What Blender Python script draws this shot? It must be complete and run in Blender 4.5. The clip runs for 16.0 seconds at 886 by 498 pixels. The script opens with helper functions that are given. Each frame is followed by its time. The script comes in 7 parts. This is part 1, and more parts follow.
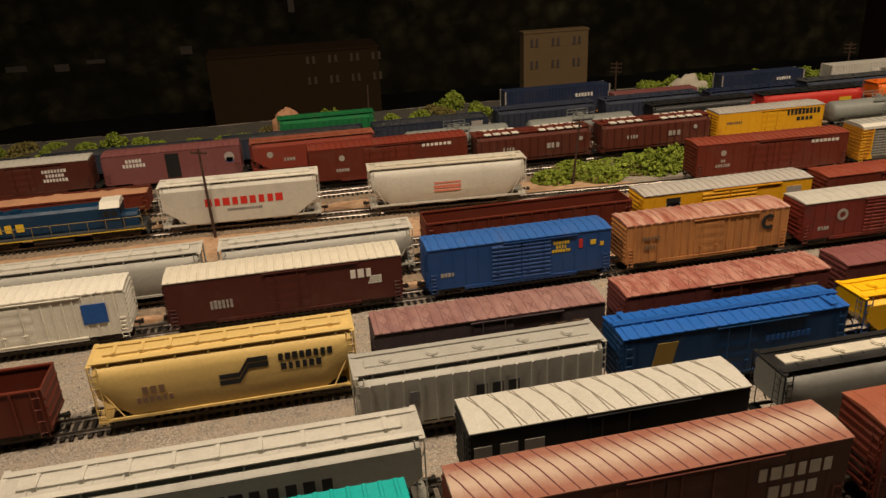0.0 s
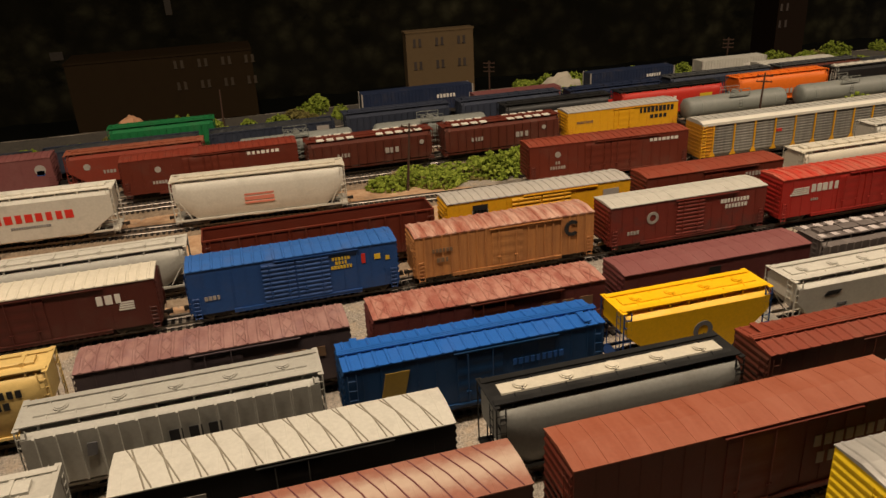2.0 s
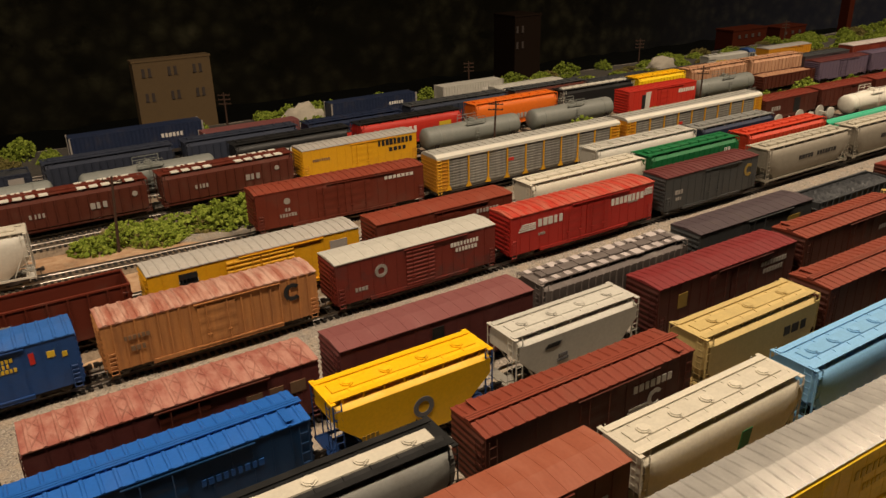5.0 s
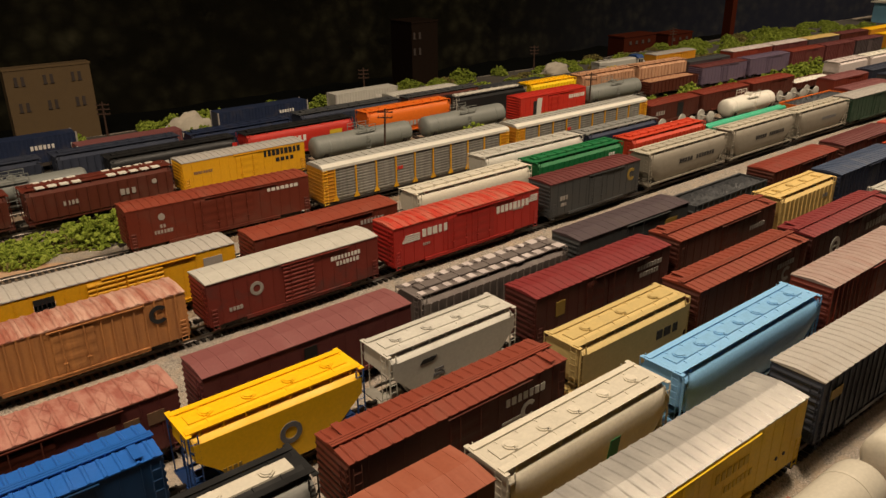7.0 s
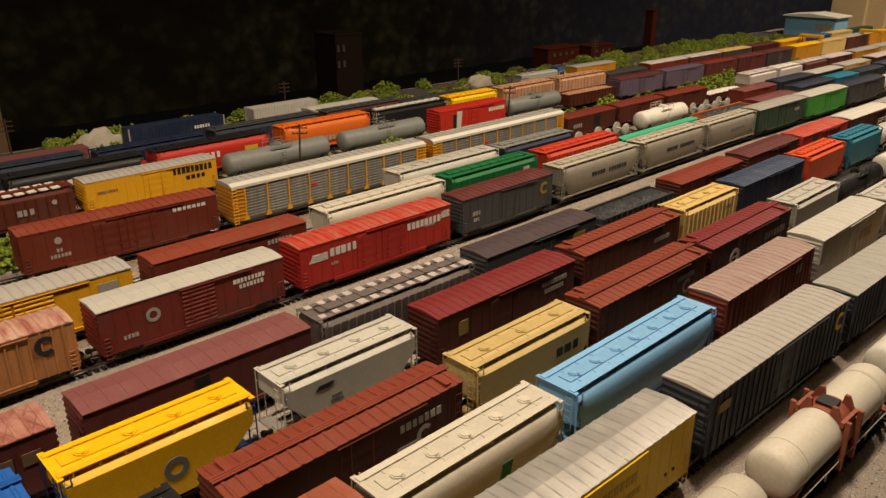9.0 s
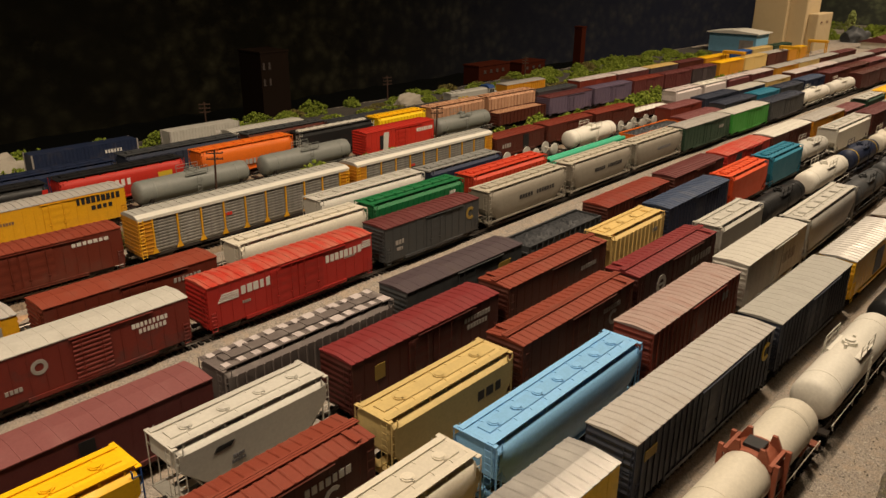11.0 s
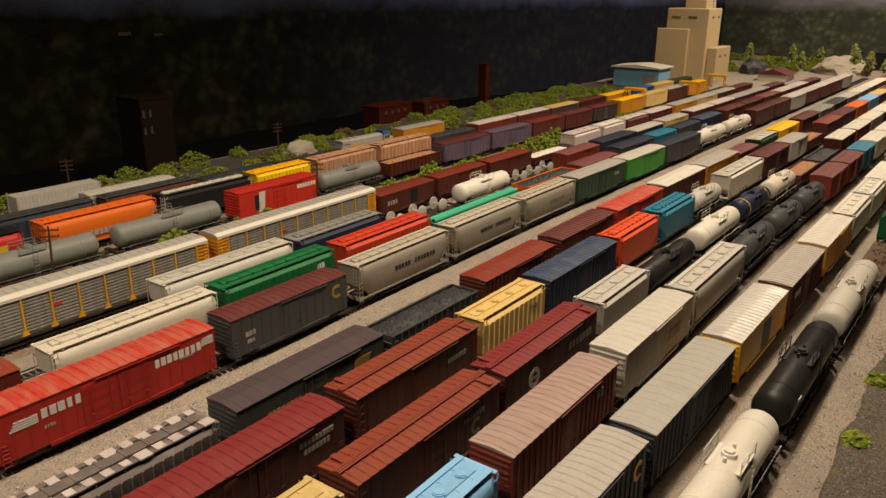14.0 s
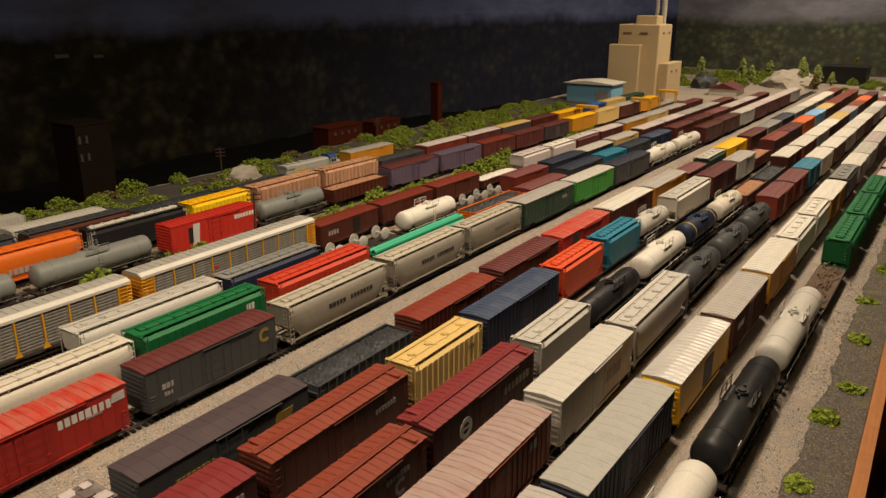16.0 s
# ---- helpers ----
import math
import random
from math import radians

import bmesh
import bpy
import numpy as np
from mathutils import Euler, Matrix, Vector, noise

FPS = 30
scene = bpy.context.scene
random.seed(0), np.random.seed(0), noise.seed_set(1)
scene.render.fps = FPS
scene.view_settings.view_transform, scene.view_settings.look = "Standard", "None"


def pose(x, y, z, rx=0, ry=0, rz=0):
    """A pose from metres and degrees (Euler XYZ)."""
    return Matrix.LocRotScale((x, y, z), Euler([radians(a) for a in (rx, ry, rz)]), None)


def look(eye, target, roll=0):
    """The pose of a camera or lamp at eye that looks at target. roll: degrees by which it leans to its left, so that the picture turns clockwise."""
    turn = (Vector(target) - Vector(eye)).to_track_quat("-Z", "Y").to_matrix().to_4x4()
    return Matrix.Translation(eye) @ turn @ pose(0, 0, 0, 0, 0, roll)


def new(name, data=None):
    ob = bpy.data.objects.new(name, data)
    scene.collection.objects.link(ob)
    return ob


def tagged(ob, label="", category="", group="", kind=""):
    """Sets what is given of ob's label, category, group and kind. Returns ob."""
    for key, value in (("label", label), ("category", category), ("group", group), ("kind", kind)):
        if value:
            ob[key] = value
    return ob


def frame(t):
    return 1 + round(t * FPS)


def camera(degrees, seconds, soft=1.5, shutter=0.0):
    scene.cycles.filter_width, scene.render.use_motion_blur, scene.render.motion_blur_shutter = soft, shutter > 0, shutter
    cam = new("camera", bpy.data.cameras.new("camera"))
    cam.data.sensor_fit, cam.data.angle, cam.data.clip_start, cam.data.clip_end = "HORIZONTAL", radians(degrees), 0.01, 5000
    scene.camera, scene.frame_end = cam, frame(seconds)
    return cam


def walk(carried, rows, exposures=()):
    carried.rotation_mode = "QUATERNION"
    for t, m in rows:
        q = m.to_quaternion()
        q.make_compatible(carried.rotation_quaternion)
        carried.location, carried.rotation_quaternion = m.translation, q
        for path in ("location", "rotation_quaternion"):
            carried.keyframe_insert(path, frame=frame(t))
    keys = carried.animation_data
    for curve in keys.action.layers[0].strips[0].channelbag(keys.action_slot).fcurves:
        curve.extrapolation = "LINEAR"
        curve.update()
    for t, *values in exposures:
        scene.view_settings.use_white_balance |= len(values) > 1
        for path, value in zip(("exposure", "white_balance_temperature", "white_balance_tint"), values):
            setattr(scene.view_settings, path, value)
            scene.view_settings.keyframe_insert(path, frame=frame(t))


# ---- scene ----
cam = camera(60.4, 16.0, soft=1.5)
PATH = [
    (0, (0.0790, 0.0059, 0.3404), (0.1712, 0.4563, 0.1439), -2.57),
    (0.5, (0.1165, 0.0058, 0.3383), (0.2147, 0.4553, 0.1423), -2.80),
    (1, (0.1561, 0.0072, 0.3405), (0.2588, 0.4553, 0.1438), -2.90),
    (1.5, (0.2024, 0.0111, 0.3350), (0.3114, 0.4578, 0.1385), -3.02),
    (2, (0.2528, 0.0223, 0.3222), (0.3720, 0.4662, 0.1254), -2.95),
    (2.5, (0.2897, 0.0374, 0.3276), (0.4200, 0.4780, 0.1304), -2.88),
    (3, (0.2876, 0.0641, 0.3332), (0.4554, 0.4922, 0.1368), -2.39),
    (3.5, (0.3075, 0.0776, 0.3279), (0.5026, 0.4940, 0.1315), -1.93),
    (4, (0.3219, 0.0738, 0.3306), (0.5356, 0.4814, 0.1352), -1.76),
    (6.5, (0.3732, 0.0681, 0.3334), (0.6547, 0.4343, 0.1419), -0.81),
    (7, (0.3795, 0.0653, 0.3325), (0.6703, 0.4244, 0.1414), -0.56),
    (7.5, (0.3845, 0.0625, 0.3338), (0.6833, 0.4156, 0.1439), -0.38),
    (8, (0.3931, 0.0606, 0.3351), (0.6999, 0.4074, 0.1465), -0.21),
    (8.5, (0.3992, 0.0583, 0.3344), (0.7134, 0.3992, 0.1471), -0.11),
    (9, (0.4098, 0.0508, 0.3388), (0.7311, 0.3858, 0.1530), 0.06),
    (11.5, (0.4818, 0.0652, 0.3474), (0.8389, 0.3682, 0.1724), 0.50),
    (12, (0.5166, 0.0637, 0.3543), (0.8802, 0.3608, 0.1826), 0.43),
    (12.5, (0.5272, 0.0631, 0.3628), (0.8964, 0.3549, 0.1941), 0.45),
    (13, (0.5397, 0.0628, 0.3689), (0.9140, 0.3498, 0.2029), 0.42),
    (13.5, (0.5568, 0.0676, 0.3722), (0.9356, 0.3498, 0.2082), 0.44),
    (14, (0.5761, 0.0717, 0.3740), (0.9594, 0.3490, 0.2122), 0.47),
    (14.5, (0.5973, 0.0723, 0.3778), (0.9847, 0.3447, 0.2174), 0.46),
    (15, (0.6124, 0.0770, 0.3805), (1.0038, 0.3446, 0.2218), 0.40),
    (15.5, (0.6224, 0.0769, 0.3858), (1.0176, 0.3401, 0.2292), 0.32),
    (16, (0.6303, 0.0668, 0.3894), (1.0286, 0.3269, 0.2354), 0.18),
]
walk(cam, [(t, look(eye, target, roll)) for t, eye, target, roll in PATH])

# ---- world, lamps, exposure ----
world = bpy.data.worlds.new("room_dark")
world.use_nodes = True
world.node_tree.nodes["Background"].inputs[0].default_value = (1.0, 0.8, 0.6, 1)
world.node_tree.nodes["Background"].inputs[1].default_value = 0.02
scene.world = world

LAMP_HEIGHT = 1.25


def ceiling_spot(x, y, z, aim_y, watts):
    data = bpy.data.lights.new("track_spot", "SPOT")
    data.energy, data.color, data.spot_size, data.spot_blend, data.shadow_soft_size = watts, (1.0, 0.80, 0.59), radians(132), 1.0, 0.05
    ob = new("track_spot", data)
    ob.matrix_world = look((x, y, z), (x, aim_y, 0))


for n in range(8):
    ceiling_spot(-0.55 + 0.78 * n, 0.27 + 0.03 * n, LAMP_HEIGHT, 0.68, 43.0)

# ---- materials ----
MATS = {}


def nodes_of(name):
    m = bpy.data.materials.new(name)
    m.use_nodes = True
    return m, m.node_tree, m.node_tree.nodes["Principled BSDF"]


def link(tree, a, b):
    tree.links.new(a, b)


def noise_node(tree, scale, detail=4.0, stretch=None, rough=0.6):
    co = tree.nodes.new("ShaderNodeTexCoord")
    mp = tree.nodes.new("ShaderNodeMapping")
    mp.inputs["Scale"].default_value = stretch or (1, 1, 1)
    link(tree, co.outputs["Object"], mp.inputs["Vector"])
    no = tree.nodes.new("ShaderNodeTexNoise")
    no.inputs["Scale"].default_value, no.inputs["Detail"].default_value, no.inputs["Roughness"].default_value = scale, detail, rough
    link(tree, mp.outputs["Vector"], no.inputs["Vector"])
    return no


def ramp(tree, source, stops):
    r = tree.nodes.new("ShaderNodeValToRGB")
    el = r.color_ramp.elements
    while len(el) < len(stops):
        el.new(0.5)
    for e, (at, c) in zip(el, stops):
        e.position, e.color = at, (*c, 1) if len(c) == 3 else c
    link(tree, source, r.inputs[0])
    return r


def mix(tree, fac, a, b, blend="MIX"):
    m = tree.nodes.new("ShaderNodeMix")
    m.data_type, m.blend_type = "RGBA", blend
    for sock, v in ((m.inputs[0], fac), (m.inputs[6], a), (m.inputs[7], b)):
        if isinstance(v, (int, float)):
            sock.default_value = v
        elif isinstance(v, tuple):
            sock.default_value = (*v, 1)
        else:
            link(tree, v, sock)
    return m.outputs[2]


def bump(tree, bsdf, source, strength, distance):
    b = tree.nodes.new("ShaderNodeBump")
    b.inputs["Strength"].default_value, b.inputs["Distance"].default_value = strength, distance
    link(tree, source, b.inputs["Height"])
    link(tree, b.outputs[0], bsdf.inputs["Normal"])


def paint(key, rgb, rough=0.5, wear=0.25, dirt=(0.10, 0.075, 0.055), streak=None, metal=0.0, spine=None):
    """Model paint: slight mottling, dusty patches, fine grain and, if asked, streaks running down or across."""
    if key in MATS:
        return MATS[key]
    m, tree, bsdf = nodes_of(key)
    big = noise_node(tree, 38, 5)
    fine = noise_node(tree, 420, 3)
    dark = tuple(c * 0.84 for c in rgb)
    col = mix(tree, ramp(tree, fine.outputs[0], [(0.35, (0, 0, 0)), (0.7, (1, 1, 1))]).outputs[0], dark, rgb)
    col = mix(tree, 0.65, rgb, col)
    mask = ramp(tree, big.outputs[0], [(0.52, (0, 0, 0)), (0.72, (wear, wear, wear))])
    col = mix(tree, mask.outputs[0], col, dirt)
    if streak:
        colour, amount, scale = streak
        s = noise_node(tree, 110, 6, scale, 0.65)
        col = mix(tree, ramp(tree, s.outputs[0], [(0.40, (0, 0, 0)), (0.62, (amount, amount, amount))]).outputs[0], col, colour)
    if spine:
        # paint worn through along the middle of a roof, with a ragged edge
        co = tree.nodes.new("ShaderNodeTexCoord")
        sep = tree.nodes.new("ShaderNodeSeparateXYZ")
        link(tree, co.outputs["Object"], sep.inputs[0])
        off = tree.nodes.new("ShaderNodeMath")
        off.operation = "ABSOLUTE"
        link(tree, sep.outputs["Y"], off.inputs[0])
        rag = tree.nodes.new("ShaderNodeMath")
        rag.operation = "MULTIPLY_ADD"
        link(tree, noise_node(tree, 150, 4).outputs[0], rag.inputs[0])
        rag.inputs[1].default_value = 0.011
        link(tree, off.outputs[0], rag.inputs[2])
        col = mix(tree, ramp(tree, rag.outputs[0], [(0.008, (0.62, 0.62, 0.62)), (0.020, (0, 0, 0))]).outputs[0], col, spine)
    info = tree.nodes.new("ShaderNodeObjectInfo")
    hsv = tree.nodes.new("ShaderNodeHueSaturation")
    mr = tree.nodes.new("ShaderNodeMapRange")
    mr.inputs[3].default_value, mr.inputs[4].default_value = 0.9, 1.08
    link(tree, info.outputs["Random"], mr.inputs[0])
    link(tree, mr.outputs[0], hsv.inputs["Value"])
    link(tree, col, hsv.inputs["Color"])
    link(tree, hsv.outputs[0], bsdf.inputs["Base Color"])
    rr = ramp(tree, big.outputs[0], [(0.3, (rough - 0.08,) * 3), (0.7, (min(1, rough + 0.15),) * 3)])
    link(tree, rr.outputs[0], bsdf.inputs["Roughness"])
    bsdf.inputs["Metallic"].default_value = metal
    bsdf.inputs["Specular IOR Level"].default_value = 0.34
    bump(tree, bsdf, fine.outputs[0], 0.12, 0.0004)
    MATS[key] = m
    return m


ACROSS, DOWN = (1.0, 0.18, 1.0), (1.6, 1.0, 0.12)
CREAM = paint("cream", (0.62, 0.575, 0.47), wear=0.12)
WHITE = paint("white", (0.72, 0.69, 0.60), wear=0.12)
ALMOND = paint("almond", (0.66, 0.60, 0.44), 0.42, wear=0.06)
GREY = paint("grey", (0.38, 0.37, 0.33), wear=0.2)
LIGHTGREY = paint("light_grey", (0.52, 0.50, 0.44), wear=0.2)
BRIGHTROOF = paint("bright_silver_roof", (0.58, 0.56, 0.52), 0.36, metal=0.2, wear=0.25, dirt=(0.45, 0.42, 0.36))
SILVER = paint("silver_roof", (0.62, 0.61, 0.58), 0.30, wear=0.45, dirt=(0.36, 0.33, 0.29))
DUSTY = paint("dusty_grey_roof", (0.40, 0.375, 0.34), 0.6, wear=0.4, dirt=(0.30, 0.25, 0.19))
MIDGREY = paint("mid_grey", (0.26, 0.26, 0.24), wear=0.3)
TANKGREY = paint("tank_grey", (0.21, 0.22, 0.20), 0.45, wear=0.35, dirt=(0.32, 0.30, 0.25))
DULLSILVER = paint("dull_silver_roof", (0.48, 0.46, 0.43), 0.34, metal=0.45, wear=0.5, dirt=(0.55, 0.53, 0.48), streak=((0.56, 0.54, 0.50), 0.5, ACROSS))
SCREEN = paint("rack_screen", (0.22, 0.21, 0.185), 0.6, wear=0.4, dirt=(0.24, 0.21, 0.17), streak=((0.10, 0.09, 0.08), 0.5, DOWN))
LOCOBLUE = paint("loco_blue", (0.006, 0.032, 0.075), 0.4, wear=0.1)
PATCH = paint("roof_patch", (0.50, 0.44, 0.42), 0.7, wear=0.7, dirt=(0.20, 0.16, 0.15))
DARK = paint("dark_grey", (0.055, 0.058, 0.06), wear=0.3)
SLATE = paint("slate", (0.030, 0.036, 0.056), wear=0.18, dirt=(0.09, 0.09, 0.10))
BLACK = paint("black", (0.016, 0.016, 0.016), 0.42, wear=0.2, dirt=(0.05, 0.045, 0.04))
PLUM = paint("plum_black", (0.075, 0.055, 0.06), wear=0.3)
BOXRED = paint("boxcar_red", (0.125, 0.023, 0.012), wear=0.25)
# Lighter copy of the boxcar red for roofs, painting in light from above.
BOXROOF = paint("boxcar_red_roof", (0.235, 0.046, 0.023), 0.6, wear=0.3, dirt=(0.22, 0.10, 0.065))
RUSTRED = paint("rust_red", (0.27, 0.075, 0.038), 0.6, wear=0.3, dirt=(0.32, 0.13, 0.08), streak=((0.36, 0.13, 0.08), 0.35, ACROSS))
BROWN = paint("brown", (0.088, 0.021, 0.012), wear=0.25)
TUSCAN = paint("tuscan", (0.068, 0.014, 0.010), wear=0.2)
# Lighter maroon for roofs over tuscan sides; top light put into paint.
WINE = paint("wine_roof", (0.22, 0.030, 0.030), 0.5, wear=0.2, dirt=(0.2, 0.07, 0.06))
MAROON = paint("faded_maroon", (0.115, 0.028, 0.026), 0.6, wear=0.3, dirt=(0.2, 0.09, 0.08))
DULLMAROON = paint("dull_maroon_roof", (0.19, 0.065, 0.062), 0.6, wear=0.4, dirt=(0.24, 0.11, 0.10))
REDOXIDE = paint("oxide", (0.21, 0.036, 0.020), wear=0.3)
RED = paint("bright_red", (0.50, 0.030, 0.018), wear=0.15)
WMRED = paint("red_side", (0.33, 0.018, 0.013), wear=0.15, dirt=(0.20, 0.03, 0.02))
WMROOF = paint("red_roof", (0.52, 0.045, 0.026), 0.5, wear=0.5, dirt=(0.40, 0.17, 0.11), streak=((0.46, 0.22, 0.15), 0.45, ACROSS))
ORANGE = paint("orange", (0.75, 0.16, 0.015), wear=0.12)
ORANGERED = paint("orange_red", (0.66, 0.085, 0.022), wear=0.15)
VERMILION = paint("vermilion", (0.56, 0.055, 0.022), wear=0.15)
YELLOW = paint("yellow", (0.92, 0.52, 0.008), 0.40, wear=0.06)
GOLDEN = paint("golden_yellow", (0.70, 0.35, 0.012), 0.45, wear=0.12)
TAUPE = paint("taupe_grey", (0.30, 0.27, 0.215), 0.55, wear=0.25)
TAUPEROOF = paint("taupe_roof", (0.46, 0.42, 0.33), 0.6, wear=0.3, dirt=(0.3, 0.26, 0.2))
ARMOUR = paint("armour_yellow", (0.55, 0.24, 0.016), wear=0.12)
DULLYELLOW = paint("dull_yellow", (0.86, 0.58, 0.012), 0.45, wear=0.12)
PALEYELLOW = paint("pale_yellow", (0.66, 0.47, 0.17), wear=0.08)
TANHOP = paint("tan", (0.56, 0.42, 0.17), wear=0.15)
TAN = paint("weathered_tan", (0.46, 0.20, 0.065), 0.6, wear=0.4, dirt=(0.28, 0.13, 0.06), streak=((0.22, 0.09, 0.04), 0.5, DOWN))
PEACH = paint("peach", (0.58, 0.33, 0.19), 0.6, wear=0.4, dirt=(0.22, 0.10, 0.05), streak=((0.25, 0.11, 0.06), 0.55, DOWN))
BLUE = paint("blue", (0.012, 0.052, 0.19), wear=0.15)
# Lighter copy of the side blue; the roof's brighter light is in the colour.
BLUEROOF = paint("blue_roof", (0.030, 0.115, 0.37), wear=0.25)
# Roof and side of one blue car, the side painted darker as shaded.
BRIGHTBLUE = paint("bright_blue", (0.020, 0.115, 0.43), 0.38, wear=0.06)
SHADEDBLUE = paint("shaded_blue", (0.009, 0.045, 0.13), 0.4, wear=0.08)
SKYBLUE = paint("sky_blue", (0.24, 0.50, 0.80), 0.42, wear=0.08, dirt=(0.2, 0.3, 0.36))
TEAL = paint("teal", (0.010, 0.36, 0.34), wear=0.08)
OCEAN = paint("ocean_blue", (0.025, 0.20, 0.30), wear=0.15)
NAVY = paint("navy", (0.014, 0.022, 0.052), wear=0.25)
NAVYROOF = paint("navy_roof", (0.05, 0.07, 0.12), 0.45, wear=0.4, dirt=(0.16, 0.16, 0.17))
PURPLE = paint("faded_purple", (0.12, 0.085, 0.13), 0.6, wear=0.35, dirt=(0.17, 0.11, 0.11))
GREEN = paint("green", (0.012, 0.145, 0.045), wear=0.15)
LIMEGREEN = paint("grass_green", (0.05, 0.28, 0.04), wear=0.12)
DKGREEN = paint("dark_green", (0.025, 0.060, 0.035), wear=0.2)
PIPEGREEN = paint("pipe_green", (0.05, 0.44, 0.25), 0.35, wear=0.05)
PINKROOF = paint("rusted_pink_roof", (0.23, 0.115, 0.105), 0.7, wear=0.8, dirt=(0.17, 0.10, 0.12), streak=((0.34, 0.20, 0.175), 0.6, (1.0, 0.4, 1.0)))
SALMONROOF = paint("rusted_salmon_roof", (0.29, 0.095, 0.070), 0.7, wear=0.6, dirt=(0.19, 0.065, 0.05), streak=((0.45, 0.24, 0.185), 0.7, (1.0, 0.4, 1.0)))
COTTONROOF = paint("worn_brown_roof", (0.27, 0.105, 0.07), 0.6, wear=0.3, dirt=(0.34, 0.22, 0.16), spine=(0.56, 0.47, 0.37))
# Pale cross streaks paint in gloss stripes over the rusted tan.
TANROOF = paint("rusted_tan_gloss_roof", (0.30, 0.105, 0.07), 0.5, wear=0.4, dirt=(0.50, 0.27, 0.19), streak=((0.56, 0.38, 0.30), 0.65, ACROSS))
CNROOF = paint("grey_red_roof", (0.32, 0.22, 0.19), 0.6, wear=0.4, dirt=(0.30, 0.12, 0.09), streak=((0.40, 0.32, 0.28), 0.5, ACROSS))
WEATHERED = paint("weathered_panels", (0.14, 0.115, 0.105), 0.7, wear=0.5, dirt=(0.32, 0.29, 0.26))
PALEPATCH = paint("pale_patch", (0.56, 0.49, 0.46), 0.7, wear=0.5, dirt=(0.22, 0.17, 0.16))
WCSIDE = paint("faded_red_side", (0.16, 0.020, 0.012), 0.6, wear=0.8, dirt=(0.06, 0.035, 0.032))
STEEL = paint("rail_steel", (0.28, 0.25, 0.22), 0.35, wear=0.5, metal=0.8)
GEAR = paint("running_gear", (0.030, 0.024, 0.020), 0.7, wear=0.5, dirt=(0.07, 0.05, 0.035))
WHEEL = paint("wheel_metal", (0.10, 0.085, 0.07), 0.45, wear=0.4, metal=0.6)
TIE = paint("tie", (0.022, 0.017, 0.014), 0.8, wear=0.4, dirt=(0.10, 0.085, 0.065))
OLDTIE = paint("old_tie", (0.13, 0.085, 0.055), 0.8, wear=0.5, dirt=(0.24, 0.18, 0.13))
WOOD = paint("orange_wood", (0.40, 0.16, 0.045), 0.45, wear=0.3, streak=((0.28, 0.10, 0.03), 0.6, (0.2, 3, 3)))
POLEWOOD = paint("pole_wood", (0.055, 0.028, 0.018), 0.8, wear=0.3)
ROCK = paint("plaster_rock", (0.40, 0.36, 0.29), 0.9, wear=0.5, dirt=(0.2, 0.18, 0.14))
SAND = paint("sandy_dirt", (0.42, 0.22, 0.12), 0.95, wear=0.5, dirt=(0.25, 0.12, 0.07))
COAL = paint("coal", (0.035, 0.037, 0.04), 0.55, wear=0.4, dirt=(0.09, 0.09, 0.10))
CONCRETE = paint("elevator_cream", (0.56, 0.43, 0.24), 0.8, wear=0.2, dirt=(0.42, 0.31, 0.17))
HUTBLUE = paint("hut_blue", (0.20, 0.44, 0.62), 0.6, wear=0.2)
# Dim tan: the warehouse's low light is put into its colour.
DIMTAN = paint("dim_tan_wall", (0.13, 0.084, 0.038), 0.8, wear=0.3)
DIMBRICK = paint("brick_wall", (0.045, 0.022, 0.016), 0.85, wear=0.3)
M_WHITE = paint("mark_white", (0.66, 0.63, 0.58), 0.5, 0.25)
M_PALE = paint("mark_pale", (0.34, 0.31, 0.28), 0.5, 0.4)
M_RED = paint("mark_red", (0.55, 0.03, 0.02), 0.5, 0.05)
M_PINK = paint("mark_faded_red", (0.60, 0.20, 0.14), 0.5, 0.2)
M_BLACK = paint("mark_black", (0.018, 0.018, 0.02), 0.5, 0.05)
M_YELLOW = paint("mark_yellow", (0.62, 0.42, 0.03), 0.5, 0.1)
M_GOLD = paint("mark_dull_gold", (0.30, 0.20, 0.04), 0.5, 0.2)
M_GREY = paint("mark_grey", (0.16, 0.16, 0.17), 0.5, 0.1)
M_BLUE = paint("mark_blue", (0.02, 0.10, 0.36), 0.5, 0.1)
M_FAINT = paint("mark_faint_gold", (0.66, 0.44, 0.015), 0.5, 0.2)
M_DULL = paint("mark_dull", (0.20, 0.12, 0.07), 0.6, 0.3)

# ---- mesh helpers ----
RAIL = 0.0125


def box(bm, x0, x1, y0, y1, z0, z1):
    v = [bm.verts.new((x, y, z)) for x in (x0, x1) for y in (y0, y1) for z in (z0, z1)]
    for f in ((0, 1, 3, 2), (4, 6, 7, 5), (0, 4, 5, 1), (2, 3, 7, 6), (0, 2, 6, 4), (1, 5, 7, 3)):
        bm.faces.new([v[i] for i in f])


def loft(bm, sections, caps=True):
    rings = [[bm.verts.new(p) for p in s] for s in sections]
    n = len(rings[0])
    for a, b in zip(rings, rings[1:]):
        for i in range(n):
            bm.faces.new((a[i], a[(i + 1) % n], b[(i + 1) % n], b[i]))
    if caps:
        bm.faces.new(rings[0][::-1])
        bm.faces.new(rings[-1])


def prism(bm, profile, x0, x1):
    """Extrude a (y, z) outline along x."""
    loft(bm, [[(x0, y, z) for y, z in profile], [(x1, y, z) for y, z in profile]])


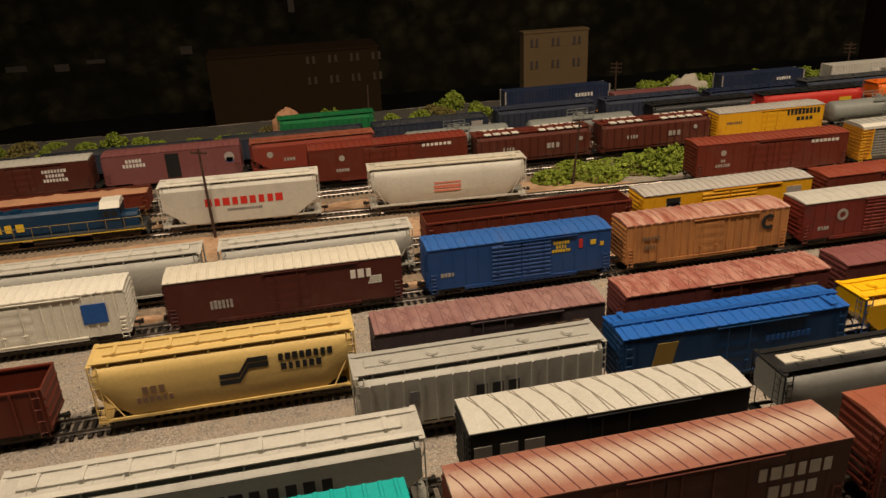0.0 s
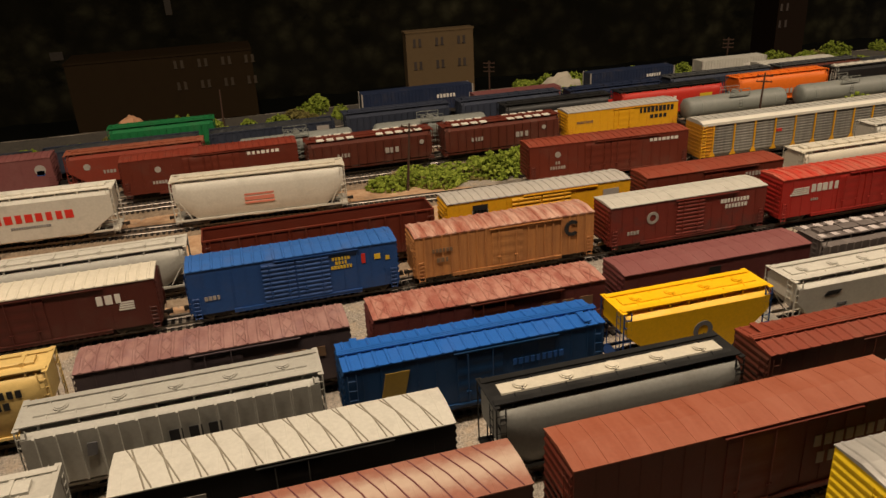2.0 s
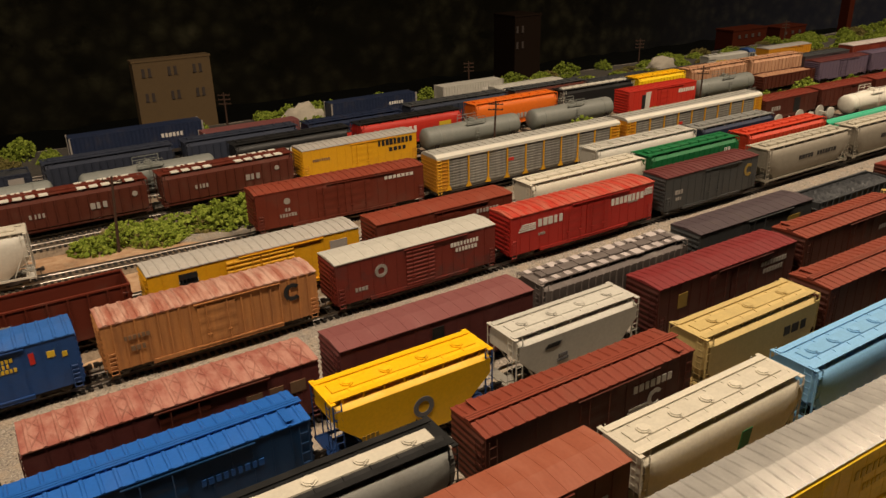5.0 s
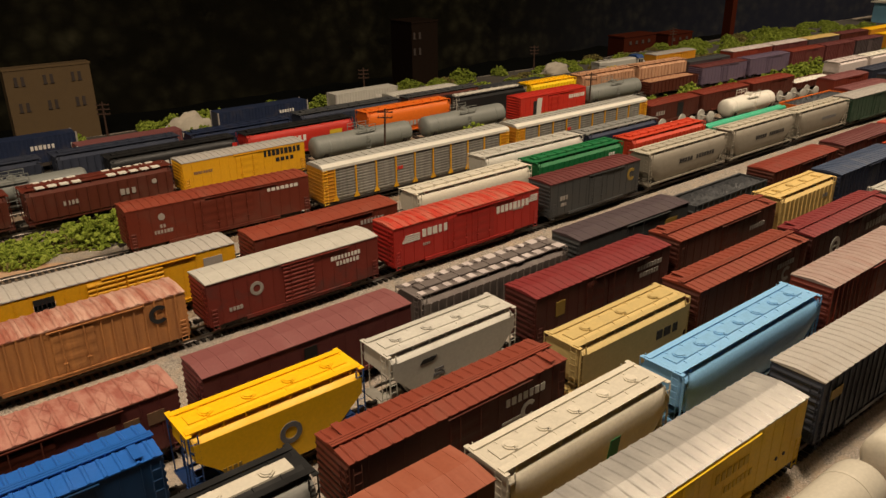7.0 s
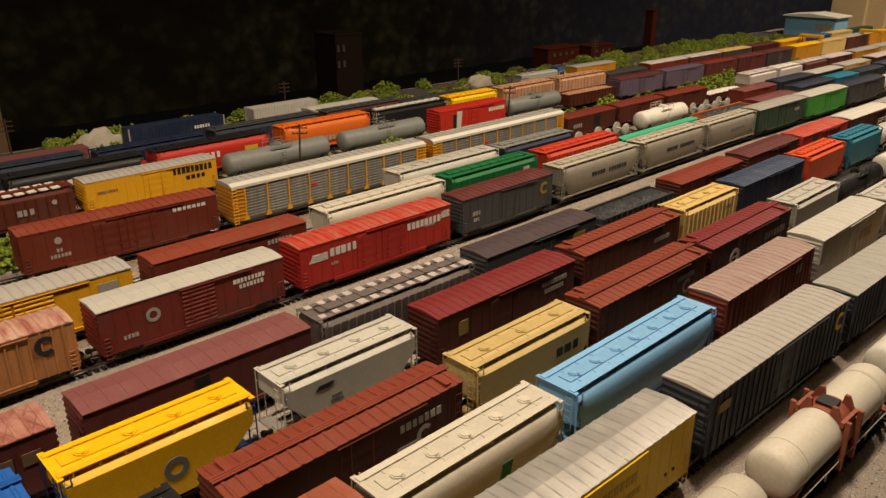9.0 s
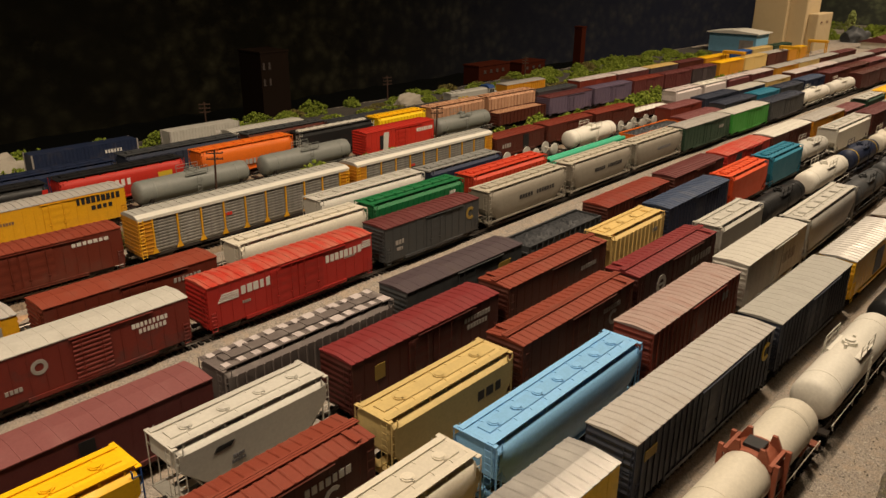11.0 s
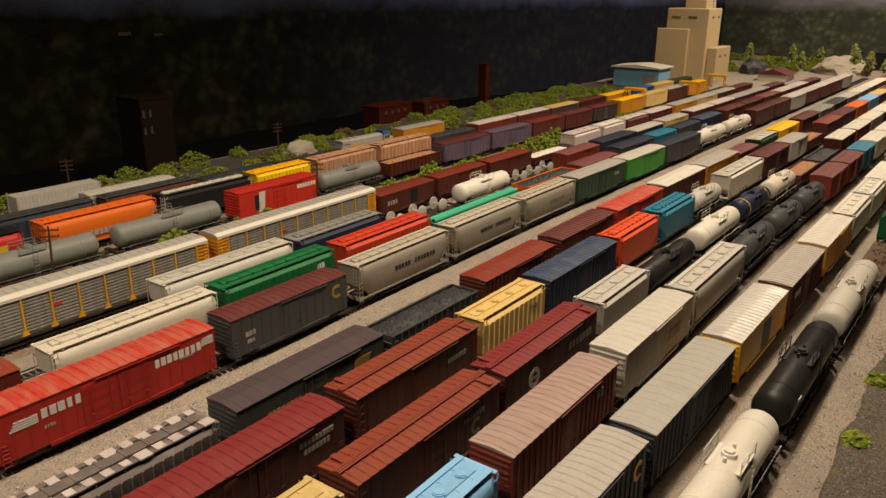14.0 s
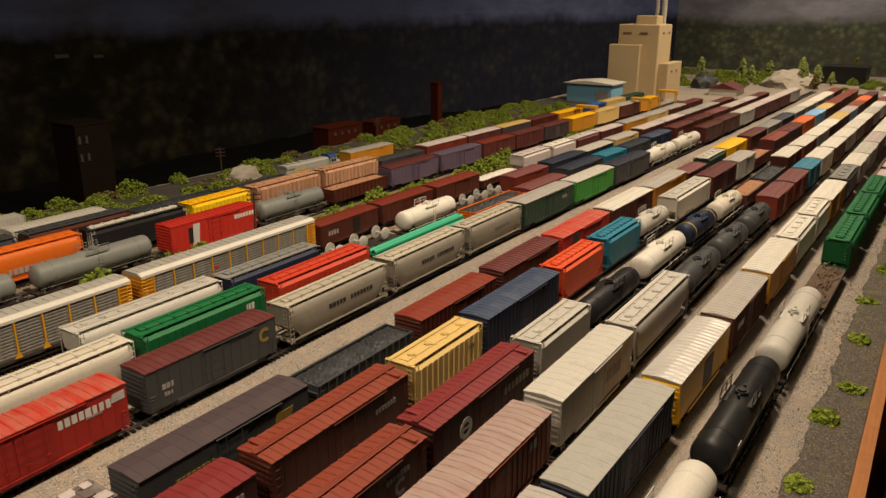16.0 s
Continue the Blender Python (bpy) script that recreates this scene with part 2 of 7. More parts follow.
def rod(bm, a, b, r, n=6):
    a, b = Vector(a), Vector(b)
    q = (b - a).to_track_quat("Z", "Y")
    loft(bm, [[p + q @ Vector((r * math.cos(6.28319 * k / n), r * math.sin(6.28319 * k / n), 0)) for k in range(n)] for p in (a, b)])


def lathe(bm, stations, n=20, cy=0.0, cz=0.0):
    """Rings of (x, radius) about an axis along x."""
    loft(bm, [[(x, cy + r * math.cos(6.28319 * k / n), cz + r * math.sin(6.28319 * k / n)) for k in range(n)] for x, r in stations])


def mesh_of(name, bm, material, smooth=False):
    bmesh.ops.recalc_face_normals(bm, faces=bm.faces)
    me = bpy.data.meshes.new(name)
    bm.to_mesh(me)
    bm.free()
    me.materials.append(material)
    if smooth:
        for p in me.polygons:
            p.use_smooth = True
        me.set_sharp_from_angle(angle=radians(40))
    return me


def part(name, bm, material, parent, label="", smooth=False):
    ob = new(name, mesh_of(name, bm, material, smooth))
    ob.parent = parent
    return tagged(ob, label)


def reuse(name, mesh, parent, x=0.0, y=0.0, z=0.0, turn=0.0):
    ob = new(name, mesh)
    ob.parent = parent
    ob.matrix_basis = pose(x, y, z, 0, 0, turn)
    return ob


def thing(name, m, label, category, group="", kind=""):
    ob = new(name)
    ob.empty_display_size = 0.02
    ob.matrix_world = m
    return tagged(ob, label, category, group, kind)


# ---- tracks: centre lines ----
LINES = {"T": 0.185, "R1": 0.2505, "R2": 0.3153, "R3": 0.3814, "R4": 0.4573, "R5": 0.5212, "R6": 0.6597, "R7": 0.7276,
         "R7b": 0.794, "R8": 0.8748, "R9": 1.037, "R10": 1.120, "R11": 1.186, "R12": 1.240, "R13": 1.300, "L8": 1.0}


def line_y(row, x):
    """Where a track's centre line runs; the yard bends gently towards its far end."""
    y = LINES[row]
    if row in ("T", "R1"):
        return y - 0.022 * (x - 0.85)
    if row == "R8" and x < 0.85:
        y += 0.046 * min(1.0, (0.85 - x) / 0.85) ** 1.3
    if x > 1.7:
        y -= 0.028 * (x - 1.7)
    return y


def on_track(row, x0, x1):
    a, b = line_y(row, x0), line_y(row, x1)
    return pose((x0 + x1) / 2, (a + b) / 2, RAIL, 0, 0, math.degrees(math.atan2(b - a, x1 - x0)))


# ---- shared running gear ----
def truck_mesh():
    bm = bmesh.new()
    for s in (-1, 1):
        y = 0.0105 * s
        loft(bm, [[(x, y - 0.0013, z), (x, y + 0.0013, z), (x, y + 0.0013, z + h), (x, y - 0.0013, z + h)]
                  for x, z, h in ((-0.0145, 0.0042, 0.003), (-0.009, 0.0045, 0.0035), (-0.004, 0.002, 0.007), (0.004, 0.002, 0.007), (0.009, 0.0045, 0.0035), (0.0145, 0.0042, 0.003))])
        for x in (-0.0105, 0.0105):
            box(bm, x - 0.002, x + 0.002, y - 0.002, y + 0.002, 0.0035, 0.0075)
        for x in (-0.0014, 0.0014):
            rod(bm, (x, y, 0.0025), (x, y, 0.0075), 0.0011, 5)
    box(bm, -0.0025, 0.0025, -0.0115, 0.0115, 0.005, 0.0085)
    return mesh_of("truck", bm, GEAR)


def wheelset_mesh():
    bm = bmesh.new()
    for s in (-1, 1):
        ring = []
        for y, r in ((0.0068, 0.0056), (0.0076, 0.0056), (0.0078, 0.0050), (0.0098, 0.0049)):
            ring.append([(r * math.cos(k * 0.4488), s * y, 0.005 + r * math.sin(k * 0.4488)) for k in range(14)])
        loft(bm, ring)
    rod(bm, (0, -0.007, 0.005), (0, 0.007, 0.005), 0.0011, 6)
    return mesh_of("wheelset", bm, WHEEL)


def coupler_mesh():
    bm = bmesh.new()
    box(bm, 0, 0.0055, -0.0012, 0.0012, 0.0085, 0.0108)
    box(bm, 0.0045, 0.0085, -0.0022, 0.0008, 0.008, 0.0113)
    box(bm, 0.0062, 0.0082, 0.0004, 0.0022, 0.008, 0.0113)
    rod(bm, (0.004, 0.0, 0.0085), (0.0048, -0.001, 0.004), 0.0004, 5)
    return mesh_of("coupler", bm, GEAR)


TRUCK, WHEELSET, COUPLER = truck_mesh(), wheelset_mesh(), coupler_mesh()


def running_gear(car, half, inset=0.024):
    for s in (-1, 1):
        t = reuse("truck", TRUCK, car, s * (half - inset))
        for x in (-0.0105, 0.0105):
            reuse("wheelset", WHEELSET, t, x)
        reuse("coupler", COUPLER, car, s * (half - 0.0005), 0, 0, 0 if s > 0 else 180)


def ladder(car, material, x, y, z0, z1, width=0.0055, along="x", rungs=6):
    bm = bmesh.new()
    r = 0.00032
    for s in (-0.5, 0.5):
        a = (x + s * width, y, z0) if along == "x" else (x, y + s * width, z0)
        rod(bm, a, (a[0], a[1], z1), r, 4)
    for k in range(rungs):
        z = z0 + (k + 0.4) * (z1 - z0) / rungs
        if along == "x":
            rod(bm, (x - width / 2, y, z), (x + width / 2, y, z), r, 4)
        else:
            rod(bm, (x, y - width / 2, z), (x, y + width / 2, z), r, 4)
    return part("ladder", bm, material, car)


def marking(car, spec, half, z0, z1, side):
    """Bars and plain shapes on the near side: (kind, u, v, ...), u and v from 0 to 1 over the side's length and height."""
    kind, u, v = spec[:3]
    x, z, h = -half + 2 * half * u, z0 + (z1 - z0) * v, z1 - z0
    y0, y1 = side - 0.00016, side + 0.0004
    bm = bmesh.new()
    if kind == "t":
        n, size, mat = spec[3:6]
        tall = size * h * 0.9
        pitch = tall * 1.1 * (spec[6] if len(spec) > 6 else 0.85)
        rng = random.Random(int(u * 1000) + n)
        for k in range(n):
            cx = x + (k - (n - 1) / 2) * pitch
            w = pitch * rng.uniform(0.27, 0.42)
            box(bm, cx - w, cx + w, y0, y1, z - tall / 2, z + tall / 2)
        name = "lettering"
    elif kind in ("ring", "arc", "disc"):
        r, mat = spec[3] * h, spec[4]
        n, a0, a1 = 24, (0.75 if kind == "arc" else 0.0), (5.5 if kind == "arc" else 6.28319)
        inner = 0.0 if kind == "disc" else r * 0.55
        if kind == "disc":
            loft(bm, [[(x + r * math.cos(6.28319 * k / n), y, z + r * math.sin(6.28319 * k / n)) for k in range(n)] for y in (y0, y1)])
        else:
            loft(bm, [[(x + g * math.cos(a0 + (a1 - a0) * k / n), y, z + g * math.sin(a0 + (a1 - a0) * k / n)) for g, y in ((inner, y0), (r, y0), (r, y1), (inner, y1))] for k in range(n + 1)])
        name = "emblem"
    elif kind == "box":
        w, t, mat = spec[3] * 2 * half, spec[4] * h, spec[5]
        box(bm, x - w / 2, x + w / 2, y0, y1, z - t / 2, z + t / 2)
        name = "panel"
    elif kind == "zed":
        w, t, mat = spec[3] * 2 * half, spec[4] * h, spec[5]
        for lift in (0.0, -0.30 * t):
            path = [(-w / 2, -0.32 * t), (-0.10 * w, -0.32 * t), (0.10 * w, 0.32 * t), (w / 2, 0.32 * t)]
            loft(bm, [[(x + a, y, z + b + lift + d + 0.15 * t) for y, d in ((y0, -0.11 * t), (y1, -0.11 * t), (y1, 0.11 * t), (y0, 0.11 * t))] for a, b in path])
        name = "emblem"
    elif kind == "slant":
        w, t, mat = spec[3] * 2 * half, spec[4] * h, spec[5]
        loft(bm, [[(x - w / 2, y, z - t / 2), (x + w * 0.3, y, z - t / 2), (x + w / 2, y, z + t / 2), (x - w * 0.3, y, z + t / 2)] for y in (y0, y1)])
        name = "emblem"
    else:
        w, t, mat = spec[3] * 2 * half, spec[4] * h, spec[5]
        for k in range(4):
            zz = z + (k - 1.5) * t / 4
            box(bm, x - w / 2 + k * w * 0.06, x + w / 2, y0, y1, zz - t / 12, zz + t / 12)
        name = "stripes"
    part(name, bm, mat, car)

# ---- rolling stock ----
W = 0.0365
HALF_W = W / 2


def boxcar(row, x0, x1, body, roof, h=0.0485, style="post", door="one", top="ribs", marks=(), end=None, label="", doors_paint=None, walkway=None, near=True, sill=0.009, louvres=False):
    car = thing("boxcar", on_track(row, x0, x1), label, "boxcar", "freight cars in the yard")
    half = (x1 - x0) / 2
    dw = 0.0 if door is None else 0.20 * half if door == "one" else 0.34 * half
    pitch, bump_w, proud = {"post": (0.0085, 0.0006, 0.0009), "panel": (0.0125, 0.0004, 0.0003)}.get(style, (0.0125, 0.0004, 0.00015))
    n = max(8, round(2 * half / pitch))
    outline = [(-half, -HALF_W)]
    for k in range(1, n):
        x = -half + k * 2 * half / n
        if abs(x) > dw + 0.001:
            outline += [(x - bump_w, -HALF_W), (x - bump_w, -HALF_W - proud), (x + bump_w, -HALF_W - proud), (x + bump_w, -HALF_W)]
    outline.append((half, -HALF_W))
    outline += [(x, -y) for x, y in reversed(outline)]
    bm = bmesh.new()
    loft(bm, [[(x, y, z) for x, y in outline] for z in (sill, h)])
    part("body", bm, body, car)
    if near:
        for s in (-1, 1):
            zig = [(s * (half - 0.0004), sill)]
            for k in range(8):
                z = sill + 0.002 + k * (h - sill - 0.003) / 8
                zig += [(s * (half + 0.0002), z), (s * (half + 0.0012), z + 0.0012), (s * (half + 0.0012), z + 0.0022), (s * (half + 0.0002), z + 0.0034)]
            zig.append((s * (half - 0.0004), h))
            bm = bmesh.new()
            loft(bm, [[(x, y, z) for x, z in zig] for y in (-HALF_W + 0.0012, HALF_W - 0.0012)])
            part("end_panel", bm, body, car)
    bm = bmesh.new()
    prism(bm, [(-HALF_W - 0.0012, sill - 0.0022), (-HALF_W + 0.001, sill - 0.0022), (-HALF_W + 0.001, sill + 0.0012), (-HALF_W - 0.0012, sill + 0.0012)], -half * 0.62, half * 0.62)
    part("side_sill", bm, body, car)
    # roof: one ribbed sheet
    bm = bmesh.new()
    e, peak = 0.0006, h + 0.0024
    n = max(8, round(2 * half / (0.0125 if top in ("smooth", "vee") else 0.0085)))
    rib, wide = {"waves": (0.0012, 0.0022), "smooth": (0.0003, 0.0004), "vee": (0.0001, 0.0004)}.get(top, (0.0009, 0.0014))
    sections = []

    def across(x, lift, skew):
        return [(x - skew, -HALF_W - e, h - 0.0002), (x - skew, HALF_W + e, h - 0.0002), (x - skew, HALF_W + e, h + 0.0006 + lift * 0.6), (x - skew * 0.5, HALF_W * 0.5, h + 0.0016 + lift),
                (x, 0, peak + lift * 0.7), (x - skew * 0.5, -HALF_W * 0.5, h + 0.0016 + lift), (x - skew, -HALF_W - e, h + 0.0006 + lift * 0.6)]

    sections.append(across(-half - 0.0006, 0, 0))
    for k in range(n):
        x = -half + (k + 0.5) * 2 * half / n
        sk = 0.0
        sections += [across(x - wide, 0, sk), across(x - wide * 0.45, rib, sk), across(x + wide * 0.45, rib, sk), across(x + wide, 0, sk)]
    sections.append(across(half + 0.0006, 0, 0))
    loft(bm, sections)
    part("roof", bm, roof, car)
    if top == "vee":
        bm = bmesh.new()
        pairs = roof is not COTTONROOF
        m = round(2 * half / (0.0145 if pairs else 0.0088))
        for k in range(1, m):
            x = -half + (k + 0.5) * 2 * half / m
            for near_x, far_x in ((x, x - 0.0150), (x - 0.0035, x - 0.0125))[:2 if pairs else 1]:
                q = [(near_x + (far_x - near_x) * u, y, z + 0.0001) for u, y, z in ((0.0, -HALF_W, h + 0.0006), (0.25, -HALF_W / 2, h + 0.0016), (0.5, 0.0, peak), (0.75, HALF_W / 2, h + 0.0016), (1.0, HALF_W, h + 0.0006))]
                for c, d in zip(q, q[1:]):
                    if min(c[0], d[0]) > -half and max(c[0], d[0]) < half:
                        rod(bm, c, d, 0.0005, 4)
        # Seams take darker paint than the roof, giving panel edges their shade.
        part("roof_seams", bm, TAUPE if roof is not COTTONROOF else DULLMAROON, car)
    if top == "x":
        step = 2 * half / n
        for k in range(0, n, 2):
            bm = bmesh.new()
            x = -half + (k + 0.5) * step
            for s in (-1, 1):
                for a, b in ((x, x + step), (x + step, x)):
                    rod(bm, (a, s * (HALF_W - 0.001), h + 0.0008), (b, s * 0.001, peak), 0.0007, 4)
            part("roof_brace", bm, roof, car)
    if walkway:
        bm = bmesh.new()
        for y in (-0.0022, 0, 0.0022):
            box(bm, -half - 0.0015, half + 0.0015, y - 0.0009, y + 0.0009, peak + 0.0012, peak + 0.0019)
        for k in range(9):
            x = -half + 0.004 + k * (2 * half - 0.008) / 8
            box(bm, x - 0.0006, x + 0.0006, -0.003, 0.003, peak - 0.0004, peak + 0.0012)
        for s in (-1, 1):
            box(bm, s * (half - 0.012) - 0.0025, s * (half - 0.012) + 0.0025, s * -HALF_W * 0.95 - 0.0001, 0.0001, peak + 0.0004, peak + 0.001)
        part("running_board", bm, walkway, car)
    if door:
        spots = (0.0,) if door == "one" else (-0.165 * half, 0.165 * half)
        w = 0.175 * half if door == "one" else 0.155 * half
        for c in spots:
            for s in (-1, 1):
                bm = bmesh.new()
                m, rise = (9 if louvres else 4) if near else 3, 0.0008 if louvres else 0.0002
                step = (h - sill - 0.004) / m
                face = [(s * (HALF_W - 0.0004), sill + 0.0006)]
                for k in range(m):
                    z = sill + 0.0012 + k * step
                    face += [(s * (HALF_W + 0.0006), z), (s * (HALF_W + 0.0006 + rise), z + step * 0.25), (s * (HALF_W + 0.0006 + rise), z + step * 0.5), (s * (HALF_W + 0.0006), z + step * 0.75)]
                face.append((s * (HALF_W - 0.0004), h - 0.0018))
                prism(bm, face, c - w, c + w)
                leaf = part("door", bm, doors_paint or body, car)
                if near and s < 0:
                    for dx in (-0.55, 0.55):
                        bm = bmesh.new()
                        rod(bm, (c + dx * w, -HALF_W - 0.0015, sill + 0.001), (c + dx * w, -HALF_W - 0.0015, h - 0.003), 0.0004, 4)
                        box(bm, c + dx * w - 0.0016, c + dx * w + 0.0016, -HALF_W - 0.0019, -HALF_W - 0.0005, sill + 0.0095, sill + 0.0103)
                        part("lock_rod", bm, doors_paint or body, leaf)
        for z in (sill + 0.0002, h - 0.0022):
            bm = bmesh.new()
            box(bm, -0.2 * half, min(half - 0.006, 0.62 * half), -HALF_W - 0.0016, -HALF_W + 0.0002, z, z + 0.0007)
            part("door_track", bm, doors_paint or body, car)
    if near:
        for x, y in ((-half + 0.0045, -HALF_W - 0.0009), (half - 0.0045, -HALF_W - 0.0009)):
            ladder(car, body, x, y, sill - 0.004, h - 0.003 if walkway else sill + 0.018)
        ladder(car, body, -half - 0.0018, -HALF_W + 0.005, sill, h - 0.003, along="y")
        ladder(car, body, half + 0.0018, HALF_W - 0.005, sill, h - 0.003, along="y")
    bm = bmesh.new()
    box(bm, -half + 0.002, half - 0.002, -0.004, 0.004, 0.0065, sill + 0.0005)
    rod(bm, (-0.012, 0.006, 0.0075), (0.002, 0.006, 0.0075), 0.0024, 8)
    box(bm, 0.008, 0.016, -0.011, -0.006, 0.0045, sill)
    part("underframe", bm, GEAR, car)
    for spec in marks:
        marking(car, spec, half, sill, h, -HALF_W - (0.0011 if style == "post" else 0.0003))
    running_gear(car, half)
    return car


def covered_hopper(row, x0, x1, body, roof=None, h=0.0495, shape="flat", ribs=0, hatch="round", hatches=4, marks=(), frame_paint=None, hatch_paint=None, label="", near=True, bays=3, slope=0.24, patches=False):
    """Covered hopper: sloped ends, hatches along the roof, discharge bays, open end platforms."""
    car = thing("covered_hopper", on_track(row, x0, x1), label, "hopper car", "freight cars in the yard")
    half = (x1 - x0) / 2
    roof, frame_paint, hatch_paint = roof or body, frame_paint or body, hatch_paint or roof or body
    sill = 0.0115
    low = 0.0085 if ribs == 0 else sill

    def ring(x, bottom, bulge=0.0):
        d = h - bottom
        if shape == "round":
            pts = [(-0.0150, bottom), (-0.0165, bottom + d * 0.10), (-HALF_W + 0.0003, bottom + d * 0.34), (-HALF_W, bottom + d * 0.55),
                   (-HALF_W + 0.0003, bottom + d * 0.76), (-HALF_W + 0.0016, h - 0.0048), (-HALF_W + 0.0042, h - 0.0020), (-HALF_W + 0.0068, h - 0.0006)]
        else:
            pts = [(-HALF_W + 0.0008 - bulge, bottom), (-HALF_W - bulge, bottom + 0.0008), (-HALF_W - bulge, h - 0.0046), (-HALF_W + 0.0008, h - 0.0040), (-HALF_W + 0.0062, h - 0.0006)]
        return [(x, y, z) for y, z in pts] + [(x, -y, z) for y, z in reversed(pts)]

    run = slope * half
    tall = h - low
    rise = 0.62 if slope > 0.35 else 0.42
    ends = ((-half + 0.003, rise), (-half + 0.003 + run * 0.5, rise * 0.5), (-half + 0.003 + run, 0.0), (half - 0.003 - run, 0.0), (half - 0.003 - run * 0.5, rise * 0.5), (half - 0.003, rise))
    if ribs:
        ends = ((-half + 0.003, 0.12), (-half + 0.008, 0.0), (half - 0.008, 0.0), (half - 0.003, 0.12))
    stations = [(x, low + tall * q, 0.0) for x, q in ends]
    for k in range(ribs):
        x = -half + 0.010 + k * (2 * half - 0.020) / max(1, ribs - 1)
        stations += [(x - 0.0008, low, 0.0), (x - 0.0006, low, 0.0013), (x + 0.0006, low, 0.0013), (x + 0.0008, low, 0.0)]
    stations.sort()
    bm = bmesh.new()
    loft(bm, [ring(*q) for q in stations])
    part("body", bm, body, car, smooth=shape == "round")
    # roof sheet with low cross seams
    bm = bmesh.new()
    n = max(6, round(2 * half / 0.017))

    def deck(x, lift):
        return [(x, -HALF_W + 0.0066, h - 0.0012), (x, HALF_W - 0.0066, h - 0.0012), (x, HALF_W - 0.0066, h + 0.0008 + lift), (x, 0.0045, h + 0.0017 + lift), (x, -0.0045, h + 0.0017 + lift), (x, -HALF_W + 0.0066, h + 0.0008 + lift)]

    sections = [deck(-half + 0.0025, 0)]
    for k in range(1, n):
        x = -half + k * 2 * half / n
        sections += [deck(x - 0.0006, 0), deck(x - 0.0005, 0.0005), deck(x + 0.0005, 0.0005), deck(x + 0.0006, 0)]
    sections.append(deck(half - 0.0025, 0))
    loft(bm, sections)
    part("roof", bm, roof, car)
    for s in (-1, 1):
        bm = bmesh.new()
        y = s * (HALF_W - 0.0060)
        prism(bm, [(y - 0.0024, h + 0.0016), (y + 0.0024, h + 0.0016), (y + 0.0024, h + 0.0023), (y - 0.0024, h + 0.0023)], -half + 0.001, half - 0.001)
        for k in range(8):
            x = -half + (k + 0.6) * 2 * half / 8.2
            box(bm, x - 0.0006, x + 0.0006, y - 0.0022, y + 0.0022, h - 0.0016, h + 0.0016)
        part("running_board", bm, roof, car)
        bm = bmesh.new()
        box(bm, s * (half - 0.0015) - 0.0018, s * (half - 0.0015) + 0.0018, -HALF_W + 0.001, HALF_W - 0.001, h + 0.0010, h + 0.0016)
        part("end_board", bm, roof, car)
    if patches:
        for k in range(13):
            for s in (-1, 1):
                if patches is WHITE and k in (0, 5, 6, 12):
                    continue
                bm = bmesh.new()
                x = -half + (k + 0.5) * 2 * half / 13
                big = 0.0012 if patches is WHITE else random.Random(k * 2 + s).uniform(-0.0012, 0.0016)
                box(bm, x - 0.0036 - big, x + 0.0036 + big, s * 0.0104 - 0.0040 - big, s * 0.0104 + min(0.0044, 0.0040 + big), h + 0.0018, h + 0.0030)
                part("roof_panel", bm, patches, car)
    if hatch == "round":
        bm = bmesh.new()
        prism(bm, [(-0.0056, h + 0.001), (0.0056, h + 0.001), (0.0052, h + 0.0026), (-0.0052, h + 0.0026)], -half * 0.9, half * 0.9)
        part("hatch_deck", bm, hatch_paint, car)
    if hatch == "round":
        for k in range(hatches):
            x = -half + (k + 0.5) * 2 * half / hatches * 0.92 + 0.08 * half
            bm = bmesh.new()
            m = 14
            for r, za, zb in ((0.0044, h + 0.0022, h + 0.0036), (0.0034, h + 0.0036, h + 0.0042)):
                loft(bm, [[(x + r * math.cos(6.28319 * i / m), r * math.sin(6.28319 * i / m), z) for i in range(m)] for z in (za, zb)])
            box(bm, x - 0.0008, x + 0.0008, -0.0052, -0.0036, h + 0.0026, h + 0.0036)
            part("hatch", bm, hatch_paint, car)
    else:
        bm = bmesh.new()
        prism(bm, [(-0.005, h + 0.001), (0.005, h + 0.001), (0.005, h + 0.0034), (0.0038, h + 0.0040), (-0.0038, h + 0.0040), (-0.005, h + 0.0034)], -half * 0.90, half * 0.90)
        for k in range(9):
            x = -half * 0.82 + k * half * 1.64 / 8
            box(bm, x - 0.0012, x + 0.0012, -0.0062, 0.0062, h + 0.0012, h + 0.0046)
        part("hatch", bm, hatch_paint, car)
    # side sill, end platforms, posts
    bm = bmesh.new()
    for s in (-1, 1):
        box(bm, -half, half, s * (HALF_W - 0.0016) - 0.0008, s * (HALF_W - 0.0016) + 0.0008, sill - 0.0032, sill - 0.0012)
        y = s * (HALF_W - 0.001)
        for q in (-1, 1):
            for dx in (0.0008, 0.0065):
                rod(bm, (q * (half - dx), y, sill - 0.002), (q * (half - dx), y, h + 0.001), 0.0005, 4)
            rod(bm, (q * (half - 0.0008), y, h - 0.008), (q * (half - run * 0.8), y, sill), 0.0006, 4)
    for q in (-1, 1):
        box(bm, q * (half - 0.0045) - 0.0045, q * (half - 0.0045) + 0.0045, -HALF_W, HALF_W, sill - 0.0028, sill - 0.0016)
        box(bm, q * (half - 0.012) - 0.010, q * (half - 0.012) + 0.010, -0.0035, 0.0035, sill - 0.004, sill - 0.0005)
    part("side_frame", bm, frame_paint, car)
    for q in (-1, 1):
        ladder(car, frame_paint, q * (half - 0.0036), -HALF_W + 0.0003, sill - 0.006, h, width=0.0055, rungs=8)
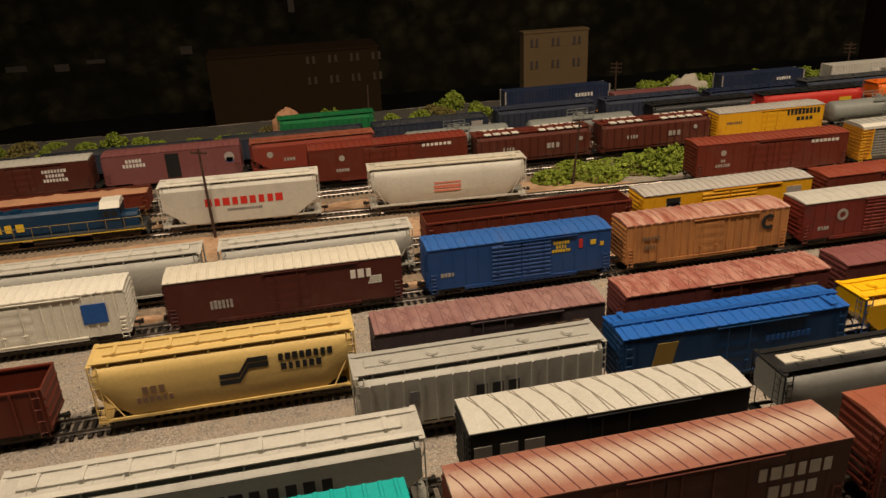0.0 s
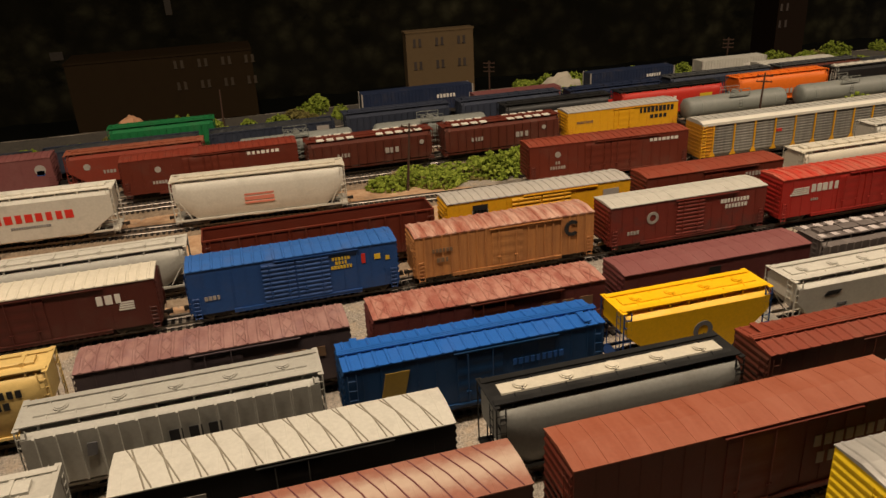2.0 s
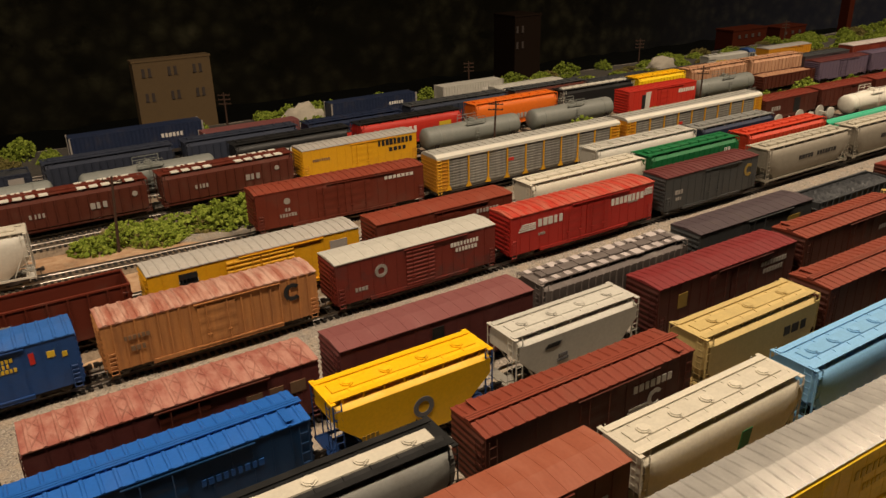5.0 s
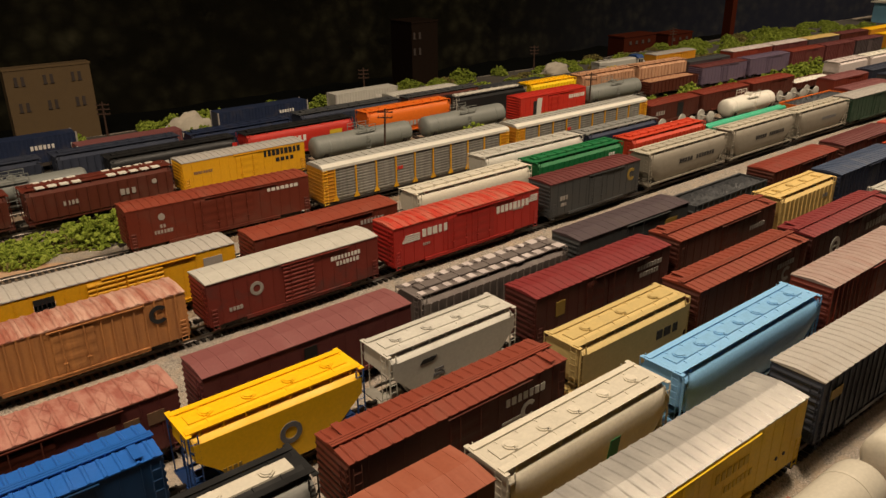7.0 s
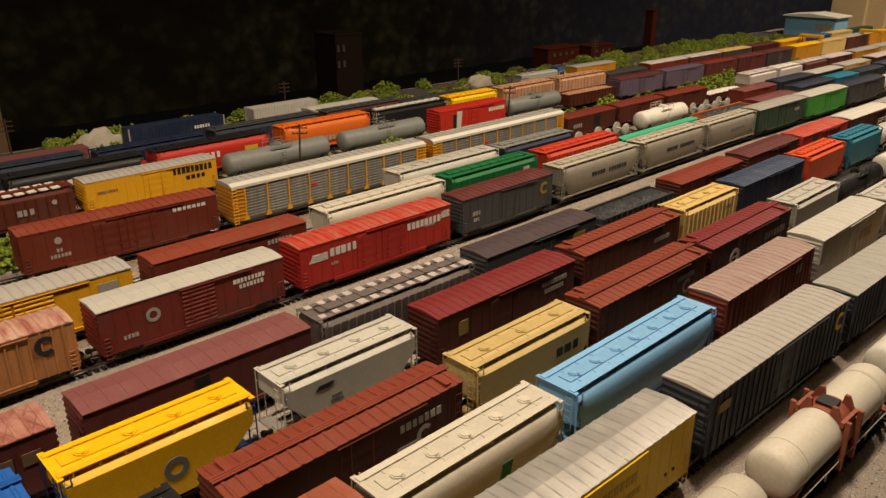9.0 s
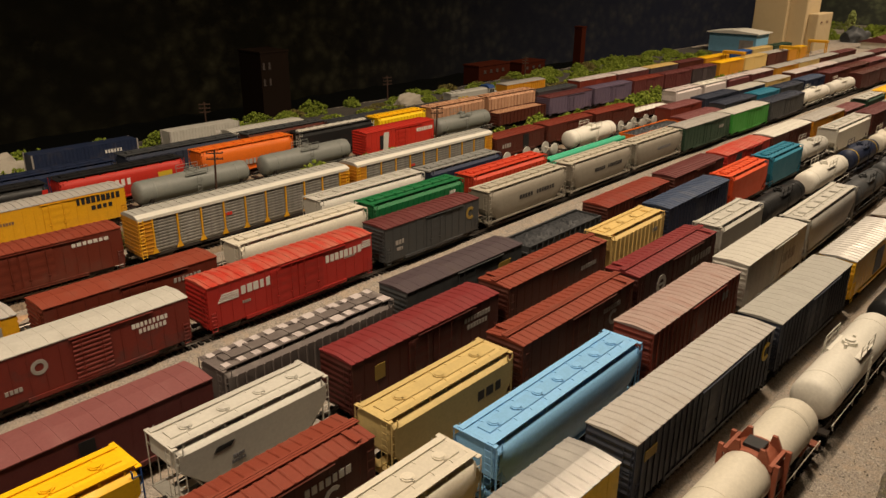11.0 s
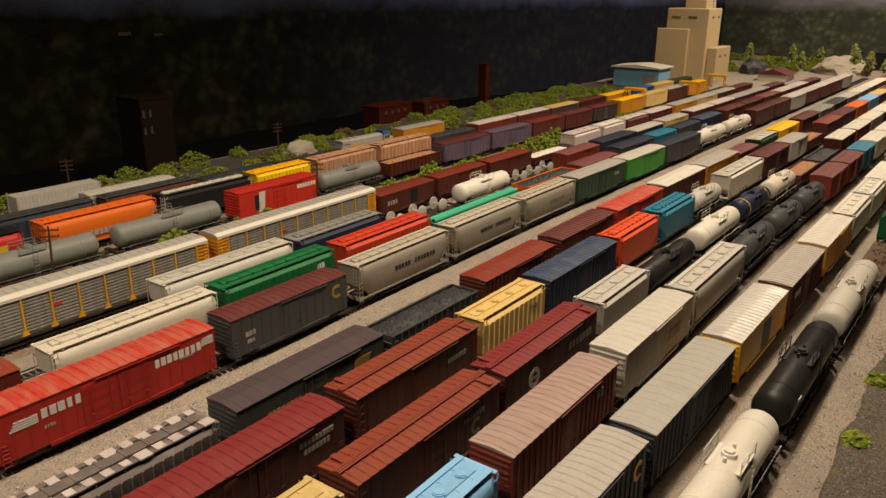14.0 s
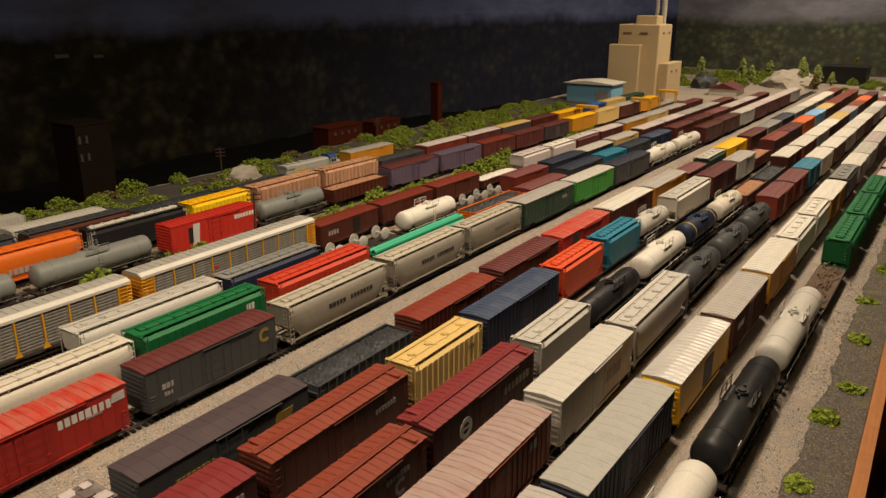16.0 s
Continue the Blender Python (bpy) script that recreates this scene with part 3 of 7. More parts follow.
        if near:
            ladder(car, frame_paint, q * (half + 0.0004), q * (HALF_W - 0.0065), sill, h, along="y", rungs=8)
    for k in range(bays):
        bm = bmesh.new()
        x, w = (k - (bays - 1) / 2) * (2 * half - 2 * run) / bays, (2 * half - 2 * run) / bays * 0.48
        loft(bm, [[(x - w, -0.0155, low + 0.002), (x + w, -0.0155, low + 0.002), (x + w, 0.0155, low + 0.002), (x - w, 0.0155, low + 0.002)],
                  [(x - w * 0.35, -0.008, 0.0035), (x + w * 0.35, -0.008, 0.0035), (x + w * 0.35, 0.008, 0.0035), (x - w * 0.35, 0.008, 0.0035)]])
        part("discharge_bay", bm, body, car)
    for spec in marks:
        marking(car, spec, half, low, h - 0.004, -HALF_W - (0.0011 if ribs else 0.0002))
    running_gear(car, half, 0.022)
    return car


def tank_car(row, x0, x1, shell, band=None, frame_paint=None, r=0.0165, label="", marks=(), saddle=False, rail=True, dome=True):
    car = thing("tank_car", on_track(row, x0, x1), label, "tank car", "freight cars in the yard")
    half = (x1 - x0) / 2
    frame_paint = frame_paint or shell
    cz = 0.0125 + r
    bm = bmesh.new()
    e = half - 0.006
    lathe(bm, [(-e - 0.0001, 0.0006), (-e + 0.0008, r * 0.45), (-e + 0.0025, r * 0.78), (-e + 0.0052, r * 0.96), (-e + 0.0085, r), (e - 0.0085, r), (e - 0.0052, r * 0.96), (e - 0.0025, r * 0.78), (e - 0.0008, r * 0.45), (e + 0.0001, 0.0006)], 28, 0, cz)
    part("tank", bm, shell, car, smooth=True)
    for x in (-e * 0.72, e * 0.72):
        bm = bmesh.new()
        lathe(bm, [(x - 0.0012, r + 0.0003), (x + 0.0012, r + 0.0003)], 28, 0, cz)
        part("tank_band", bm, band or shell, car, smooth=True)
    if dome:
        bm = bmesh.new()
        m = 16
        for rr, za, zb, x in ((0.0058, cz + r - 0.0012, cz + r + 0.0026, 0.0), (0.0040, cz + r + 0.0026, cz + r + 0.0044, 0.0), (0.0014, cz + r - 0.001, cz + r + 0.0036, 0.011), (0.0014, cz + r - 0.001, cz + r + 0.0036, -0.011)):
            loft(bm, [[(x + rr * math.cos(6.28319 * i / m), rr * math.sin(6.28319 * i / m), z) for i in range(m)] for z in (za, zb)])
        part("manway", bm, frame_paint, car)
        bm = bmesh.new()
        box(bm, -0.017, 0.017, -0.0135, 0.0135, cz + r * 0.80, cz + r * 0.80 + 0.0006)
        part("platform", bm, frame_paint, car)
        for s in (-1, 1):
            bm = bmesh.new()
            y = s * 0.0135
            for x in (-0.017, 0.0, 0.017):
                rod(bm, (x, y, cz + r * 0.8), (x, y, cz + r + 0.0075), 0.00045, 5)
            for z in (cz + r + 0.0075, cz + r + 0.0030):
                rod(bm, (-0.017, y, z), (0.017, y, z), 0.00045, 5)
            part("handrail", bm, frame_paint, car)
        for s in (-1, 1):
            ladder(car, frame_paint, 0.0, s * (r + 0.0012), 0.008, cz + r * 0.8, rungs=7)
    if saddle:
        bm = bmesh.new()
        lathe(bm, [(-0.011, r + 0.0006), (0.011, r + 0.0006)], 28, 0, cz)
        band_part = part("saddle", bm, RUSTRED, car, "rust-brown band round the centre")
        for s in (-1, 1):
            for x in (-0.010, 0.010):
                bm = bmesh.new()
                box(bm, x - 0.0014, x + 0.0014, s * (r + 0.0012) - 0.0016, s * (r + 0.0012) + 0.0016, 0.008, cz + r * 0.9)
                part("upright", bm, RUSTRED, band_part)
                bm = bmesh.new()
                prism(bm, [(s * 0.0145, cz + r * 0.70), (s * 0.0055, cz + r * 0.90), (s * 0.0065, cz + r + 0.0056), (s * 0.0095, cz + r + 0.0056)], x - 0.0012, x + 0.0012)
                part("bracket", bm, RUSTRED, band_part)
            bm = bmesh.new()
            box(bm, -0.012, 0.012, s * 0.0145 - 0.0012, s * 0.0145 + 0.0012, cz + r * 0.62, cz + r * 0.85)
            part("stringer", bm, RUSTRED, band_part)
        bm = bmesh.new()
        box(bm, -0.006, 0.006, -0.006, 0.006, cz + r + 0.0004, cz + r + 0.0026)
        part("manway", bm, BLACK, car)
    if rail:
        bm = bmesh.new()
        for s in (-1, 1):
            rod(bm, (-e, s * (r + 0.0015), 0.0165), (e, s * (r + 0.0015), 0.0165), 0.0004, 5)
            for x in (-e * 0.95, -e * 0.4, e * 0.4, e * 0.95):
                rod(bm, (x, s * (r + 0.0015), 0.0105), (x, s * (r + 0.0015), 0.0165), 0.0004, 4)
        part("side_rail", bm, frame_paint, car)
    bm = bmesh.new()
    box(bm, -half, half, -0.0035, 0.0035, 0.0075, 0.0118)
    for s in (-1, 1):
        box(bm, s * (half - 0.004) - 0.004, s * (half - 0.004) + 0.004, -HALF_W + 0.001, HALF_W - 0.001, 0.0095, 0.0112)
        loft(bm, [[(s * (half - 0.024) + d, -0.0125, 0.0105), (s * (half - 0.024) + d, 0.0125, 0.0105), (s * (half - 0.024) + d, 0.0155, 0.0215), (s * (half - 0.024) + d, -0.0155, 0.0215)] for d in (-0.003, 0.003)])
    part("underframe", bm, GEAR if not saddle else RUSTRED, car)
    for spec in marks:
        marking(car, spec, half, cz - r * 0.35, cz + r * 0.35, -r - 0.0001)
    running_gear(car, half)
    return car


def gondola(row, x0, x1, body, inside=None, h=0.030, ribs=14, load=None, load_label="", marks=(), label="", name="gondola", hopper=False):
    car = thing(name, on_track(row, x0, x1), label, "open hopper" if hopper else "gondola", "freight cars in the yard")
    half, sill = (x1 - x0) / 2, 0.0095
    t = 0.0012
    for s in (-1, 1):
        outline = [(-half, s * HALF_W)]
        for k in range(ribs):
            x = -half + 0.003 + k * (2 * half - 0.006) / (ribs - 1)
            outline += [(x - 0.0008, s * HALF_W), (x - 0.0006, s * (HALF_W + 0.0012)), (x + 0.0006, s * (HALF_W + 0.0012)), (x + 0.0008, s * HALF_W)]
        outline += [(half, s * HALF_W), (half, s * (HALF_W - t)), (-half, s * (HALF_W - t))]
        bm = bmesh.new()
        loft(bm, [[(x, y, z) for x, y in outline] for z in (sill, h - 0.001)])
        part("side_wall", bm, body, car)
        bm = bmesh.new()
        box(bm, -half, half, s * (HALF_W - t / 2) - 0.0013, s * (HALF_W - t / 2) + 0.0013, h - 0.0012, h + 0.0003)
        part("top_rail", bm, body, car)
        zig = [(s * (half - t), sill), (s * half, sill)]
        for k in range(4):
            z = sill + 0.002 + k * (h - sill - 0.004) / 4
            zig += [(s * half, z), (s * (half + 0.0009), z + 0.0006), (s * (half + 0.0009), z + 0.0016), (s * half, z + 0.0022)]
        zig += [(s * half, h), (s * (half - t), h)]
        bm = bmesh.new()
        loft(bm, [[(x, y, z) for x, z in zig] for y in (-HALF_W + t, HALF_W - t)])
        part("end_wall", bm, body, car)
    bm = bmesh.new()
    box(bm, -half + t, half - t, -HALF_W + t, HALF_W - t, sill - 0.001, sill + 0.0008)
    box(bm, -half, half, -0.004, 0.004, 0.0065, sill)
    part("floor", bm, inside or body, car)
    for s in (-1, 1):
        ladder(car, body, s * (half - 0.0045), -HALF_W - 0.0013, sill - 0.004, h, rungs=4)
    for spec in marks:
        marking(car, spec, half, sill, h, -HALF_W - 0.0011)
    running_gear(car, half)
    if load:
        heap = bmesh.new()
        nx, ny = 44, 10
        seed = x0 * 7.3
        grid = []
        for i in range(nx + 1):
            line = []
            for j in range(ny + 1):
                u, v = i / nx, j / ny
                x, y = (-half + t) + (2 * half - 2 * t) * u, (-HALF_W + t) + (W - 2 * t) * v
                z = h - 0.0030 + 0.0052 * math.sin(math.pi * v) ** 0.7 * math.sin(math.pi * min(1, max(0, u * 1.0))) ** 0.35 + 0.0019 * noise.noise((x * 330 + seed, y * 330, seed)) + 0.0011 * noise.noise((x * 900, y * 900, seed))
                line.append(heap.verts.new((x, y, z)))
            grid.append(line)
        for i in range(nx):
            for j in range(ny):
                heap.faces.new((grid[i][j], grid[i + 1][j], grid[i + 1][j + 1], grid[i][j + 1]))
        low = [[heap.verts.new((v.co.x, v.co.y, sill + 0.0009)) for v in ring] for ring in ([grid[i][0] for i in range(nx + 1)], [grid[i][ny] for i in range(nx + 1)])]
        for ring, edge in zip(low, (0, ny)):
            for i in range(nx):
                heap.faces.new((grid[i][edge], grid[i + 1][edge], ring[i + 1], ring[i]))
        ob = new("bulk_load", mesh_of("bulk_load", heap, load))
        ob.matrix_world = on_track(row, x0, x1)
        tagged(ob, load_label, "load", kind="stuff")
    return car


def autorack(row, x0, x1, label):
    car = thing("autorack", on_track(row, x0, x1), label, "autorack", "freight cars in the yard")
    half, h = (x1 - x0) / 2, 0.0540
    bm = bmesh.new()
    prism(bm, [(-HALF_W + 0.0012, 0.0105), (HALF_W - 0.0012, 0.0105), (HALF_W - 0.0012, h), (-HALF_W + 0.0012, h)], -half + 0.018, half - 0.018)
    part("body", bm, MIDGREY, car)
    n = 9
    seg = (2 * half - 0.036) / n
    for s in (-1, 1):
        for k in range(n):
            bm = bmesh.new()
            xa = -half + 0.018 + k * seg
            face = [(s * (HALF_W - 0.0018), 0.012)]
            for j in range(11):
                z = 0.0125 + j * 0.0037
                face += [(s * (HALF_W - 0.0009), z), (s * (HALF_W - 0.0002), z + 0.0007), (s * (HALF_W - 0.0002), z + 0.0026), (s * (HALF_W - 0.0009), z + 0.0033)]
            face.append((s * (HALF_W - 0.0018), h - 0.0006))
            prism(bm, face, xa + 0.0012, xa + seg - 0.0012)
            part("screen_panel", bm, SCREEN, car)
        for k in range(n + 1):
            bm = bmesh.new()
            xa = -half + 0.018 + k * seg
            ya, yb = sorted((s * (HALF_W - 0.001), s * (HALF_W + 0.0009)))
            box(bm, xa - 0.0009, xa + 0.0009, ya, yb, 0.0165, h - 0.001)
            loft(bm, [[(xa - 0.0011, y, 0.0175), (xa + 0.0011, y, 0.0175), (xa + 0.0042, y, 0.0105), (xa - 0.0042, y, 0.0105)] for y in (ya, yb)])
            part("post", bm, GOLDEN, car)
    for s in (-1, 1):
        bm = bmesh.new()
        xa, xb = sorted((s * half, s * (half - 0.018)))
        steps = [(0.0105, 0.0)]
        for k in range(8):
            z = 0.014 + k * 0.0048
            steps += [(z, 0.0), (z + 0.0002, 0.0007), (z + 0.0008, 0.0007), (z + 0.0010, 0.0)]
        steps.append((h, 0.0))
        loft(bm, [[(xa - d, -HALF_W - d, z), (xb + d, -HALF_W - d, z), (xb + d, HALF_W + d, z), (xa - d, HALF_W + d, z)] for z, d in steps])
        part("end_door", bm, ARMOUR, car)
        ladder(car, YELLOW, s * (half - 0.004), -HALF_W - 0.001, 0.007, h, rungs=12)
    bm = bmesh.new()
    prism(bm, [(-HALF_W - 0.0006, h), (HALF_W + 0.0006, h), (HALF_W + 0.0006, h + 0.0012), (0.010, h + 0.0046), (-0.010, h + 0.0046), (-HALF_W - 0.0006, h + 0.0012)], -half, half)
    for k in range(28):
        x = -half + (k + 0.5) * 2 * half / 28
        box(bm, x - 0.0005, x + 0.0005, -0.0098, 0.0098, h + 0.0044, h + 0.0052)
    part("roof", bm, GREY, car)
    bm = bmesh.new()
    for s in (-1, 1):
        loft(bm, [[(x, s * (HALF_W + 0.001), h - 0.0018), (x, s * (HALF_W + 0.001), h + 0.0016), (x, s * 0.0125, h + 0.0046), (x, s * 0.0125, h + 0.0039)] for x in (-half + 0.0005, half - 0.0005)])
    part("roof_edge", bm, WHITE, car, "white roof edge strip")
    bm = bmesh.new()
    box(bm, -half, half, -HALF_W + 0.001, HALF_W - 0.001, 0.0068, 0.0103)
    part("underframe", bm, GEAR, car)
    marking(car, ("t", 0.37, 0.55, 3, 0.11, M_RED), half, 0.012, h, -HALF_W - 0.0001)
    running_gear(car, half, 0.030)
    return car


def locomotive(row, x0, x1, hood, cab, trim, label, nose_right=True, stripe=M_YELLOW):
    m = on_track(row, x0, x1)
    loco = thing("locomotive", m if nose_right else m @ pose(0, 0, 0, 0, 0, 180), label, "locomotive")
    half = (x1 - x0) / 2
    f = 1 if nose_right else -1
    bm = bmesh.new()
    box(bm, -half, half, -HALF_W + 0.0005, HALF_W - 0.0005, 0.0115, 0.0140)
    for s in (-1, 1):
        for k in range(3):
            box(bm, s * (half + 0.0015 - k * 0.001) - 0.001, s * (half + 0.0015 - k * 0.001) + 0.001, -HALF_W + 0.001, HALF_W - 0.001, 0.004 + k * 0.003, 0.0055 + k * 0.003)
    part("walkway", bm, DARK, loco)
    bm = bmesh.new()
    wd = 0.0115
    prism(bm, [(-wd, 0.014), (wd, 0.014), (wd, 0.0385), (wd - 0.003, 0.0415), (-wd + 0.003, 0.0415), (-wd, 0.0385)], -half + 0.010, half - 0.046)
    for k in range(12):
        x = -half + 0.016 + k * 0.0088
        if x < half - 0.052:
            for s in (-1, 1):
                box(bm, x - 0.0036, x + 0.0036, s * wd - 0.0005, s * wd + 0.0005, 0.016, 0.030)
    for x in (-half + 0.028, -half + 0.046, -half + 0.066):
        lathe_top(bm, x, 0.0, 0.0060, 0.0405, 0.0440)
    box(bm, -half + 0.010, -half + 0.036, -wd - 0.002, wd + 0.002, 0.034, 0.0405)
    part("long_hood", bm, hood, loco)
    bm = bmesh.new()
    xc = half - 0.046
    prism(bm, [(-HALF_W + 0.002, 0.014), (HALF_W - 0.002, 0.014), (HALF_W - 0.002, 0.040), (0.009, 0.0455), (-0.009, 0.0455), (-HALF_W + 0.002, 0.040)], xc, xc + 0.020)
    part("cab", bm, hood, loco)
    bm = bmesh.new()
    prism(bm, [(-HALF_W + 0.0012, 0.0398), (HALF_W - 0.0012, 0.0398), (0.0095, 0.0465), (-0.0095, 0.0465)], xc - 0.001, xc + 0.021)
    part("cab_roof", bm, cab, loco)
    bm = bmesh.new()
    for s in (-1, 1):
        for x in (xc + 0.0055, xc + 0.014):
            box(bm, x - 0.003, x + 0.003, s * (HALF_W - 0.002) - 0.0006, s * (HALF_W - 0.002) + 0.0006, 0.030, 0.037)
    box(bm, xc + 0.0195, xc + 0.0206, -0.012, 0.012, 0.032, 0.0385)
    part("window", bm, BLACK, loco)
    bm = bmesh.new()
    prism(bm, [(-0.0105, 0.014), (0.0105, 0.014), (0.0105, 0.027), (0.007, 0.030), (-0.007, 0.030), (-0.0105, 0.027)], xc + 0.020, half - 0.008)
    part("short_hood", bm, hood, loco)
    bm = bmesh.new()
    for s in (-1, 1):
        y = s * (HALF_W - 0.001)
        for k in range(11):
            x = -half + 0.003 + k * (2 * half - 0.006) / 10
            rod(bm, (x, y, 0.014), (x, y, 0.0265), 0.00035, 4)
        rod(bm, (-half + 0.003, y, 0.0265), (half - 0.003, y, 0.0265), 0.00035, 4)
    part("handrail", bm, M_GOLD, loco)
    bm = bmesh.new()
    prism(bm, [(-0.014, 0.003), (0.014, 0.003), (0.0165, 0.006), (0.0165, 0.0112), (-0.0165, 0.0112), (-0.0165, 0.006)], -0.022, 0.022)
    part("fuel_tank", bm, GEAR, loco)
    for s in (-1, 1):
        for dx in (-0.012, 0.012):
            t = reuse("truck", TRUCK, loco, s * (half - 0.036) + dx)
            for x in (-0.0105, 0.0105):
                reuse("wheelset", WHEELSET, t, x)
        reuse("coupler", COUPLER, loco, s * (half + 0.001), 0, 0, 0 if s > 0 else 180)
    marking(loco, ("t", 0.28 if nose_right else 0.72, 0.45, 3, 0.40, stripe, 1.2), half, 0.014, 0.040, -wd - 0.0008)
    bm = bmesh.new()
    box(bm, -half, half, -HALF_W - 0.0001, -HALF_W + 0.0006, 0.0112, 0.0122)
    box(bm, -half, half, HALF_W - 0.0006, HALF_W + 0.0001, 0.0108, 0.0125)
    part("sill_stripe", bm, stripe, loco)
    return loco


def lathe_top(bm, x, y, r, z0, z1, n=12):
    loft(bm, [[(x + r * math.cos(6.28319 * k / n), y + r * math.sin(6.28319 * k / n), z) for k in range(n)] for z in (z0, z1)])


def flat_car(row, x0, x1, deck, label, stakes=0):
    car = thing("flat_car", on_track(row, x0, x1), label, "flat car", "freight cars in the yard")
    half = (x1 - x0) / 2
    bm = bmesh.new()
    n = round(2 * half / 0.0045)
    steps = []
    for k in range(n):
        x = -half + k * 2 * half / n
        steps += [(x, 0.0130), (x + 0.0040, 0.0130), (x + 0.0041, 0.0124), (x + 0.0044, 0.0124)]
    loft(bm, [[(x, -HALF_W + 0.0008, 0.0118), (x, HALF_W - 0.0008, 0.0118), (x, HALF_W - 0.0008, z), (x, -HALF_W + 0.0008, z)] for x, z in steps])
    part("deck", bm, deck, car)
    bm = bmesh.new()
    for s in (-1, 1):
        box(bm, -half, half, s * (HALF_W - 0.0006) - 0.0006, s * (HALF_W - 0.0006) + 0.0006, 0.0085, 0.0128)
    box(bm, -half, half, -0.006, 0.006, 0.0065, 0.0117)
    for s in (-1, 1):
        box(bm, s * half - 0.0008, s * half + 0.0008, -HALF_W, HALF_W, 0.0085, 0.0128)
    part("frame", bm, GEAR, car)
    for k in range(stakes):
        for s in (-1, 1):
            bm = bmesh.new()
            x = -half + 0.01 + k * (2 * half - 0.02) / max(1, stakes - 1)
            box(bm, x - 0.0008, x + 0.0008, s * HALF_W - 0.0008, s * HALF_W + 0.0008, 0.009, 0.031)
            part("stake", bm, GEAR, car)
    running_gear(car, half)
    return car


def container(row, x0, x1, paint_of, h, label, z0=0.0131, name="container"):
    c = thing(name, on_track(row, x0, x1) @ pose(0, 0, z0), label, "container")
    half = (x1 - x0) / 2
    bm = bmesh.new()
    n = round(2 * half / 0.006)
    outline = [(-half, -0.015)]
    for k in range(n):
        x = -half + (k + 0.5) * 2 * half / n
        outline += [(x - 0.0018, -0.0150), (x - 0.0012, -0.0157), (x + 0.0012, -0.0157), (x + 0.0018, -0.0150)]
    outline.append((half, -0.015))
    outline += [(x, -y) for x, y in reversed(outline)]
    loft(bm, [[(x, y, z) for x, y in outline] for z in (0, h)])
    part("body", bm, paint_of, c)
    for s in (-1, 1):
        for q in (-1, 1):
            bm = bmesh.new()
            box(bm, s * half - 0.0011, s * half + 0.0011, q * 0.015 - 0.0011, q * 0.015 + 0.0011, 0, h + 0.0004)
            part("corner_post", bm, M_PALE, c)
    marking(c, ("t", 0.75, 0.6, 6, 0.18, M_WHITE), half, 0, h, -0.0158)
    return c

# ---- front track: tank cars, flat, hoppers ----
tank_car("T", 0.612, 0.792, CREAM, label="cream tank car on the front track", saddle=True, dome=False)
tank_car("T", 0.802, 0.977, CREAM, label="cream tank car with rust-brown centre saddle", saddle=True, dome=False)
tank_car("T", 0.989, 1.170, WHITE, label="white tank car with railed platform", marks=[("t", 0.25, 0.6, 8, 0.2, M_GREY)])
tank_car("T", 1.182, 1.390, BLACK, label="black tank car with small white placard", marks=[("box", 0.18, 0.85, 0.05, 0.25, M_WHITE)])
tank_car("T", 1.400, 1.626, LIGHTGREY, label="pale grey tank car with platform on top")
flat_car("T", 1.637, 1.815, OLDTIE, "flat car with a worn plank deck and scrap")
covered_hopper("T", 1.828, 1.995, GREEN, GREEN, ribs=12, hatch="long", label="green ribbed covered hopper")
covered_hopper("T", 2.008, 2.175, GREEN, GREEN, ribs=12, hatch="long", label="green ribbed covered hopper", near=False)
covered_hopper("T", 2.188, 2.355, GREEN, GREEN, ribs=12, hatch="long", label="green ribbed covered hopper", near=False)
gondola("T", 2.37, 2.56, DULLMAROON, PALEPATCH, label="faded gondola with a pale scrap load", load=PALEPATCH, load_label="pale scrap heap in a gondola")
gondola("T", 2.575, 2.77, BROWN, PALEPATCH, label="brown gondola with a pale load", load=PALEPATCH, load_label="pale scrap heap in a gondola")

# ---- track R1 ----
boxcar("R1", 0.5232, 0.8050, DULLYELLOW, DULLSILVER, h=.054, style="plain", top="ribs", marks=[("t", .72, .66, 6, .15, M_FAINT), ("t", .75, .40, 7, .11, M_FAINT), ("disc", .90, .28, .03, M_BLACK), ("disc", .93, .28, .03, M_BLACK)], label="yellow boxcar with a ribbed silver roof")
boxcar("R1", 0.8245, 1.0442, SLATE, DUSTY, h=.056, style="post", marks=[("arc", .93, .68, .17, M_YELLOW), ("box", .08, .72, .07, .16, M_GOLD)], label="dark blue-grey high boxcar, dusty grey roof, yellow emblem")
boxcar("R1", 1.0603, 1.2454, SLATE, GREY, h=.053, style="post", top="smooth", label="dark grey boxcar with outside posts and pale roof", door="double")
boxcar("R1", 1.2627, 1.4295, YELLOW, BRIGHTROOF, h=.050, style="plain", top="waves", door=None, marks=[("box", .55, .45, .18, .7, SLATE)], label="yellow boxcar with a bright silver ribbed roof")
boxcar("R1", 1.4444, 1.6054, BROWN, DUSTY, h=.050, marks=[("t", .2, .6, 4, .2, M_WHITE)], label="brown boxcar with a dusty tan roof")
boxcar("R1", 1.6215, 1.7882, GOLDEN, WHITE, h=.050, style="plain", label="yellow boxcar with a pale grey ribbed roof")
covered_hopper("R1", 1.8020, 1.9458, WHITE, WHITE, label="off-white covered hopper with round hatches")
covered_hopper("R1", 1.9573, 2.0792, WHITE, WHITE, label="off-white covered hopper with round hatches", near=False)
boxcar("R1", 2.0930, 2.2655, ARMOUR, WHITE, label="yellow boxcar with a whitened roof", near=False)
covered_hopper("R1", 2.2828, 2.4380, DARK, MIDGREY, label="dark covered hopper with grey roof", near=False)
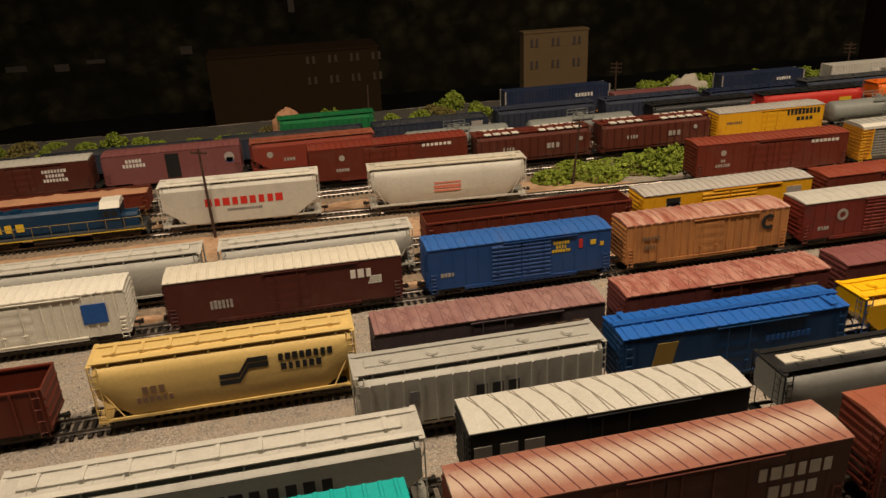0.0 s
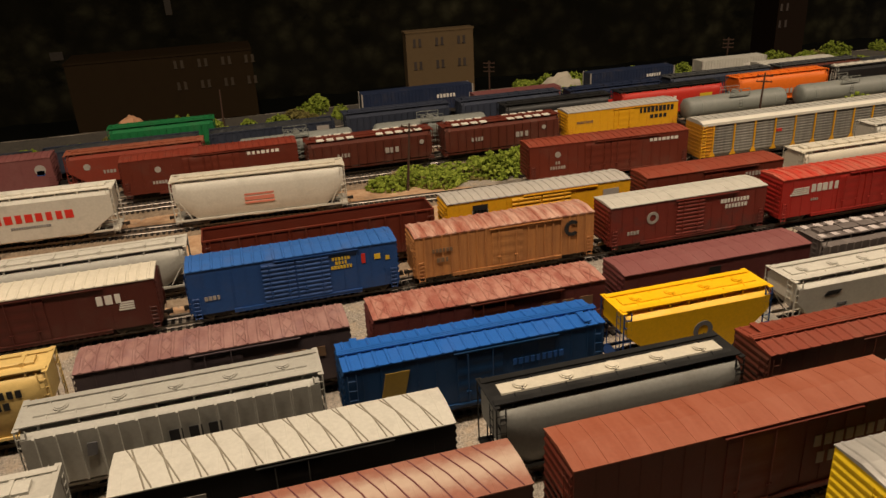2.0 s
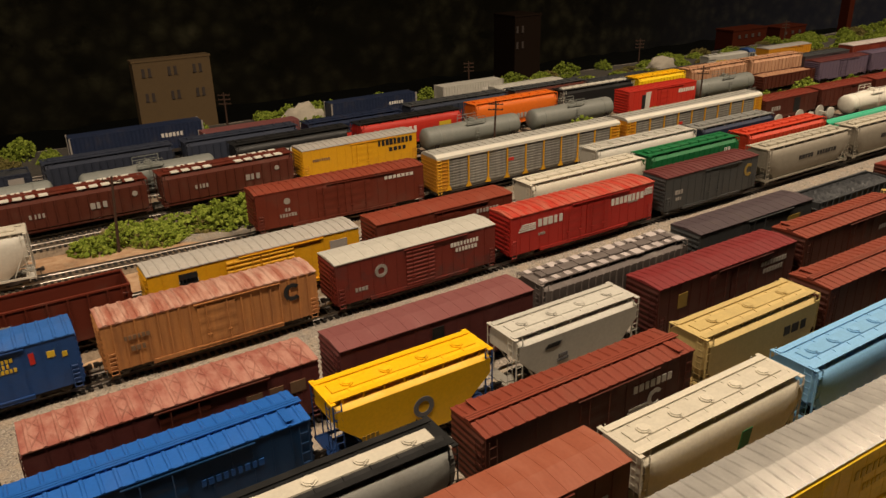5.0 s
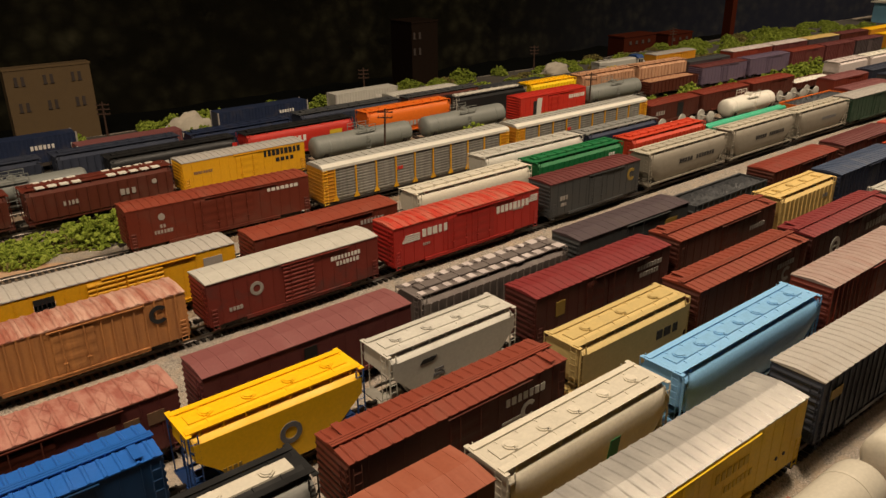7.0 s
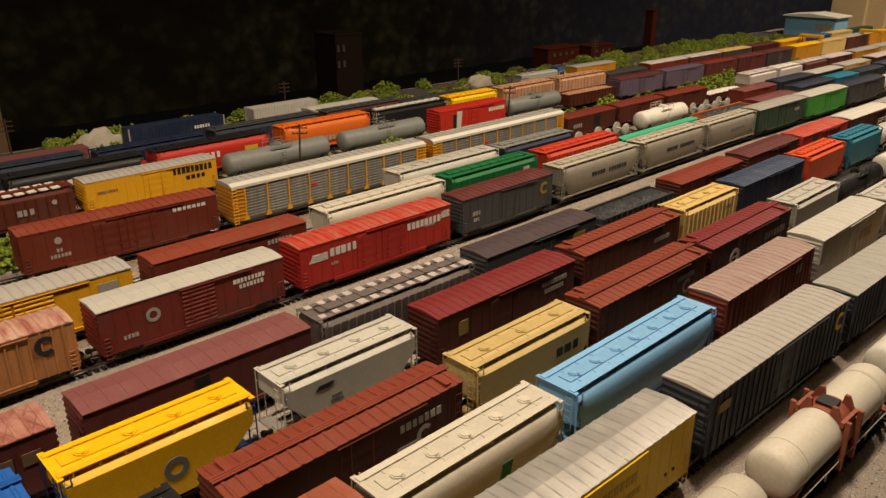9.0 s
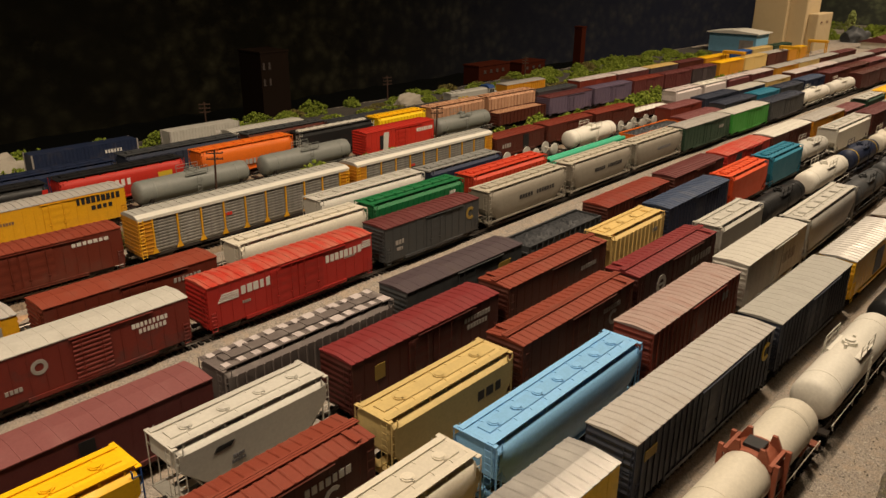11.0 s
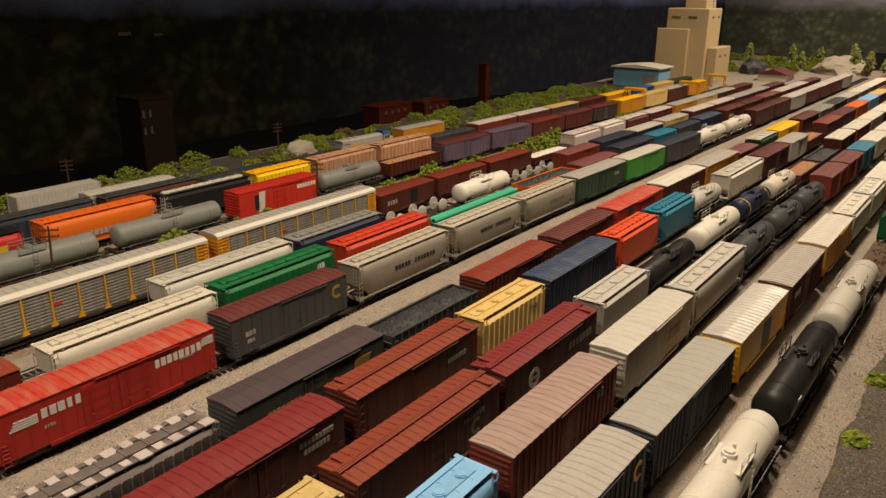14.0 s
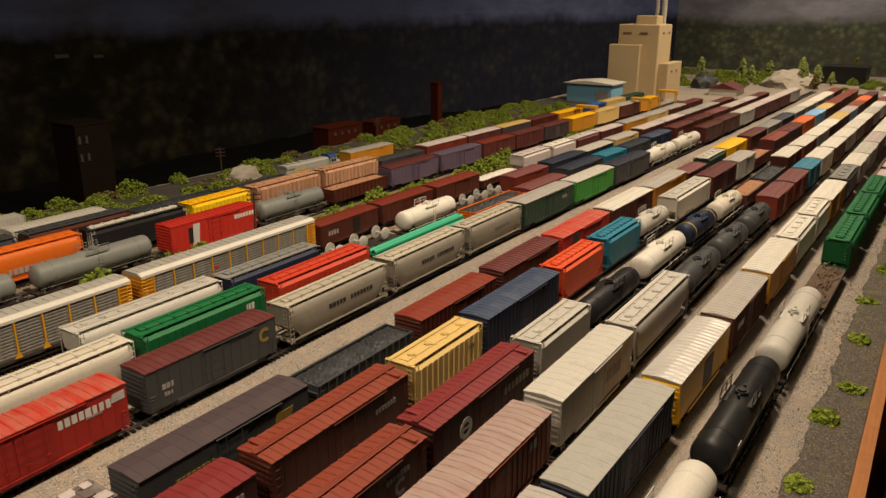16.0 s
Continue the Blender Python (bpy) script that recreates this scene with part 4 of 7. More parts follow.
boxcar("R1", 2.4552, 2.6105, LIGHTGREY, WHITE, label="grey boxcar with white roof", near=False)

# ---- track R2 ----
boxcar("R2", -0.0862, 0.1184, TEAL, TEAL, h=.054, style="plain", label="bright teal boxcar in the yard")
boxcar("R2", 0.1403, 0.3657, BROWN, COTTONROOF, h=.057, style="plain", top="vee", door="double", marks=[("t", .85, .70, 6, .20, M_WHITE), ("t", .85, .42, 4, .20, M_WHITE)], label="brown high boxcar with streaked worn roof, white lettering")
boxcar("R2", 0.3876, 0.6003, BOXRED, RUSTRED, h=.058, style="panel", top="smooth", marks=[("t", .80, .62, 8, .17, M_PALE), ("t", .80, .38, 7, .17, M_PALE)], label="rust-red high boxcar with a plain red roof")
covered_hopper("R2", 0.6095, 0.7544, CREAM, CREAM, shape="round", h=.053, hatches=5, marks=[("slant", .62, .55, .08, .3, GREEN)], label="cream covered hopper with five round hatches, green emblem")
covered_hopper("R2", 0.7682, 0.9545, SKYBLUE, SKYBLUE, shape="round", h=.051, hatches=7, label="sky-blue covered hopper with seven round hatches")
boxcar("R2", 0.9729, 1.1488, REDOXIDE, CNROOF, h=.053, style="post", marks=[("t", .80, .72, 2, .2, M_PALE)], label="dark red boxcar with weathered grey-red roof")
boxcar("R2", 1.1695, 1.3432, LIGHTGREY, LIGHTGREY, h=.053, style="plain", top="smooth", marks=[("t", .7, .5, 4, .3, M_PALE)], label="pale grey boxcar with white end ladders")
covered_hopper("R2", 1.3547, 1.5502, GREY, LIGHTGREY, h=.052, shape="round", hatches=6, label="grey covered hopper with six hatches")
tank_car("R2", 1.5663, 1.7250, DARK, label="dark grey weathered tank car")
tank_car("R2", 1.7388, 1.8802, DARK, label="dark grey weathered tank car")
tank_car("R2", 1.8940, 2.0355, DARK, label="dark grey weathered tank car")
boxcar("R2", 2.0527, 2.1907, REDOXIDE, DULLMAROON, label="faded red-brown boxcar in the yard", near=False)
boxcar("R2", 2.2045, 2.3403, REDOXIDE, DULLMAROON, label="faded red-brown boxcar in the yard", near=False)
boxcar("R2", 2.3540, 2.4782, OCEAN, OCEAN, label="ocean-blue boxcar in the yard", near=False)
boxcar("R2", 2.4920, 2.6450, WHITE, WHITE, label="white boxcar in the yard", near=False)

# ---- track R3 ----
covered_hopper("R3", -0.0978, 0.1368, GREY, LIGHTGREY, h=.053, ribs=0, hatch="long", marks=[("t", .62, .62, 7, .3, M_BLACK)], label="grey covered hopper with a long cream trough hatch")
boxcar("R3", 0.1633, 0.3461, BLACK, LIGHTGREY, h=.052, style="plain", top="vee", marks=[("t", .13, .60, 3, .36, M_PALE, 1.05)], label="black boxcar with a pale diagonal-panel roof")
covered_hopper("R3", 0.3703, 0.5347, MIDGREY, BLACK, h=.053, shape="round", hatches=5, frame_paint=BLACK, hatch_paint=CREAM, marks=[("t", .7, .45, 7, .2, M_BLACK)], label="grey cylindrical hopper with black roof and cream hatches")
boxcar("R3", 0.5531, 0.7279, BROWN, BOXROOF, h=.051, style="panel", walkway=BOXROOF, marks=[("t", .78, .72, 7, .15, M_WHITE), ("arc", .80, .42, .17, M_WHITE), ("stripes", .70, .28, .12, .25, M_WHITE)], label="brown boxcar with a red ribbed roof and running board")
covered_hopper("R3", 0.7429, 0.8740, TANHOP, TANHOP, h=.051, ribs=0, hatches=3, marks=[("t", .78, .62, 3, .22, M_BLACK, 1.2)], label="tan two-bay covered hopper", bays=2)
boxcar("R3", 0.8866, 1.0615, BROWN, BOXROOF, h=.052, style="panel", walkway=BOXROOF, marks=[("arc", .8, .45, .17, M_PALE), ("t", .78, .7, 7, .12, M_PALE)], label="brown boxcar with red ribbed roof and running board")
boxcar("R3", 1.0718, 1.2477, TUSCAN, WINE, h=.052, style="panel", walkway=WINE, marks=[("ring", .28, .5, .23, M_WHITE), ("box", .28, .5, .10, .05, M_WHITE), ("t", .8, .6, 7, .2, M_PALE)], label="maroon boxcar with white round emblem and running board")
covered_hopper("R3", 1.2650, 1.3915, LIGHTGREY, LIGHTGREY, h=.051, hatches=3, label="pale grey two-bay covered hopper", bays=2)
tank_car("R3", 1.4087, 1.5778, BLACK, label="black tank car with a flat top walkway", r=.0158)
tank_car("R3", 1.5985, 1.7767, WHITE, label="white tank car with loading platform")
tank_car("R3", 1.7917, 1.9435, NAVY, band=M_YELLOW, label="dark blue tank car with yellow bands")
tank_car("R3", 1.9585, 2.1045, CREAM, label="cream tank car with stanchions")
gondola("R3", 2.1218, 2.2770, BROWN, OLDTIE, label="brown gondola with a wooden load", load=SAND, load_label="brown load heaped in a gondola")
gondola("R3", 2.2908, 2.4495, DARK, DARK, label="dark gondola with scrap", load=COAL, load_label="dark scrap in a gondola")
boxcar("R3", 2.4667, 2.6220, BROWN, WHITE, label="brown boxcar with white roof", near=False)

# ---- track R4 ----
gondola("R5", -0.2702, -0.1069, BOXRED, BOXRED, h=.044, label="open rust-brown high-sided gondola", ribs=10)
covered_hopper("R5", -0.0759, 0.1115, PALEYELLOW, PALEYELLOW, h=.053, shape="round", hatch="long", marks=[("t", .22, .55, 3, .17, M_DULL), ("t", .22, .36, 6, .13, M_DULL), ("zed", .56, .66, .19, .42, M_BLACK), ("t", .80, .83, 8, .15, M_BLACK), ("t", .78, .63, 6, .15, M_BLACK)], label="pale yellow covered hopper with black emblem")
covered_hopper("R4", 0.1035, 0.2829, GREY, GREY, h=.051, ribs=15, hatches=5, marks=[("t", .55, .52, 3, .30, M_BLACK, 1.1), ("slant", .22, .6, .04, .25, M_GREY)], label="grey ribbed covered hopper with round hatches")
boxcar("R4", 0.2955, 0.4772, SHADEDBLUE, BRIGHTBLUE, h=.051, style="panel", walkway=BRIGHTBLUE, marks=[("slant", .18, .62, .11, .42, M_GOLD), ("t", .73, .6, 9, .12, M_BLUE)], label="bright blue boxcar with ribbed roof and running board")
covered_hopper("R4", 0.4922, 0.6141, YELLOW, YELLOW, h=.052, shape="flat", hatches=4, slope=.5, marks=[("ring", .53, .52, .20, M_GREY), ("t", .2, .35, 4, .1, M_GOLD)], frame_paint=BLUE, hatch_paint=YELLOW, label="bright yellow covered hopper on a dark blue frame", bays=2)
covered_hopper("R4", 0.6337, 0.7555, LIGHTGREY, LIGHTGREY, h=.051, hatches=4, slope=.45, marks=[("slant", .28, .80, .13, .09, M_BLACK), ("t", .36, .52, 4, .07, M_GREY), ("t", .36, .42, 5, .07, M_GREY)], label="light grey covered hopper with small black emblem", bays=2)
boxcar("R4", 0.7774, 0.9533, TUSCAN, WINE, h=.052, style="panel", door="double", marks=[("box", .16, .62, .06, .3, M_GOLD), ("t", .83, .75, 9, .11, M_PALE), ("t", .83, .58, 7, .11, M_PALE)], label="maroon double-door boxcar with gold shield")
boxcar("R4", 0.9694, 1.1419, BROWN, BOXROOF, h=.051, style="panel", walkway=BOXROOF, marks=[("t", .8, .6, 7, .12, M_PALE)], label="brown boxcar with red running board")
covered_hopper("R4", 1.1534, 1.2788, PALEYELLOW, PALEYELLOW, h=.051, ribs=12, hatches=4, marks=[("t", .8, .7, 3, .15, M_GREY)], label="pale yellow ribbed covered hopper", bays=2)
boxcar("R4", 1.2903, 1.4697, NAVY, NAVYROOF, h=.052, style="post", label="dark navy boxcar with outside posts")
covered_hopper("R4", 1.4835, 1.6192, ORANGERED, ORANGERED, h=.051, hatch="long", label="orange covered hopper with ribbed roof")
covered_hopper("R4", 1.6387, 1.7710, OCEAN, OCEAN, h=.050, hatch="long", label="teal-blue covered hopper with ribbed roof")
tank_car("R4", 1.7882, 1.9262, LIGHTGREY, label="pale grey tank car with piping", r=.0150)
covered_hopper("R4", 1.9435, 2.1447, WHITE, LIGHTGREY, h=.049, label="white covered hopper in the yard", near=False)
boxcar("R4", 2.1620, 2.3345, TUSCAN, MAROON, label="maroon boxcar in the yard", near=False)
boxcar("R4", 2.3517, 2.4955, LIGHTGREY, DUSTY, label="grey boxcar with dusty roof", near=False)
gondola("R4", 2.5128, 2.6565, BROWN, BROWN, label="brown gondola in the yard", load=SAND, load_label="brown load in a gondola")

# ---- track R5 ----
boxcar("R5", 0.1265, 0.3094, PLUM, PINKROOF, h=.0485, style="panel", top="x", marks=[("t", .80, .60, 3, .22, M_DULL, 1.6)], label="dark plum boxcar with a heavily rusted pink roof")
boxcar("R5", 0.3277, 0.5106, MAROON, SALMONROOF, h=.0495, style="panel", top="x", doors_paint=BROWN, marks=[("t", .83, .62, 3, .24, M_DULL, 1.6)], label="maroon boxcar with a streaked salmon-rust roof")
# Flat black panel stands in for the dark inside of the open doorway.
boxcar("R5", 0.5278, 0.7003, MAROON, DULLMAROON, h=.049, style="plain", top="smooth", door=None, marks=[("box", .47, .5, .06, .75, BLACK)], label="dull maroon boxcar with its door part open")
covered_hopper("R5", 0.7107, 0.8855, WEATHERED, WEATHERED, h=.0475, ribs=20, hatch="long", hatch_paint=WEATHERED, patches=PATCH, label="weathered grey ribbed hopper with pale patched roof")
boxcar("R5", 0.9016, 1.0764, DARK, PLUM, h=.0495, style="plain", top="smooth", marks=[("t", .28, .55, 8, .14, M_GOLD), ("t", .28, .35, 6, .14, M_GOLD), ("slant", .82, .55, .14, .4, M_GOLD)], label="near-black boxcar with dull gold emblem")
gondola("R5", 1.0902, 1.2397, DARK, DARK, h=.042, load=COAL, load_label="heaped black coal filling a hopper", label="dark open hopper loaded with coal", hopper=True)
boxcar("R5", 1.2558, 1.4203, BROWN, REDOXIDE, h=.0475, style="post", top="smooth", label="dark brown ribbed boxcar")
boxcar("R5", 1.4398, 1.6054, BROWN, MAROON, h=.0485, style="panel", label="brown boxcar with streaked maroon roof")
boxcar("R5", 1.6215, 1.7974, RED, WMROOF, h=.0475, style="panel", marks=[("slant", .25, .5, .15, .8, DARK)], label="bright red boxcar with dark slanted panel")
boxcar("R5", 1.8135, 1.9987, BROWN, WHITE, h=.0475, style="panel", top="waves", label="brown boxcar with white ribbed roof")
boxcar("R5", 2.0125, 2.1942, ARMOUR, DUSTY, h=.047, style="panel", label="yellow boxcar with dusty roof")
boxcar("R5", 2.2103, 2.3345, BROWN, DULLMAROON, h=.040, style="plain", label="low brown boxcar in the yard", near=False)
covered_hopper("R5", 2.3517, 2.4897, DKGREEN, LIGHTGREY, h=.047, label="green and white covered hopper", near=False)
boxcar("R5", 2.5047, 2.6795, YELLOW, YELLOW, h=.047, label="bright yellow boxcar in the yard", near=False)

# ---- track R6 ----
boxcar("R6", -0.2587, -0.0736, WHITE, WHITE, h=.050, style="post", marks=[("box", .86, .55, .11, .45, M_BLUE)], label="white boxcar with a blue square panel")
boxcar("R6", -0.0403, 0.1690, TUSCAN, CREAM, h=.050, style="plain", marks=[("t", .22, .42, 6, .10, M_PALE), ("t", .22, .32, 6, .10, M_PALE), ("t", .82, .68, 3, .22, M_WHITE, .8), ("stripes", .88, .5, .06, .2, M_WHITE)], label="dark brown boxcar with a cream roof")
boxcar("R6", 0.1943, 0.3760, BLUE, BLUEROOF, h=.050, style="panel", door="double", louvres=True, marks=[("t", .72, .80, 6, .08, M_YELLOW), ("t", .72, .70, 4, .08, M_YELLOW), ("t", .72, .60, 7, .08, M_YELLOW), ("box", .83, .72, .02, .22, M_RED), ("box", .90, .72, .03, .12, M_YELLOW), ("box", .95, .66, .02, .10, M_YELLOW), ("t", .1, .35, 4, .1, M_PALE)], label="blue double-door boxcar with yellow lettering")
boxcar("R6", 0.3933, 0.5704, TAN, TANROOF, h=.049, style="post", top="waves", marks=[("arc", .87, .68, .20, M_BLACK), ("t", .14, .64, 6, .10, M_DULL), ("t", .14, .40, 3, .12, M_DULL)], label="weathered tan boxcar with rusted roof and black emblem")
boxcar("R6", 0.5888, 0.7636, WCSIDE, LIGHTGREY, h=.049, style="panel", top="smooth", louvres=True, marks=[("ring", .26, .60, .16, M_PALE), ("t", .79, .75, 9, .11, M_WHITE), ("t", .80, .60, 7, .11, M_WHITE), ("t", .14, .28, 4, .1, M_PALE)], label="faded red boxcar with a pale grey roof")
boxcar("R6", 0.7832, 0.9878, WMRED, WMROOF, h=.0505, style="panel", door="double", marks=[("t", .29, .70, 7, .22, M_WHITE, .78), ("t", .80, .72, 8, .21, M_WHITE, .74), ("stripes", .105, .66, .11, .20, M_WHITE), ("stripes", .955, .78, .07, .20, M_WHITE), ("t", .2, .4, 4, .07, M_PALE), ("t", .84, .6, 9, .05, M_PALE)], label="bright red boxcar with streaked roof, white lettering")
boxcar("R6", 1.0085, 1.1741, DARK, MAROON, h=.0495, style="panel", marks=[("arc", .90, .62, .20, M_GOLD), ("t", .14, .5, 3, .14, M_PALE), ("t", .14, .3, 3, .1, M_PALE)], label="dark blue-grey boxcar with maroon roof and gold emblem")
covered_hopper("R6", 1.1960, 1.3777, TAUPE, TAUPEROOF, h=.050, shape="round", hatch="long", marks=[("t", .45, .60, 5, .17, M_BLACK, 1.0), ("t", .70, .60, 7, .17, M_BLACK, 1.0)], label="grey covered hopper with black lettering")
covered_hopper("R6", 1.3915, 1.5709, TAUPE, TAUPEROOF, h=.050, shape="round", hatch="long", marks=[("t", .45, .60, 5, .17, M_BLACK, 1.0), ("t", .70, .60, 7, .17, M_BLACK, 1.0)], label="grey covered hopper with black lettering")
covered_hopper("R6", 1.5847, 1.7537, TAUPE, TAUPEROOF, h=.048, shape="round", hatch="long", marks=[("t", .6, .60, 9, .15, M_GREY, 1.0)], label="grey covered hopper with faint lettering")
boxcar("R6", 1.7652, 1.9550, DKGREEN, DUSTY, h=.049, style="panel", marks=[("t", .8, .6, 4, .15, M_PALE)], label="dark green boxcar with dusty roof")
boxcar("R6", 1.9699, 2.1505, LIMEGREEN, LIGHTGREY, h=.048, style="panel", label="grass-green boxcar with pale roof")
boxcar("R6", 2.1666, 2.3632, DARK, SLATE, h=.047, style="panel", label="charcoal boxcar in the yard")
tank_car("R6", 2.3759, 2.5668, WHITE, label="white tank car in the yard", r=.0155)
tank_car("R6", 2.5806, 2.7715, WHITE, label="white tank car in the yard", r=.0155)

# ---- track R7 ----
covered_hopper("R7", -0.2357, -0.0138, GREY, LIGHTGREY, h=.046, hatch="long", shape="round", label="grey covered hopper with long trough hatch")
covered_hopper("R7", 0.0023, 0.1932, GREY, LIGHTGREY, h=.046, hatch="long", shape="round", label="grey covered hopper with long trough hatch")
gondola("R7", 0.2070, 0.4301, BOXRED, BOXRED, h=.050, ribs=15, marks=[("t", .42, .62, 5, .2, M_PALE, 1.9)], label="empty rust-brown high-sided gondola", hopper=True)
boxcar("R7", 0.4439, 0.6463, GOLDEN, DUSTY, h=.0515, style="panel", door="double", louvres=True, marks=[("box", .17, .72, .08, .34, M_BLACK), ("box", .89, .62, .09, .42, M_PALE), ("t", .17, .72, 5, .1, M_WHITE)], label="yellow double-door boxcar with grey ribbed roof")
boxcar("R7", 0.6670, 0.8372, BOXRED, BOXROOF, h=.0485, style="panel", top="smooth", marks=[("t", .80, .72, 7, .13, M_PALE), ("ring", .95, .5, .12, M_PALE)], label="brown boxcar with red roof")
covered_hopper("R7", 0.8648, 1.0465, CREAM, CREAM, h=.050, shape="round", hatch="long", label="cream covered hopper with long trough hatch")
covered_hopper("R7", 1.0557, 1.2270, GREEN, GREEN, h=.050, ribs=16, hatch="long", marks=[("t", .45, .5, 10, .16, M_PALE), ("t", .85, .75, 2, .25, M_WHITE)], label="green ribbed covered hopper")
covered_hopper("R7", 1.2466, 1.4271, VERMILION, VERMILION, h=.048, ribs=18, hatch="long", label="bright red-orange ribbed hopper")
PIPE_FLAT = flat_car("R7", 1.4432, 1.6997, OLDTIE, "flat car carrying bundled green pipes", stakes=8)
gondola("R7", 1.7135, 1.8952, ORANGE, DARK, h=.034, load=COAL, load_label="dark load in an orange gondola", label="orange gondola with a dark load")
boxcar("R7", 1.9113, 2.0700, REDOXIDE, DULLMAROON, h=.036, label="low red-brown boxcar in the yard", near=False)
boxcar("R7", 2.0838, 2.2540, DARK, SLATE, h=.044, label="charcoal boxcar in the yard", near=False)
boxcar("R7", 2.2678, 2.3920, OCEAN, OCEAN, h=.044, label="blue boxcar in the yard", near=False)
boxcar("R7", 2.4058, 2.5530, DARK, SLATE, h=.044, label="charcoal boxcar in the yard", near=False)
boxcar("R7", 2.5668, 2.7140, NAVY, NAVYROOF, h=.046, label="navy boxcar in the yard", near=False)

# ---- track R7b ----
covered_hopper("R7b", 1.0270, 1.2190, LIGHTGREY, LIGHTGREY, h=.048, shape="round", hatches=8, label="pale grey covered hopper with round hatches")
covered_hopper("R7b", 1.2305, 1.3972, NAVY, MIDGREY, h=.046, hatch="long", label="dark navy hopper with grey roof")
flat_car("R7b", 1.4122, 1.5927, GEAR, "low flat car carrying loose wheels")
tank_car("R7b", 1.6077, 1.7710, WHITE, label="white tank car with loading platform", r=.0160)
flat_car("R7b", 1.7882, 1.9550, GEAR, "low flat car carrying loose wheels")
boxcar("R7b", 1.9722, 2.1160, REDOXIDE, DULLMAROON, h=.040, label="red-brown boxcar in the yard", near=False)
boxcar("R7b", 2.1332, 2.3000, SLATE, SLATE, h=.042, label="slate boxcar in the yard", near=False)
boxcar("R7b", 2.3138, 2.4725, SLATE, LIGHTGREY, h=.042, label="slate boxcar with pale roof", near=False)
boxcar("R7b", 2.4863, 2.6450, PALEYELLOW, DUSTY, h=.044, label="pale yellow boxcar in the yard", near=False)

# ---- track R8 ----
locomotive("R8", -0.3013, -0.0943, LOCOBLUE, WHITE, M_YELLOW, "dark blue diesel locomotive with yellow trim and white cab roof")
# Two white hoppers; light grey bodies paint in their shaded sides.
covered_hopper("R8", -0.0747, 0.1127, LIGHTGREY, WHITE, h=.056, hatch="long", shape="flat", slope=.30, marks=[("t", .52, .60, 9, .24, M_RED, 1.0), ("t", .52, .36, 16, .07, M_GREY)], label="white covered hopper with big red lettering")
covered_hopper("R8", 0.1725, 0.3703, LIGHTGREY, CREAM, h=.054, shape="round", hatch="long", marks=[("box", .49, .60, .17, .05, M_PINK), ("box", .49, .48, .17, .10, M_PINK), ("box", .49, .36, .17, .05, M_PINK)], label="white covered hopper with faded red panel")
boxcar("R8", 0.5968, 0.8119, BOXRED, BOXROOF, h=.051, style="panel", door="double", marks=[("t", .84, .82, 7, .10, M_WHITE, 1.4), ("disc", .17, .70, .09, M_PALE), ("t", .17, .45, 2, .1, M_PALE), ("t", .17, .3, 6, .1, M_PALE)], label="brown double-door high boxcar with white lettering")
autorack("R8", 0.8303, 1.1477, "autorack with grey screens, yellow posts, white roof edge")
autorack("R8", 1.1615, 1.4743, "autorack with grey screens, yellow posts, white roof edge")
# Doorway is a black panel, its inner shade painted on the side.
boxcar("R8", 1.4881, 1.6330, BROWN, REDOXIDE, h=.040, style="plain", door=None, marks=[("t", .2, .5, 4, .25, M_PALE), ("box", .6, .5, .12, .8, BLACK)], label="brown boxcar with an open door")
boxcar("R8", 1.6468, 1.7997, BROWN, REDOXIDE, h=.040, style="panel", label="brown boxcar in the yard")
boxcar("R8", 1.8135, 1.9665, BROWN, REDOXIDE, h=.040, style="panel", label="brown boxcar in the yard", near=False)
gondola("R8", 1.9803, 2.1390, BROWN, PALEPATCH, h=.022, load=WHITE, load_label="white rubble in a low gondola", label="low gondola with white rubble")
covered_hopper("R8", 2.1528, 2.2885, PALEPATCH, PALEPATCH, h=.046, label="faded grey hopper in the yard", near=False)
covered_hopper("R8", 2.3000, 2.4265, PALEPATCH, WHITE, h=.046, label="faded grey hopper in the yard", near=False)
covered_hopper("R8", 2.4380, 2.5760, MAROON, PALEPATCH, h=.046, label="faded maroon hopper with pale roof", near=False)
boxcar("R8", 2.5875, 2.7370, MAROON, PALEPATCH, h=.046, label="faded maroon boxcar with pale roof", near=False)
gondola("L8", -.38, -.10, BOXRED, SAND, h=.030, load=SAND, load_label="sandy brown dirt heaped in a gondola", label="gondola heaped with brown dirt")

# ---- track R9 ----
boxcar("R9", 0.1069, 0.3277, BOXRED, REDOXIDE, h=.053, style="panel", door="double", marks=[("t", .80, .84, 7, .10, M_WHITE, 1.4), ("disc", .2, .68, .09, M_PALE), ("t", .2, .3, 5, .1, M_PALE)], label="brown double-door boxcar with white lettering")
covered_hopper("R9", 0.3392, 0.5152, BROWN, BOXRED, h=.047, ribs=14, hatch="long", hatch_paint=BOXRED, patches=WHITE, marks=[("t", .28, .5, 4, .18, M_PALE), ("t", .66, .5, 3, .26, M_PALE), ("disc", .90, .7, .10, M_PALE)], label="brown covered hopper with white hatches")
covered_hopper("R9", 0.5290, 0.7061, BROWN, BOXRED, h=.047, ribs=14, hatch="long", hatch_paint=BOXRED, patches=WHITE, marks=[("t", .28, .5, 4, .18, M_PALE), ("t", .66, .5, 3, .26, M_PALE), ("disc", .85, .7, .10, M_PALE)], label="brown covered hopper with white hatches")
boxcar("R9", 0.7176, 0.8970, GOLDEN, DUSTY, h=.048, style="panel", marks=[("t", .80, .80, 9, .24, M_BLACK, .7), ("t", .82, .52, 4, .16, M_BLACK, 1.2), ("t", .15, .6, 8, .1, M_DULL)], label="yellow boxcar with black lettering")
